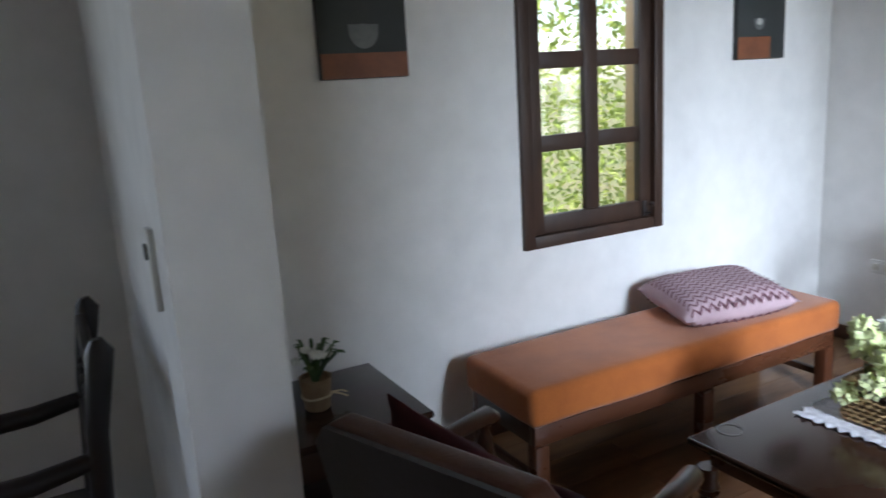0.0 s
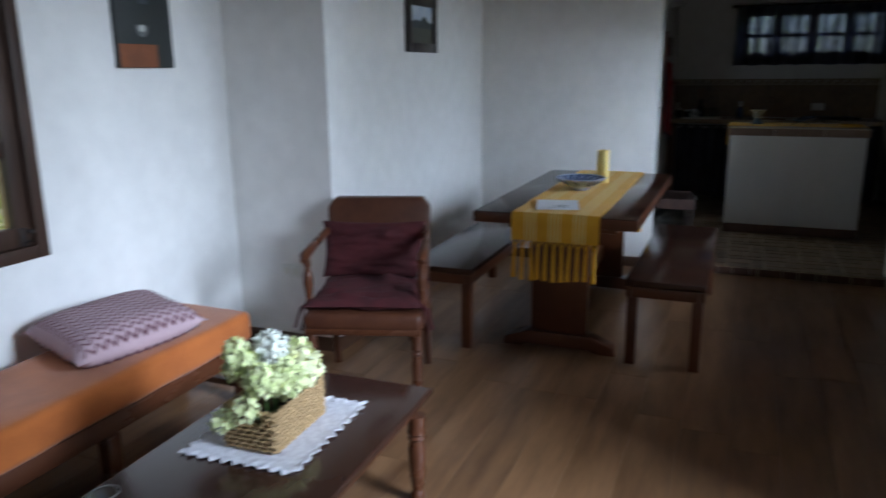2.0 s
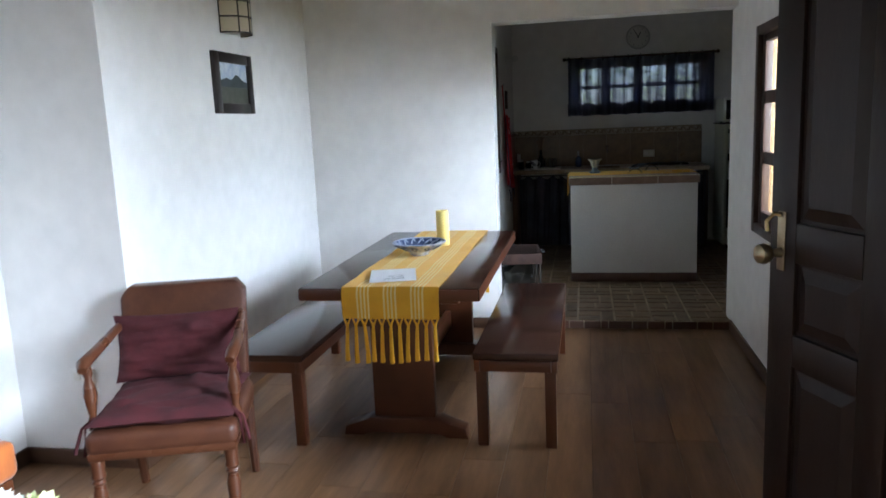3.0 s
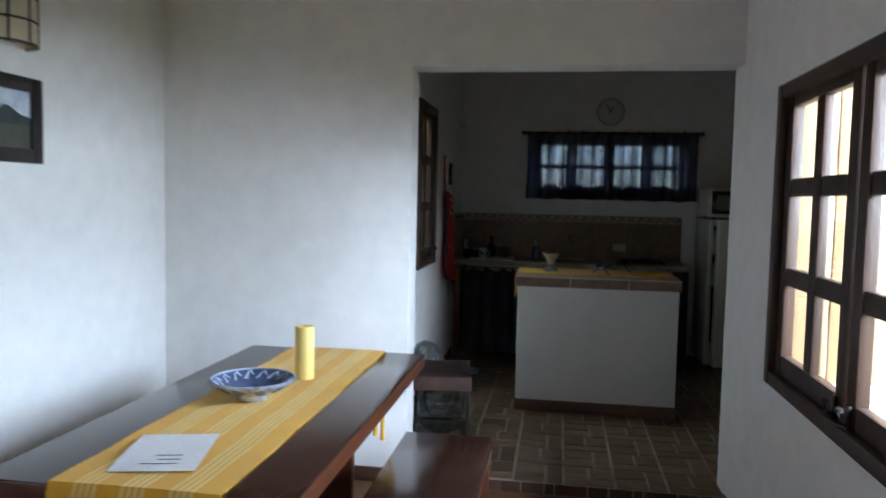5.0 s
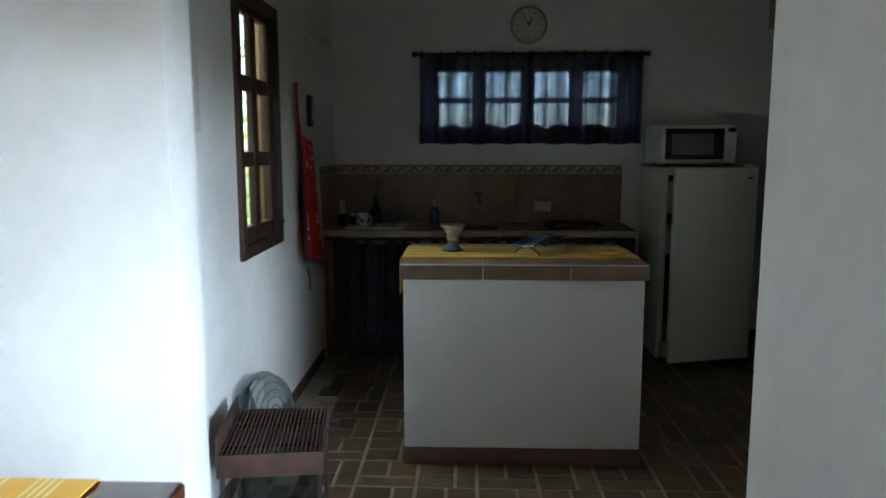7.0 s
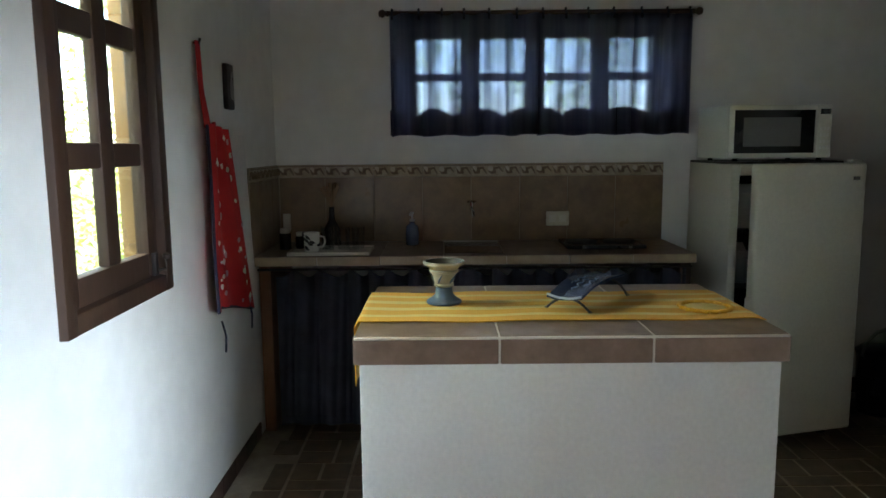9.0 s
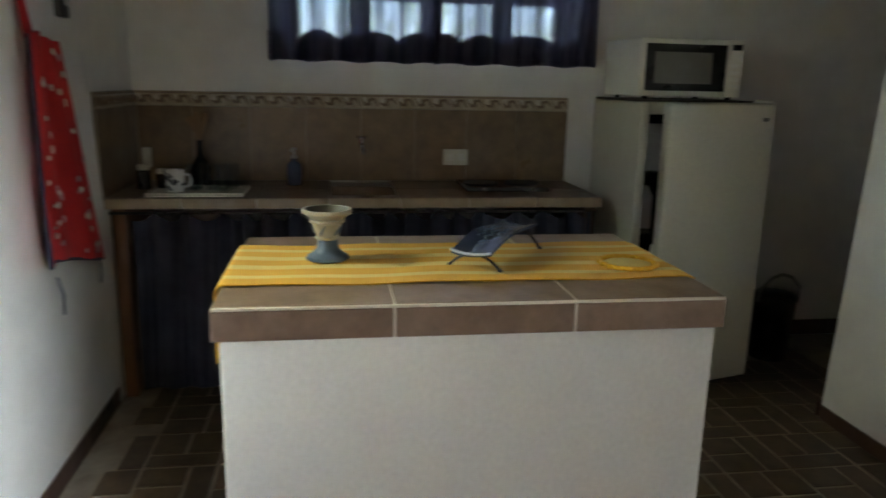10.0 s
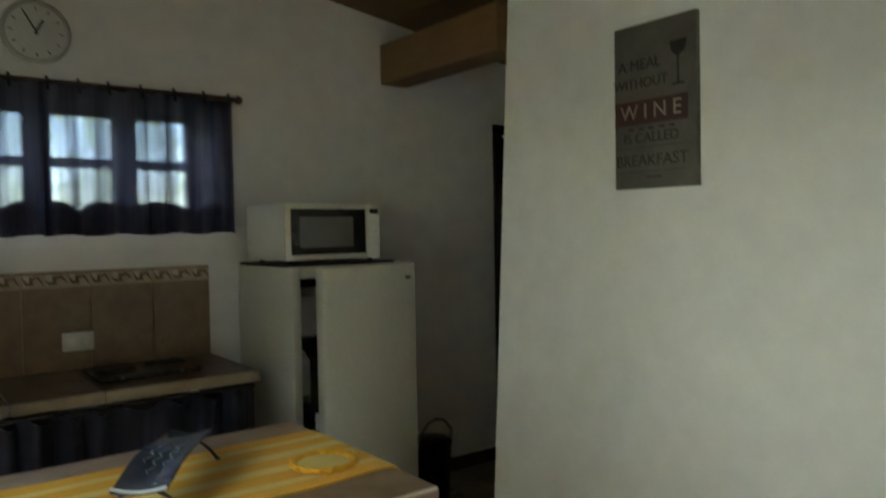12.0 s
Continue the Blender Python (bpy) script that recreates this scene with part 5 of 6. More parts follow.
for y in (0.0, CL - 0.07):
    part("support", box(0.05, CD, y + 0.006, y + 0.06, 0, CZ - 0.0345, 0.003), BRIGHTWOOD if y else DARKWOOD, ct)
part("wire", tube(bmesh.new(), [(0.032, 0.01, CZ - 0.062), (0.032, CL - 0.01, CZ - 0.062)], 0.006, 8), IRON, ct)
sk = bmesh.new()


def skirt_fold(u, v):
    ph = u * 106 + 1.5 * math.sin(u * 17) + 0.7 * math.sin(u * 41)
    deep = 0.5 + 0.5 * v
    droop = 0.030 * (0.5 - 0.5 * math.cos(ph)) * v ** 6
    return (0.036 + 0.022 * math.sin(ph) * deep + 0.004 * math.sin(u * 300 + 5 * v), 0.03 + (CL - 0.12) * u + 0.006 * math.cos(ph), 0.04 + (CZ - 0.105) * v - droop)


sheet(sk, skirt_fold, 300, 14, 0.003)
solo("counter_curtain", sk, SKIRT, "dark gathered cloth curtain hanging under the counter", "curtain", pose(8.655, -1.38, KF), smooth=60)

sp = thing("backsplash", "brown tiled splashback with a patterned border", "splashback", pose(KEAST, -1.375, KF + CZ + 0.003), kind="structure")
part("grout_bed", box(-0.008, 0, 0, 2.022, 0, 0.405, 0.0), GROUT, sp, smooth=0)


def splash_tiles(cols, frame_):
    """One run of tall tiles under a relief border, laid along local y with its face towards local -x."""
    def lay(name, bm, material, parent):
        bmesh.ops.transform(bm, matrix=frame_, verts=bm.verts)
        return part(name, bm, material, parent)
    for p, q in zip(cols, cols[1:]):
        lay("wall_tile", box(-0.013, -0.0081, p + 0.0015, q - 0.0015, 0.002, 0.338, 0.001, 1), WALLTILE, sp)
        bt = lay("border_tile", box(-0.014, -0.0081, p + 0.0015, q - 0.0015, 0.342, 0.402, 0.002, 1), BORDER, sp)
        for k in range(3):
            c = p + (q - p) * (k + 0.5) / 3
            b = bmesh.new()
            tube(b, [(-0.0145, c - 0.038, 0.352 + 0.01 * (k % 2)), (-0.0155, c - 0.018, 0.385), (-0.0155, c + 0.006, 0.378), (-0.0155, c + 0.004, 0.360), (-0.0155, c + 0.022, 0.357), (-0.0145, c + 0.038, 0.387 - 0.02 * (k % 2))], [0.003, 0.007, 0.011, 0.012, 0.007, 0.003], 6)
            lay("relief_scroll", b, BORDERDARK, bt)
            b = bmesh.new()
            lathe(b, [(0.002, 0), (0.014, 0.001), (0.012, 0.003), (0.002, 0.0035)], 10, m=Matrix.Translation((-0.0145, c + 0.026, 0.379)) @ Matrix.Rotation(radians(-90), 4, "Y"))
            lay("relief_flower", b, BORDERPALE, bt)
        lay("border_line", box(-0.0145, -0.0142, p + 0.002, q - 0.002, 0.395, 0.3995), BORDERDARK, sp)


splash_tiles([0.0, 0.25, 0.50, 0.75, 1.005, 1.26, 1.515, 1.77, 2.008], Matrix.Identity(4))
side_run = Matrix(((0, 1, 0, -0.58), (1, 0, 0, KNORTH + 1.375), (0, 0, 1, 0), (0, 0, 0, 1)))
splash_tiles([0.0, 0.16, 0.41, 0.564], side_run)
part("grout_bed", box(-0.58, -0.0085, KNORTH + 1.375 - 0.008, KNORTH + 1.375, 0, 0.405), GROUT, sp, smooth=0)
so = thing("wall_socket", "white double socket on the splashback", "socket", pose(KEAST - 0.0135, -0.823, 1.028))
part("plate", box(-0.010, 0, -0.060, 0.060, -0.038, 0.038, 0.004), MICRO, so)
for y in (-0.027, 0.027):
    part("outlet", box(-0.012, -0.0101, y - 0.018, y + 0.018, -0.018, 0.018, 0.002), WHITE, so)
so = thing("wall_socket", "small white socket near the corner of the splashback", "socket", pose(KEAST - 0.0135, 0.60, 1.02))
part("plate", box(-0.010, 0, -0.02, 0.02, -0.045, 0.045, 0.004), MICRO, so)
tp = thing("tap", "chrome wall tap above the sink", "tap", pose(KEAST - 0.0135, -0.37, 1.085))
b = bmesh.new()
tube(b, [(0, 0, 0), (-0.05, 0, 0.002), (-0.085, -0.004, -0.008), (-0.10, -0.008, -0.035)], [0.012, 0.011, 0.010, 0.009], 10)
part("spout", b, CHROME, tp)
b = bmesh.new()
tube(b, [(-0.045, 0, 0.004), (-0.045, 0, 0.035)], [0.009, 0.007], 8)
tube(b, [(-0.045, -0.022, 0.038), (-0.045, 0.022, 0.038)], 0.006, 8)
part("handle", b, CHROME, tp)
CT = KF + CZ + 0.003
tr = thing("dish_tray", "pale drying tray on the counter", "tray", pose(8.80, 0.31, CT))
part("base", box(-0.12, 0.13, -0.19, 0.19, 0, 0.008, 0.003), MICRO, tr)
for b in (box(-0.12, -0.114, -0.19, 0.19, 0.0081, 0.016, 0.002), box(0.124, 0.13, -0.19, 0.19, 0.0081, 0.016, 0.002), box(-0.1135, 0.1235, -0.19, -0.184, 0.0081, 0.016, 0.002), box(-0.1135, 0.1235, 0.184, 0.19, 0.0081, 0.016, 0.002)):
    part("rim", b, MICRO, tr)


def tumbler(name, label, at, r, h, m_, group=""):
    b = lathe(bmesh.new(), [(r * 0.82, 0), (r * 0.86, 0.003), (r, h), (r * 0.94, h), (r * 0.78, 0.008), (0.001, 0.007)], 18)
    return solo(name, b, m_, label, "glass", pose(*at), group=group, smooth=50)


for dx, dy in ((0.05, -0.05), (0.0, -0.10), (0.07, -0.12), (0.02, 0.02), (0.08, 0.03)):
    tumbler("drinking_glass", "clear drinking glass on the drying tray", (8.80 + dx, 0.31 + dy, CT + 0.009), 0.033, 0.105, CLEAR, "glasses on the tray")
mug = thing("mug", "black and white patterned mug on the drying tray", "mug", pose(8.775, 0.40, CT + 0.009))
part("cup", lathe(bmesh.new(), [(0.032, 0), (0.036, 0.003), (0.038, 0.09), (0.034, 0.09), (0.031, 0.008), (0.001, 0.007)], 20), WHITE, mug)
part("handle", tube(bmesh.new(), [(0.0, -0.036, 0.072), (0.0, -0.058, 0.068), (0.0, -0.064, 0.045), (0.0, -0.054, 0.022), (0.0, -0.036, 0.02)], 0.005, 6), WHITE, mug)
rng = random.Random(8)
for k in range(20):
    a, z = rng.uniform(0, 6.28), rng.uniform(0.012, 0.078)
    b = bmesh.new()
    tube(b, [(0.0385 * math.cos(a + t), 0.0385 * math.sin(a + t), z + 0.012 * math.sin(3 * t + a)) for t in (0, 0.2, 0.4, 0.6)], [0.003, 0.007, 0.006, 0.002], 5)
    part("dark_blotch", b, INK, mug)
bo = thing("soap_bottle", "dark blue pump soap bottle by the sink", "bottle", pose(9.03, -0.065, CT))
part("body", lathe(bmesh.new(), [(0.026, 0), (0.032, 0.004), (0.034, 0.06), (0.030, 0.095), (0.012, 0.112), (0.012, 0.12)], 20), POTBLUE, bo)
b = lathe(bmesh.new(), [(0.013, 0.121), (0.013, 0.132), (0.005, 0.134), (0.005, 0.158), (0.010, 0.160), (0.010, 0.168)], 12)
tube(b, [(0, 0, 0.164), (-0.03, 0.008, 0.163), (-0.036, 0.01, 0.155)], 0.005, 6)
part("pump", b, WHITE, bo, "white pump head")
for k, (x, y, r, h) in enumerate(((8.92, 0.555, 0.028, 0.10), (8.90, 0.475, 0.026, 0.085))):
    jr = thing("spice_jar", "small dark jar with a pale lid on the counter", "jar", pose(x, y, CT))
    part("body", lathe(bmesh.new(), [(r * 0.9, 0), (r, 0.004), (r, h * 0.75), (r * 0.75, h * 0.8)], 16), BLACK, jr)
    part("lid", lathe(bmesh.new(), [(r * 0.85, h * 0.801), (r * 0.88, h * 0.82), (r * 0.88, h), (r * 0.8, h * 1.02)], 16), MICRO, jr)
dc = thing("decanter", "dark glass bottle with dried flowers behind the glasses", "bottle", pose(9.06, 0.345, CT))
part("body", lathe(bmesh.new(), [(0.04, 0), (0.045, 0.005), (0.044, 0.08), (0.016, 0.13), (0.013, 0.19), (0.017, 0.195)], 20), BLACK, dc)
rng = random.Random(4)
for k in range(16):
    a, r = rng.uniform(0, 6.28), rng.uniform(0.02, 0.06)
    b = tube(bmesh.new(), [(0, 0, 0.19), (0.4 * r * math.cos(a), 0.5 * r * math.sin(a), 0.25), (0.6 * r * math.cos(a), r * math.sin(a), 0.29 + 0.03 * rng.random())], [0.002, 0.006, 0.010], 5)
    part("dried_flower", b, BEAMWOOD, dc, "brown dried flower head")
sv = thing("hot_plate", "low dark two-ring cooking plate on the counter", "stove", pose(8.93, -0.99, CT))
part("body", box(-0.14, 0.14, -0.20, 0.18, 0.004, 0.022, 0.006), BLACK, sv)
for y in (-0.10, 0.09):
    part("ring", lathe(bmesh.new(), [(0.001, 0.0225), (0.075, 0.0225), (0.078, 0.028), (0.06, 0.031), (0.001, 0.031)], 24, (0, y, 0)), IRON, sv)
for y in (-0.12, 0.10):
    part("knob", lathe(bmesh.new(), [(0.009, 0), (0.009, 0.012), (0.006, 0.016)], 12, m=Matrix.Translation((-0.1405, y, 0.0145)) @ Matrix.Rotation(radians(-90), 4, "Y")), RUBBER, sv)

# window curtain
cu = thing("window_curtain", "short gathered navy curtain with daylight behind it", "curtain", pose(KEAST - 0.055, -0.72, 1.462))
for s0, s1, off in ((-0.765, 0.022, 0.0), (-0.012, 0.765, -0.016)):
    b = bmesh.new()

    def fold(u, v):
        ph = u * 29 + 3.1 * math.sin(u * 6.3 + 4 * s0) + 1.1 * math.sin(u * 17 + s0)
        wide = 0.6 + 0.4 * math.sin(u * 9 + 3 * s0)
        return (off + (0.026 * wide * math.sin(ph) + 0.007 * math.sin(u * 71 + 2 * v)) * (0.6 + 0.4 * (1 - v)), s0 + (s1 - s0) * u + 0.012 * wide * math.cos(ph) * (1 - 0.3 * v), 0.005 * math.sin(u * 23) * (1 - v) + 0.60 * v + 0.006 * math.sin(u * 37) * v ** 4)
    sheet(b, fold, 170, 12, 0.0015)
    part("cloth_panel", b, CURTAIN, cu, smooth=60)
    b = bmesh.new()
    sheet(b, lambda u, v: (0.020 + 0.008 * math.sin(u * 40), s0 + (s1 - s0) * u, 0.004 + (0.085 + 0.050 * abs(math.sin(u * math.pi * 3.6 + 0.4 * math.sin(u * 8))) ** 0.6) * v), 80, 5, 0.002)
    part("lower_frill", b, SKIRT, cu, "dark scalloped lower frill", smooth=60)
for k in range(13):
    y = -0.75 + 1.5 * k / 12 + 0.012 * math.sin(5 * k)
    part("loop", tube(bmesh.new(), [(-0.014, y, 0.575), (-0.018, y, 0.61), (0, y, 0.628), (0.018, y, 0.61), (0.014, y, 0.575)], 0.006, 6), SKIRT, cu)
rod = thing("curtain_rod", "dark wooden curtain rod with knob ends", "curtain rod", pose(KEAST - 0.055, -0.72, 2.07))
b = tube(bmesh.new(), [(0, -0.765, 0), (0, 0.765, 0)], 0.012, 12)
part("pole", b, DARKWOOD, rod)
for s in (-1, 1):
    b = lathe(bmesh.new(), [(0.012, 0), (0.016, 0.006), (0.010, 0.012), (0.021, 0.028), (0.016, 0.045), (0.003, 0.05)], 14, m=Matrix.Translation((0, s * 0.765, 0)) @ Matrix.Rotation(radians(-90 * s), 4, "X"))
    part("finial", b, DARKWOOD, rod)
    b = bmesh.new()
    tube(b, [(0, s * 0.755, -0.014), (0.02, s * 0.755, -0.02), (0.055, s * 0.755, -0.02)], 0.006, 8)
    part("bracket", b, IRON, rod)

# clock
ck = thing("wall_clock", "round white wall clock showing about five past twelve", "clock", pose(KEAST, -0.705, 2.268, 0, -90, 0))
part("case", lathe(bmesh.new(), [(0.122, 0), (0.126, 0.006), (0.126, 0.028), (0.120, 0.036), (0.112, 0.036), (0.108, 0.026), (0.001, 0.026)], 48), CLOCKRIM, ck)
part("face", lathe(bmesh.new(), [(0.001, 0.0262), (0.107, 0.0262), (0.107, 0.028), (0.001, 0.028)], 48), CLOCKFACE, ck)
for k in range(12):
    a = k * math.pi / 6
    b = box(-0.007, 0.007, -0.0025, 0.0025, 0.0282, 0.0292)
    o = part("hour_mark", b, INK, ck, smooth=0)
    o.matrix_local = Matrix.Rotation(a, 4, "Z") @ Matrix.Translation((0.090, 0, 0))
for nm, ang, L, w in (("hour_hand", -30 * 0.95, 0.055, 0.005), ("minute_hand", 30, 0.082, 0.0035)):
    o = part(nm, box(-0.012, L, -w, w, 0.0295 if L < 0.06 else 0.0310, 0.0305 if L < 0.06 else 0.0320), INK, ck, smooth=0)
    o.matrix_local = Matrix.Rotation(radians(ang), 4, "Z")

# fridge, ajar, and microwave
fr = thing("refrigerator", "cream old refrigerator with its door ajar", "refrigerator", pose(8.60, -2.055, KF))
FW, FD, FH = 0.555, 0.56, 1.258
for nm, b in (("side", box(0, FD, 0, 0.04, 0.04, FH, 0.008)), ("side", box(0, FD, FW - 0.04, FW, 0.04, FH, 0.008)), ("back", box(FD - 0.04, FD, 0.041, FW - 0.041, 0.04, FH, 0.004)), ("top", box(0.001, FD - 0.041, 0.041, FW - 0.041, FH - 0.05, FH, 0.004)), ("bottom", box(0.001, FD - 0.041, 0.041, FW - 0.041, 0.04, 0.14, 0.004))):
    part(nm, b, APPLIANCE, fr)
# Black sheet over the back: the shade inside is put into its colour.
part("dark_back", box(FD - 0.06, FD - 0.0405, 0.041, FW - 0.041, 0.141, FH - 0.051, 0.002), BLACK, fr)
for z in (0.40, 0.68, 0.95):
    part("shelf", box(0.04, FD - 0.061, 0.042, FW - 0.042, z, z + 0.012, 0.002), CLEAR, fr)
for k, (x0, x1, y0, y1, z0, h) in enumerate(((0.10, 0.20, 0.36, 0.505, 0.9625, 0.20), (0.26, 0.34, 0.30, 0.44, 0.9625, 0.15), (0.16, 0.26, 0.40, 0.48, 0.6925, 0.19))):
    cr = bmesh.new()
    bx(cr, x0, x1, y0, y1, 0, h * 0.82, 0.004)
    prism(cr, [(x0 + 0.004, h * 0.821), (x1 - 0.004, h * 0.821), ((x0 + x1) / 2, h)], y0 + 0.004, y1 - 0.004, "y")
    solo("carton", cr, PAPER, "white folded carton on a shelf inside the refrigerator", "carton", pose(8.60, -2.055, KF + z0), group="cartons in the refrigerator")
for y in (0.05, FW - 0.09):
    part("foot", box(0.03, 0.07, y, y + 0.04, 0, 0.0395, 0.004), BLACK, fr)
fd = part("door", box(-0.058, -0.006, -FW, 0, 0.06, FH + 0.004, 0.014, 3), APPLIANCE, fr, "cream enamel door, ajar", smooth=60)
fd.matrix_local = Matrix.Translation((-0.004, 0.0, 0)) @ Matrix.Rotation(radians(15), 4, "Z") @ Matrix.Translation((0, FW, 0))
part("gasket", box(-0.0055, 0.004, -FW + 0.015, -0.015, 0.08, FH - 0.015, 0.003), RUBBER, fd)
part("inner_panel", box(0.0045, 0.03, -FW + 0.06, -0.05, 0.12, FH - 0.06, 0.006), WHITE, fd)
part("door_rack", box(0.031, 0.075, -FW + 0.09, -0.06, 0.60, 0.67, 0.006), WHITE, fd)
part("badge", box(-0.0600, -0.0582, -FW + 0.04, -FW + 0.075, FH - 0.07, FH - 0.055, 0.0006), RUBBER, fd)
part("hinge_cap", box(-0.05, 0.01, 0.0, 0.045, FH + 0.0045, FH + 0.016, 0.004), MICRO, fr)
bd = solo("board", box(8.61, 9.06, -2.00, -1.47, KF + FH + 0.001, KF + FH + 0.011, 0.002), IRON, "thin dark board under the microwave", "board")
mw = thing("microwave", "white microwave oven standing on the refrigerator", "microwave", pose(8.682, -1.968, KF + FH + 0.0115, 0, 0, 3))
MWW, MWH = 0.472, 0.248
part("casing", box(0.012, 0.34, 0, MWW, 0.012, MWH, 0.008, 2), MICRO, mw)
part("door", box(-0.012, 0.0115, 0.067, MWW, 0.012, MWH, 0.006, 2), MICRO, mw)
part("door_window", box(-0.016, -0.0125, 0.080, MWW - 0.025, 0.035, MWH - 0.022, 0.0015), BLACK, mw, "black glass door window")
part("inner_screen", box(-0.0175, -0.0162, 0.145, MWW - 0.065, 0.065, MWH - 0.055, 0.0005), RUBBER, mw)
part("control_panel", box(-0.012, 0.0115, 0, 0.0655, 0.012, MWH, 0.006, 2), MICRO, mw)
part("display", box(-0.0145, -0.0125, 0.010, 0.056, MWH - 0.042, MWH - 0.018, 0.0008), BLACK, mw)
for k in range(4):
    for j in range(3):
        part("button", box(-0.0140, -0.0125, 0.011 + 0.016 * j, 0.022 + 0.016 * j, 0.05 + 0.028 * k, 0.066 + 0.028 * k, 0.0006), WHITE, mw)
for x in (0.03, 0.3):
    for y in (0.03, 0.42):
        part("foot", lathe(bmesh.new(), [(0.012, 0), (0.012, 0.0115)], 10, (x, y, 0)), BLACK, mw)
kc = thing("bucket", "dark lidded bucket with a hooped handle beside the fridge", "bucket", pose(8.90, -2.40, KF))
part("body", lathe(bmesh.new(), [(0.085, 0), (0.09, 0.006), (0.105, 0.30), (0.108, 0.305)], 28), BLACK, kc)
part("lid", lathe(bmesh.new(), [(0.110, 0.3055), (0.110, 0.318), (0.09, 0.335), (0.03, 0.345), (0.001, 0.345)], 28), BLACK, kc)
part("handle", tube(bmesh.new(), [(-0.03, 0.105, 0.30), (-0.045, 0.10, 0.37), (-0.05, 0.05, 0.425), (-0.05, 0, 0.44), (-0.05, -0.05, 0.425), (-0.045, -0.10, 0.37), (-0.03, -0.105, 0.30)], 0.009, 8), RUBBER, kc)

# apron and small wall things
ap = thing("apron", "red printed apron hanging from the wall with navy trim", "apron", pose(0, KNORTH, 0))
b = bmesh.new()


def apron_cloth(u, v):
    z = 1.49 - 0.66 * v
    w0, w1 = 7.985 - 0.10 * min(1, v * 1.4) - 0.01 * v, 8.17 + 0.31 * v
    fold = 0.016 * math.sin(u * 9 + 2 * v) + 0.010 * math.sin(u * 21 + v)
    return (w0 + (w1 - w0) * u, -0.035 - 0.02 * v - fold, z + 0.012 * math.sin(u * 5) - 0.10 * u * v)


sheet(b, apron_cloth, 26, 20, 0.003)
part("cloth", b, RED, ap, "red cotton with white print", smooth=60)
b = bmesh.new()
tube(b, [Vector(apron_cloth(0, k / 10)) for k in range(11)] + [Vector(apron_cloth(k / 8, 1)) for k in range(1, 9)], 0.006, 6)
part("trim", b, NAVY, ap)
b = bmesh.new()
sheet(b, lambda u, v: (7.965 + 0.045 * u + 0.06 * max(0, v - 0.55) * (1 + u), -0.012 - 0.01 * v - 0.006 * math.sin(3 * u), 1.78 - 0.30 * v), 4, 10, 0.003)
part("neck_strap", b, RED, ap)
rng = random.Random(21)
for k in range(46):
    u, v = rng.uniform(0.06, 0.94), rng.uniform(0.04, 0.96)
    c = Vector(apron_cloth(u, v)) + Vector((0, -0.0015, 0))
    s = rng.uniform(0.008, 0.017)
    b = bmesh.new()
    n = rng.choice((4, 6, 8))
    ring = [c + Vector((s * math.cos(6.283 * j / n + k), -0.004 * math.sin(9 * u) * 0, s * rng.uniform(0.6, 1.0) * math.sin(6.283 * j / n + k))) for j in range(n)]
    prism(b, [(p.x, p.z) for p in ring], c.y - 0.004, c.y + 0.001, "y")
    part("print_motif", b, PETALW if k % 3 else PINK, ap, smooth=0)
for x in (7.96, 8.33):
    part("tie_string", tube(bmesh.new(), [(x, -0.06, 0.78), (x + 0.01, -0.07, 0.72), (x + 0.012, -0.066, 0.66)], 0.004, 6), NAVY, ap)
part("towel", sheet(bmesh.new(), lambda u, v: (8.20 + 0.22 * v + (0.30 - 0.10 * v) * u, -0.018 - 0.008 * math.sin(9 * u + v), 1.46 - 0.62 * v), 6, 12, 0.003), PAPER, ap, "white towel behind the apron")
part("hook", tube(bmesh.new(), [(7.985, 0, 1.775), (7.985, -0.02, 1.77), (7.985, -0.026, 1.79)], 0.005, 6), IRON, ap)
ph = thing("wall_ornament", "narrow dark metal ornament on the kitchen wall", "ornament", pose(8.355, KNORTH, 1.652))
part("plate", box(-0.045, 0.045, -0.022, 0, -0.09, 0.09, 0.006), IRON, ph)
part("motif", prism(bmesh.new(), [(-0.02, -0.05), (0.015, -0.055), (0.02, 0.0), (0.0, 0.03), (0.022, 0.06), (-0.015, 0.055), (-0.022, 0.01)], -0.028, -0.0221, "y"), CHROME, ph, smooth=0)
wl = thing("wall_light", "small clear glass wall light high in the corner", "lamp", pose(8.44, KNORTH, 2.06))
part("holder", lathe(bmesh.new(), [(0.03, 0), (0.03, 0.02), (0.018, 0.03), (0.018, 0.06)], 14, m=Matrix.Rotation(radians(90), 4, "X")), WHITE, wl)
part("bulb", lathe(bmesh.new(), [(0.012, 0.061), (0.028, 0.085), (0.03, 0.105), (0.018, 0.125), (0.002, 0.13)], 14, m=Matrix.Rotation(radians(90), 4, "X")), CLEAR, wl)
bp = thing("breaker_panel", "flush white electrical panel cover with a yellow warning triangle", "electrical panel", pose(6.44, KNORTH, 1.71))
part("cover", box(-0.115, 0.115, -0.007, 0, -0.212, 0.235, 0.003), WHITE, bp)
part("lower_lip", box(-0.118, 0.118, -0.011, -0.0072, -0.214, -0.204, 0.001), MICRO, bp)
for z in (0.078, -0.012):
    part("printed_label", box(-0.020, 0.012, -0.0082, -0.0072, z - 0.014, z + 0.014), MICRO, bp, "faint printed paper label", smooth=0)
    for k in range(2):
        part("print_line", box(-0.017, 0.007 - 0.008 * k, -0.0088, -0.0083, z + 0.006 - 0.011 * k, z + 0.009 - 0.011 * k), RUBBER, bp, smooth=0)
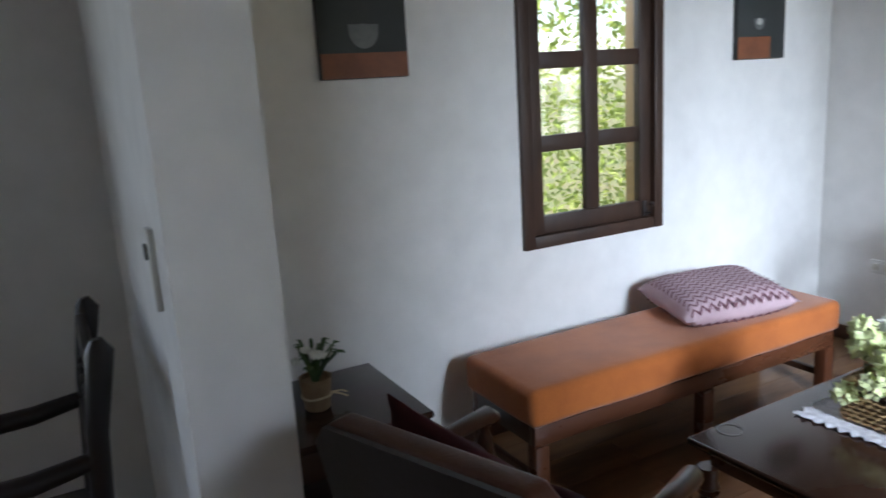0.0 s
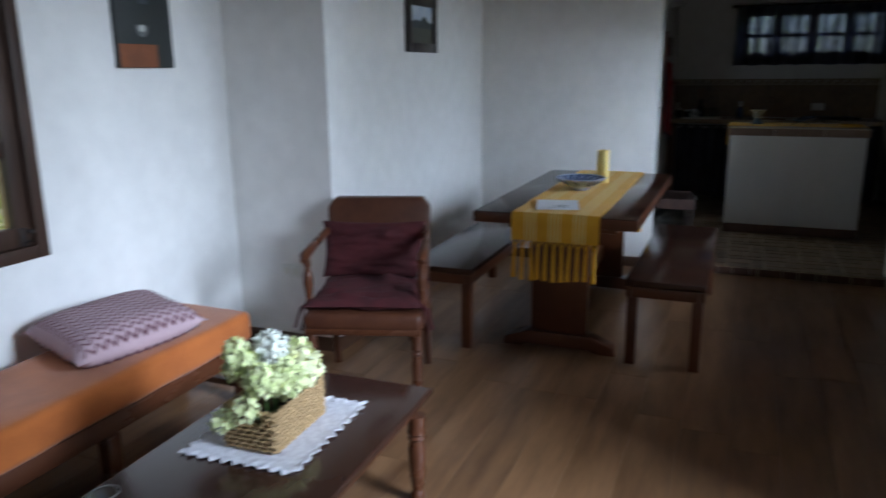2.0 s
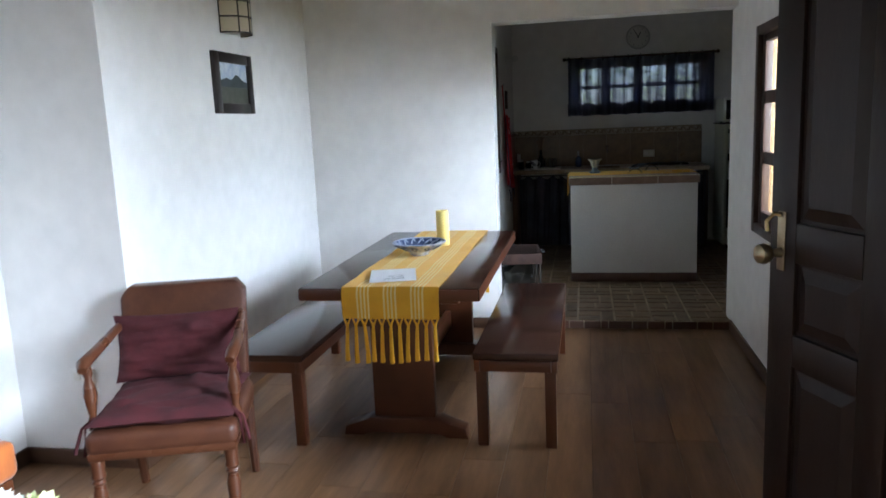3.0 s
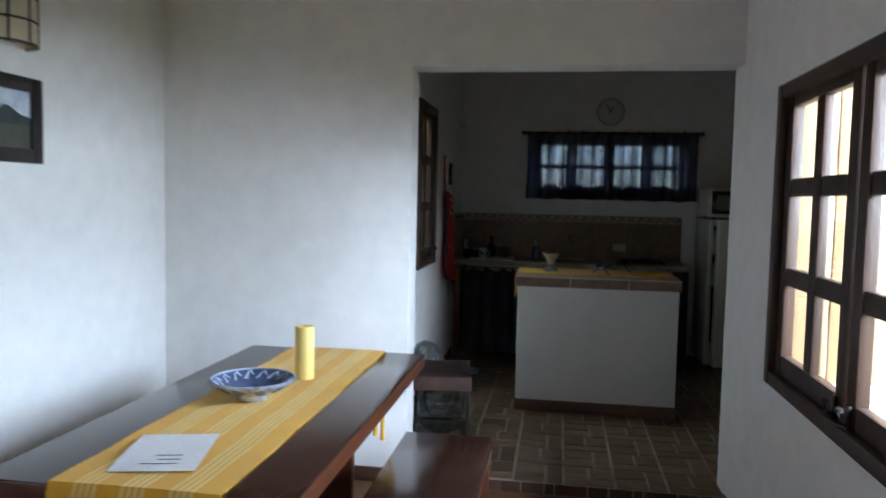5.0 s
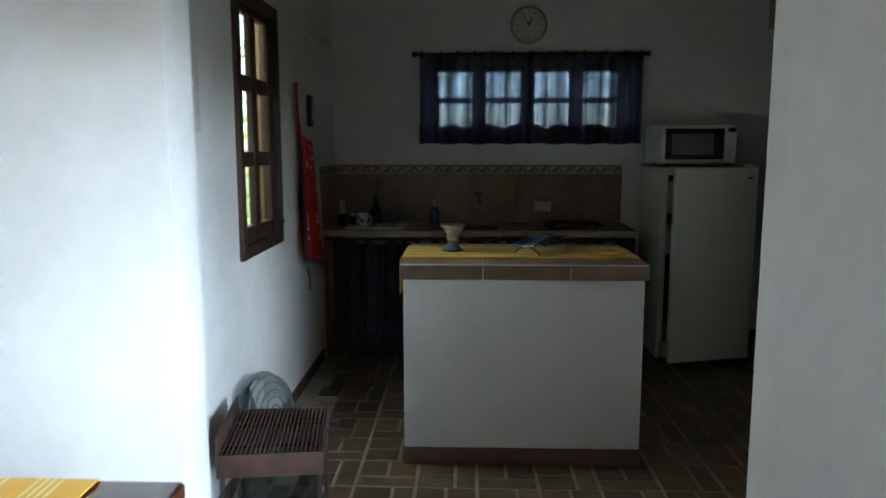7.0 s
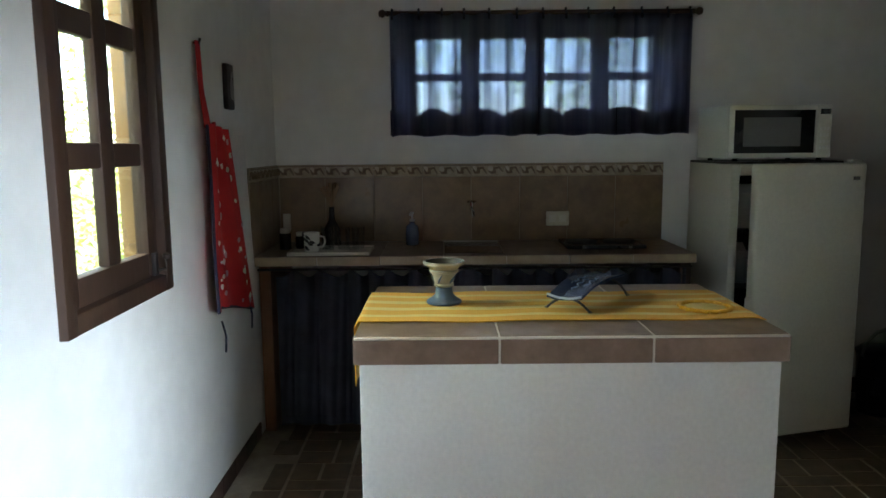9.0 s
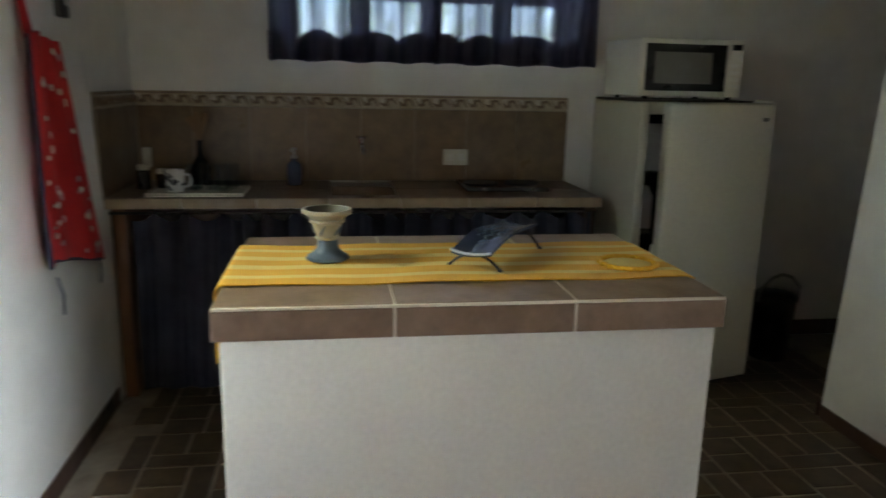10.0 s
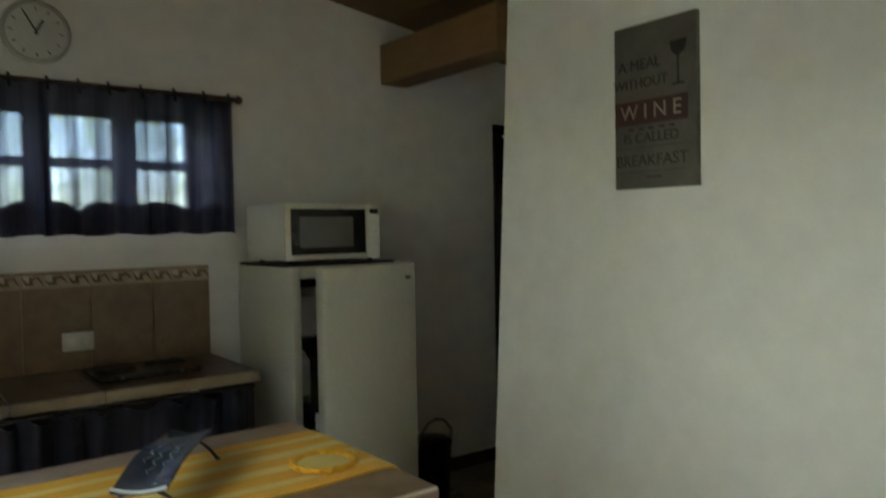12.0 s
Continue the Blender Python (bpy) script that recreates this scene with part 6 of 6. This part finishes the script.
part("warning_triangle", prism(bmesh.new(), [(-0.020, -0.122), (0.020, -0.122), (0.0, -0.076)], -0.0085, -0.0073, "y"), YELLOW, bp, "yellow triangular sticker", smooth=0)
part("warning_mark", prism(bmesh.new(), [(-0.003, -0.116), (0.003, -0.116), (0.002, -0.092), (-0.002, -0.092)], -0.0092, -0.0086, "y"), INK, bp, smooth=0)
part("screw", lathe(bmesh.new(), [(0.006, 0), (0.006, 0.002), (0.003, 0.003)], 12, m=Matrix.Translation((0.0, -0.0072, -0.188)) @ Matrix.Rotation(radians(90), 4, "X")), RUBBER, bp)
hk = thing("wall_switch", "white light switch plate on the kitchen wall", "switch", pose(6.335, KNORTH, 1.06))
part("plate", box(-0.035, 0.035, -0.009, 0, -0.055, 0.055, 0.003), MICRO, hk)
part("toggle", box(-0.012, 0.012, -0.014, -0.0091, -0.02, 0.02, 0.002), WHITE, hk)

# grill cart by the opening, with a wrapped fan behind it
gr = thing("charcoal_grill", "rusty steel charcoal grill on thin legs", "grill", pose(6.275, 0.185, KF, 0, 0, 8))
GX, GY, GZ = 0.43, 0.345, 0.39
for nm, b in (("tray_side", box(0, 0.006, 0, GY, GZ - 0.078, GZ, 0.001)), ("tray_side", box(GX - 0.006, GX, 0, GY, GZ - 0.078, GZ, 0.001)), ("tray_side", box(0.0065, GX - 0.0065, 0, 0.006, GZ - 0.078, GZ, 0.001)), ("tray_side", box(0.0065, GX - 0.0065, GY - 0.006, GY, GZ - 0.078, GZ + 0.06, 0.001)), ("tray_bottom", box(0.0065, GX - 0.0065, 0.0065, GY - 0.0065, GZ - 0.077, GZ - 0.072))):
    part(nm, b, RUST, gr)
for k in range(22):
    y = 0.014 + (GY - 0.028) * k / 21
    part("grate_bar", tube(bmesh.new(), [(0.007, y, GZ - 0.006), (GX - 0.007, y, GZ - 0.006)], 0.0038, 6), RUST, gr)
for x in (0.10, 0.30):
    part("cross_bar", box(x, x + 0.012, 0.0065, GY - 0.0065, GZ - 0.018, GZ - 0.0105), RUST, gr)
for x in (0.01, GX - 0.03):
    for y in (0.008, GY - 0.022):
        part("leg", box(x, x + 0.02, y, y + 0.014, 0, GZ - 0.0785, 0.001), IRON, gr)
for y in (0.008, GY - 0.022):
    part("lower_rail", box(0.031, GX - 0.031, y, y + 0.012, 0.02, 0.034, 0.001), IRON, gr)
for x in (0.012, GX - 0.028):
    part("lower_rail", box(x, x + 0.014, 0.023, GY - 0.023, 0.02, 0.034, 0.001), IRON, gr)
part("handle", tube(bmesh.new(), [(0.29, 0, GZ - 0.04), (0.29, -0.04, GZ - 0.04), (0.37, -0.04, GZ - 0.04), (0.37, 0, GZ - 0.04)], 0.008, 8), BLACK, gr)
part("charcoal", box(0.04, 0.30, 0.05, 0.29, GZ - 0.0715, GZ - 0.04, 0.02), IRON, gr)
wr = thing("wrapped_bag", "crumpled clear plastic bag under the grill", "bag", pose(6.470, 0.385, KF + 0.035))
b = bmesh.new()
bmesh.ops.create_icosphere(b, subdivisions=4, radius=0.15)
for v in b.verts:
    v.co *= 1 + 0.28 * noise.noise(v.co * 14)
    v.co.x = max(-0.165, min(0.165, v.co.x * 1.25))
    v.co.y = max(-0.125, min(0.125, v.co.y))
    v.co.z = max(0.001, min(0.25, v.co.z * 0.95 + 0.115))
part("film", b, PLASTICWRAP, wr, smooth=20)
fn = thing("fan_head", "round desk fan wrapped in clear plastic", "fan", pose(6.86, 0.545, KF + 0.30, 78, 0, -20))
part("guard", lathe(bmesh.new(), [(0.15, -0.03), (0.168, -0.01), (0.17, 0.01), (0.15, 0.045), (0.08, 0.06), (0.001, 0.062)], 32), PLASTICWRAP, fn, smooth=50)
for k in range(5):
    r = 0.03 + 0.03 * k
    part("guard_ring", tube(bmesh.new(), [(r * math.cos(t * math.pi / 16), r * math.sin(t * math.pi / 16), 0.064 - 0.9 * r * r) for t in range(33)], 0.0025, 6), RUBBER, fn)
for k in range(4):
    o = part("blade", prism(bmesh.new(), [(0.02, -0.02), (0.12, -0.05), (0.14, 0.0), (0.12, 0.04), (0.02, 0.02)], -0.012, -0.008), MICRO, fn, smooth=0)
    o.matrix_local = Matrix.Rotation(k * math.pi / 2, 4, "Z")
part("stand", tube(bmesh.new(), [(0, -0.1, -0.03), (0, -0.22, -0.05), (0, -0.30, -0.035)], 0.014, 8), RUBBER, fn)

# sign on the partition
sg = thing("wall_sign", "grey wooden wine sign with printed words", "sign", pose(7.367, PART_Y, 1.855, 0, 0, 180))
SW, SH = 0.315, 0.54
part("panel", box(-SW / 2, SW / 2, -0.022, 0, -SH / 2, SH / 2, 0.002), SIGN, sg)
part("band", box(-SW / 2 + 0.002, SW / 2 - 0.030, -0.0235, -0.0222, -0.060, 0.020), SIGNRED, sg, "dark red band", smooth=0)
E2 = -0.0235
face = lambda x, z: pose(x, E2, z, 90, 0, 0)
lettering("word", "A MEAL", 0.050, SIGNDARK, sg, face(-0.055, 0.135))
lettering("word", "WITHOUT", 0.045, SIGNDARK, sg, face(-0.052, 0.075))
lettering("word", "W I N E", 0.070, SIGNPALE, sg, pose(-0.012, E2 - 0.0015, -0.020, 90, 0, 0))
lettering("word", "IS CALLED", 0.047, SIGNDARK, sg, face(-0.012, -0.105))
lettering("word", "BREAKFAST", 0.054, SIGNDARK, sg, face(-0.012, -0.180))
for z in (-0.135, -0.215):
    part("rule", box(-SW / 2 + 0.01, SW / 2 - 0.04, -0.0235, -0.0222, z - 0.001, z + 0.001), SIGNDARK, sg, smooth=0)
for x in (-0.09, -0.05, -0.01, 0.03, 0.07):
    part("small_mark", box(x - 0.010, x + 0.010, -0.0235, -0.0222, -0.078, -0.070), SIGNDARK, sg, smooth=0)
part("small_mark", box(-0.03, 0.03, -0.0235, -0.0222, -0.236, -0.230), SIGNDARK, sg, smooth=0)
part("wine_glass", prism(bmesh.new(), [(0.068, 0.05), (0.118, 0.05), (0.115, 0.056), (0.097, 0.06), (0.095, 0.14), (0.118, 0.155), (0.126, 0.19), (0.062, 0.19), (0.070, 0.155), (0.090, 0.14), (0.089, 0.06), (0.071, 0.056)], -0.0235, -0.0222, "y"), SIGNDARK, sg, smooth=0)

# bin and bathroom
bn = thing("waste_bin", "grey plastic swing-lid waste bin by the wall", "bin", pose(6.80, -2.07, KF) @ Matrix.Diagonal((1.10, 1.10, 0.86, 1)))
part("body", lathe(bmesh.new(), [(0.105, 0), (0.11, 0.006), (0.128, 0.33), (0.135, 0.335), (0.135, 0.35), (0.128, 0.352)], 32), BIN, bn)
part("lid", lathe(bmesh.new(), [(0.130, 0.3525), (0.130, 0.37), (0.124, 0.42), (0.095, 0.465), (0.05, 0.485), (0.001, 0.488)], 32), BIN, bn, smooth=60)
fl_ = bmesh.new()
sheet(fl_, lambda u, v: (0.134 * math.cos(math.radians(20 + 140 * u)) * math.cos(math.radians(75 * v)), 0.134 * math.sin(math.radians(20 + 140 * u)) * math.cos(math.radians(75 * v)), 0.385 + 0.104 * math.sin(math.radians(75 * v))), 16, 8, 0.004)
part("flap", fl_, BIN, bn, smooth=60)
tl = thing("toilet", "white ceramic toilet with its lid raised", "toilet", pose(6.63, -3.02, KF, 0, 0, 12))
b = lathe(bmesh.new(), [(0.12, 0), (0.125, 0.01), (0.10, 0.16), (0.12, 0.24), (0.17, 0.32), (0.185, 0.36), (0.18, 0.375), (0.13, 0.37), (0.10, 0.27), (0.02, 0.22)], 32)
for v in b.verts:
    v.co.y = v.co.y * 1.25
part("bowl", b, CERAMIC, tl, smooth=60)
sb = bmesh.new()
pts_o = [(0.19 * math.cos(k * math.pi / 18), 0.235 * math.sin(k * math.pi / 18)) for k in range(36)]
pts_i = [(0.115 * math.cos(k * math.pi / 18), 0.155 * math.sin(k * math.pi / 18)) for k in range(36)]
o0, i0 = [sb.verts.new((x, y, 0.378)) for x, y in pts_o], [sb.verts.new((x, y, 0.378)) for x, y in pts_i]
o1, i1 = [sb.verts.new((x, y, 0.396)) for x, y in pts_o], [sb.verts.new((x, y, 0.396)) for x, y in pts_i]
for k in range(36):
    n = (k + 1) % 36
    for q in ((o1[k], o1[n], i1[n], i1[k]), (o0[n], o0[k], i0[k], i0[n]), (o0[k], o0[n], o1[n], o1[k]), (i0[n], i0[k], i1[k], i1[n])):
        sb.faces.new(q)
part("seat", sb, CERAMIC, tl, smooth=50)
part("lid", prism(bmesh.new(), [(0.19 * math.cos(k * math.pi / 18), 0.62 + 0.225 * math.sin(k * math.pi / 18)) for k in range(36)], -0.27, -0.252, "y"), CERAMIC, tl)
part("tank", box(-0.20, 0.20, -0.46, -0.275, 0.36, 0.72, 0.02, 3), CERAMIC, tl)
part("sticker", lathe(bmesh.new(), [(0.001, 0), (0.03, 0), (0.03, 0.002), (0.001, 0.002)], 20, m=Matrix.Translation((0.06, 0.125, 0.12)) @ Euler((radians(-84), 0, radians(-22))).to_matrix().to_4x4()), BLUE, tl, "round blue sticker")
sf = thing("bath_shelf", "small bathroom shelf with dark and blue boxes", "shelf", pose(7.30, -3.45, 1.30))
part("board", box(-0.14, 0, -0.25, 0.25, 0, 0.02, 0.003), DARKWOOD, sf)
part("bracket", box(-0.10, 0, -0.01, 0.01, -0.08, -0.0005, 0.002), DARKWOOD, sf)
bxx = solo("small_box", box(-0.05, 0.05, -0.05, 0.05, 0, 0.09, 0.003), BLUE, "small blue box on the bathroom shelf", "box", pose(7.22, -3.40, 1.3205))

# ---- floors and skirtings, piece by piece ----
floor = solo("floor_living", box(WEST, STEP - 0.001, SOUTH, NORTH, -0.10, -0.006), GAP, "brown wooden plank floor", "floor", kind="structure", smooth=0)
PW = 0.185
rng = random.Random(2)
meshes = {}
row, y = 0, SOUTH
while y < NORTH - 0.01:
    y1 = min(y + PW, NORTH)
    x = WEST - rng.uniform(0, 1.1)
    while x < STEP - 0.002:
        x0, x1 = max(x, WEST), min(x + 1.28, STEP - 0.002)
        if x1 - x0 > 0.02:
            key = (round(x1 - x0, 3), round(y1 - y, 3))
            if key not in meshes:
                meshes[key] = mesh_of("plank", box(0.0006, key[0] - 0.0006, 0.0006, key[1] - 0.0006, -0.008, 0, 0.0008, 1), PLANK, 0)
            o = new("plank", meshes[key])
            o.parent, o.location = floor, (x0, y, 0)
        x += 1.28
    y, row = y1, row + 1
stp = solo("threshold_step", box(STEP, STEP + 0.12, SOUTH, OPEN_Y, -0.10, KF - 0.0035), GROUT, "low tiled step up into the kitchen", "step", kind="structure", smooth=0)
k = 0
y = SOUTH
while y < OPEN_Y - 0.006:
    w = (0.115, 0.10, 0.16, 0.05)[k % 4]
    y1 = min(y + w, OPEN_Y)
    part("riser_tile", box(STEP - 0.008, STEP - 0.0005, y + 0.004, y1 - 0.004, 0.004, KF - 0.004, 0.001, 1), BASETILE, stp)
    y, k = y1, k + 1
kfl = solo("floor_kitchen", box(STEP + 0.002, KEAST, FAR_S, KNORTH, -0.09, KF - 0.0045), GROUT, "brown ceramic tile floor in a basket-weave pattern", "floor", kind="structure", smooth=0)
shapes = {}


def tile_mesh(w, d):
    key = (round(w, 3), round(d, 3))
    if key not in shapes:
        shapes[key] = mesh_of("tile", box(0, key[0], 0, key[1], KF - 0.010, KF, 0.002, 1), TILE, 0)
    return shapes[key]


U, J = 0.252, 0.014
spots, rest = [], []
ix = 0
x = STEP + 0.003
while x < KEAST:
    iy, y = 0, -2.6
    while y < KNORTH:
        if (ix + iy) % 2:
            cell = [(0, 0, U, U * 0.36), (0, U * 0.36, U * 0.5, U * 0.64), (U * 0.5, U * 0.36, U * 0.5, U * 0.64)]
        else:
            cell = [(0, 0, U * 0.36, U), (U * 0.36, 0, U * 0.64, U * 0.5), (U * 0.36, U * 0.5, U * 0.64, U * 0.5)]
        for a, c, w, d in cell:
            X, Y, Wd, Dp = x + a + J / 2, y + c + J / 2, w - J, d - J
            if X + Wd < KEAST and Y + Dp < KNORTH and not (7.08 < X and X + Wd < 7.66 and -1.02 < Y and Y + Dp < -0.04):
                spots.append((X, Y, Wd, Dp))
        y += U
        iy += 1
    x += U
    ix += 1
near = sorted(spots, key=lambda s: abs(s[0] - 6.6) + 0.6 * abs(s[1] + 0.6))
for X, Y, Wd, Dp in near[:300]:
    o = new("tile", tile_mesh(Wd, Dp))
    o.parent, o.location = kfl, (X, Y, 0)
b = bmesh.new()
for X, Y, Wd, Dp in near[300:]:
    bx(b, X, X + Wd, Y, Y + Dp, KF - 0.010, KF)
o = part("tiles", b, TILE, kfl, smooth=0)
o["kind"] = "stuff"


def skirting(name, runs, h, material, label):
    ob = thing(name, label, "baseboard", kind="structure")
    for x0, x1, y0, y1, z in runs:
        part("board", box(x0, x1, y0, y1, z, z + h, 0.003), material, ob)


T = 0.014
skirting("baseboard", [(0.31, BAY_X, NORTH - T, NORTH, 0.0), (BAY_X - T, BAY_X, BAY_Y - T, NORTH - T, 0.0), (BAY_X, HEAD0, BAY_Y - T, BAY_Y, 0.0), (HEAD0 - T, HEAD0, OPEN_Y, BAY_Y - T, 0.0),
                       (DOOR[1] + 0.05, HEAD0, SOUTH, SOUTH + T, 0.0), (WEST, DOOR[0] - 0.05, SOUTH, SOUTH + T, 0.0), (WEST, 0.12, NORTH - T, NORTH, 0.0), (0.12, 0.31, 1.26 - T, 1.26, 0.0), (0.12 - T, 0.12, 1.26 - T, NORTH - T, 0.0)], 0.075, BOARD, "dark wooden baseboard along the living-room walls")
ks = thing("baseboard_kitchen", "brown tile skirting along the kitchen walls", "baseboard", kind="structure")
x = 6.615
while x < 8.21:
    x1 = min(x + 0.17, 8.215)
    part("skirting_tile", box(x + 0.002, x1 - 0.002, PART_Y, PART_Y + 0.008, KF, KF + 0.060, 0.001, 1), BASETILE, ks)
    x = x1
part("skirting_tile", box(8.232, 8.238, PART_Y - 0.14, PART_Y + 0.008, KF, KF + 0.060, 0.001, 1), BASETILE, ks)
x = HEAD1 + 0.002
while x < 8.65:
    x1 = min(x + 0.17, 8.65)
    part("skirting_tile", box(x + 0.002, x1 - 0.002, KNORTH - 0.008, KNORTH, KF, KF + 0.07, 0.001, 1), BASETILE, ks)
    x = x1
y = -3.11
while y < -2.15:
    part("skirting_tile", box(KEAST - 0.008, KEAST, y + 0.002, y + 0.168, KF, KF + 0.085, 0.001, 1), BASETILE, ks)
    y += 0.17
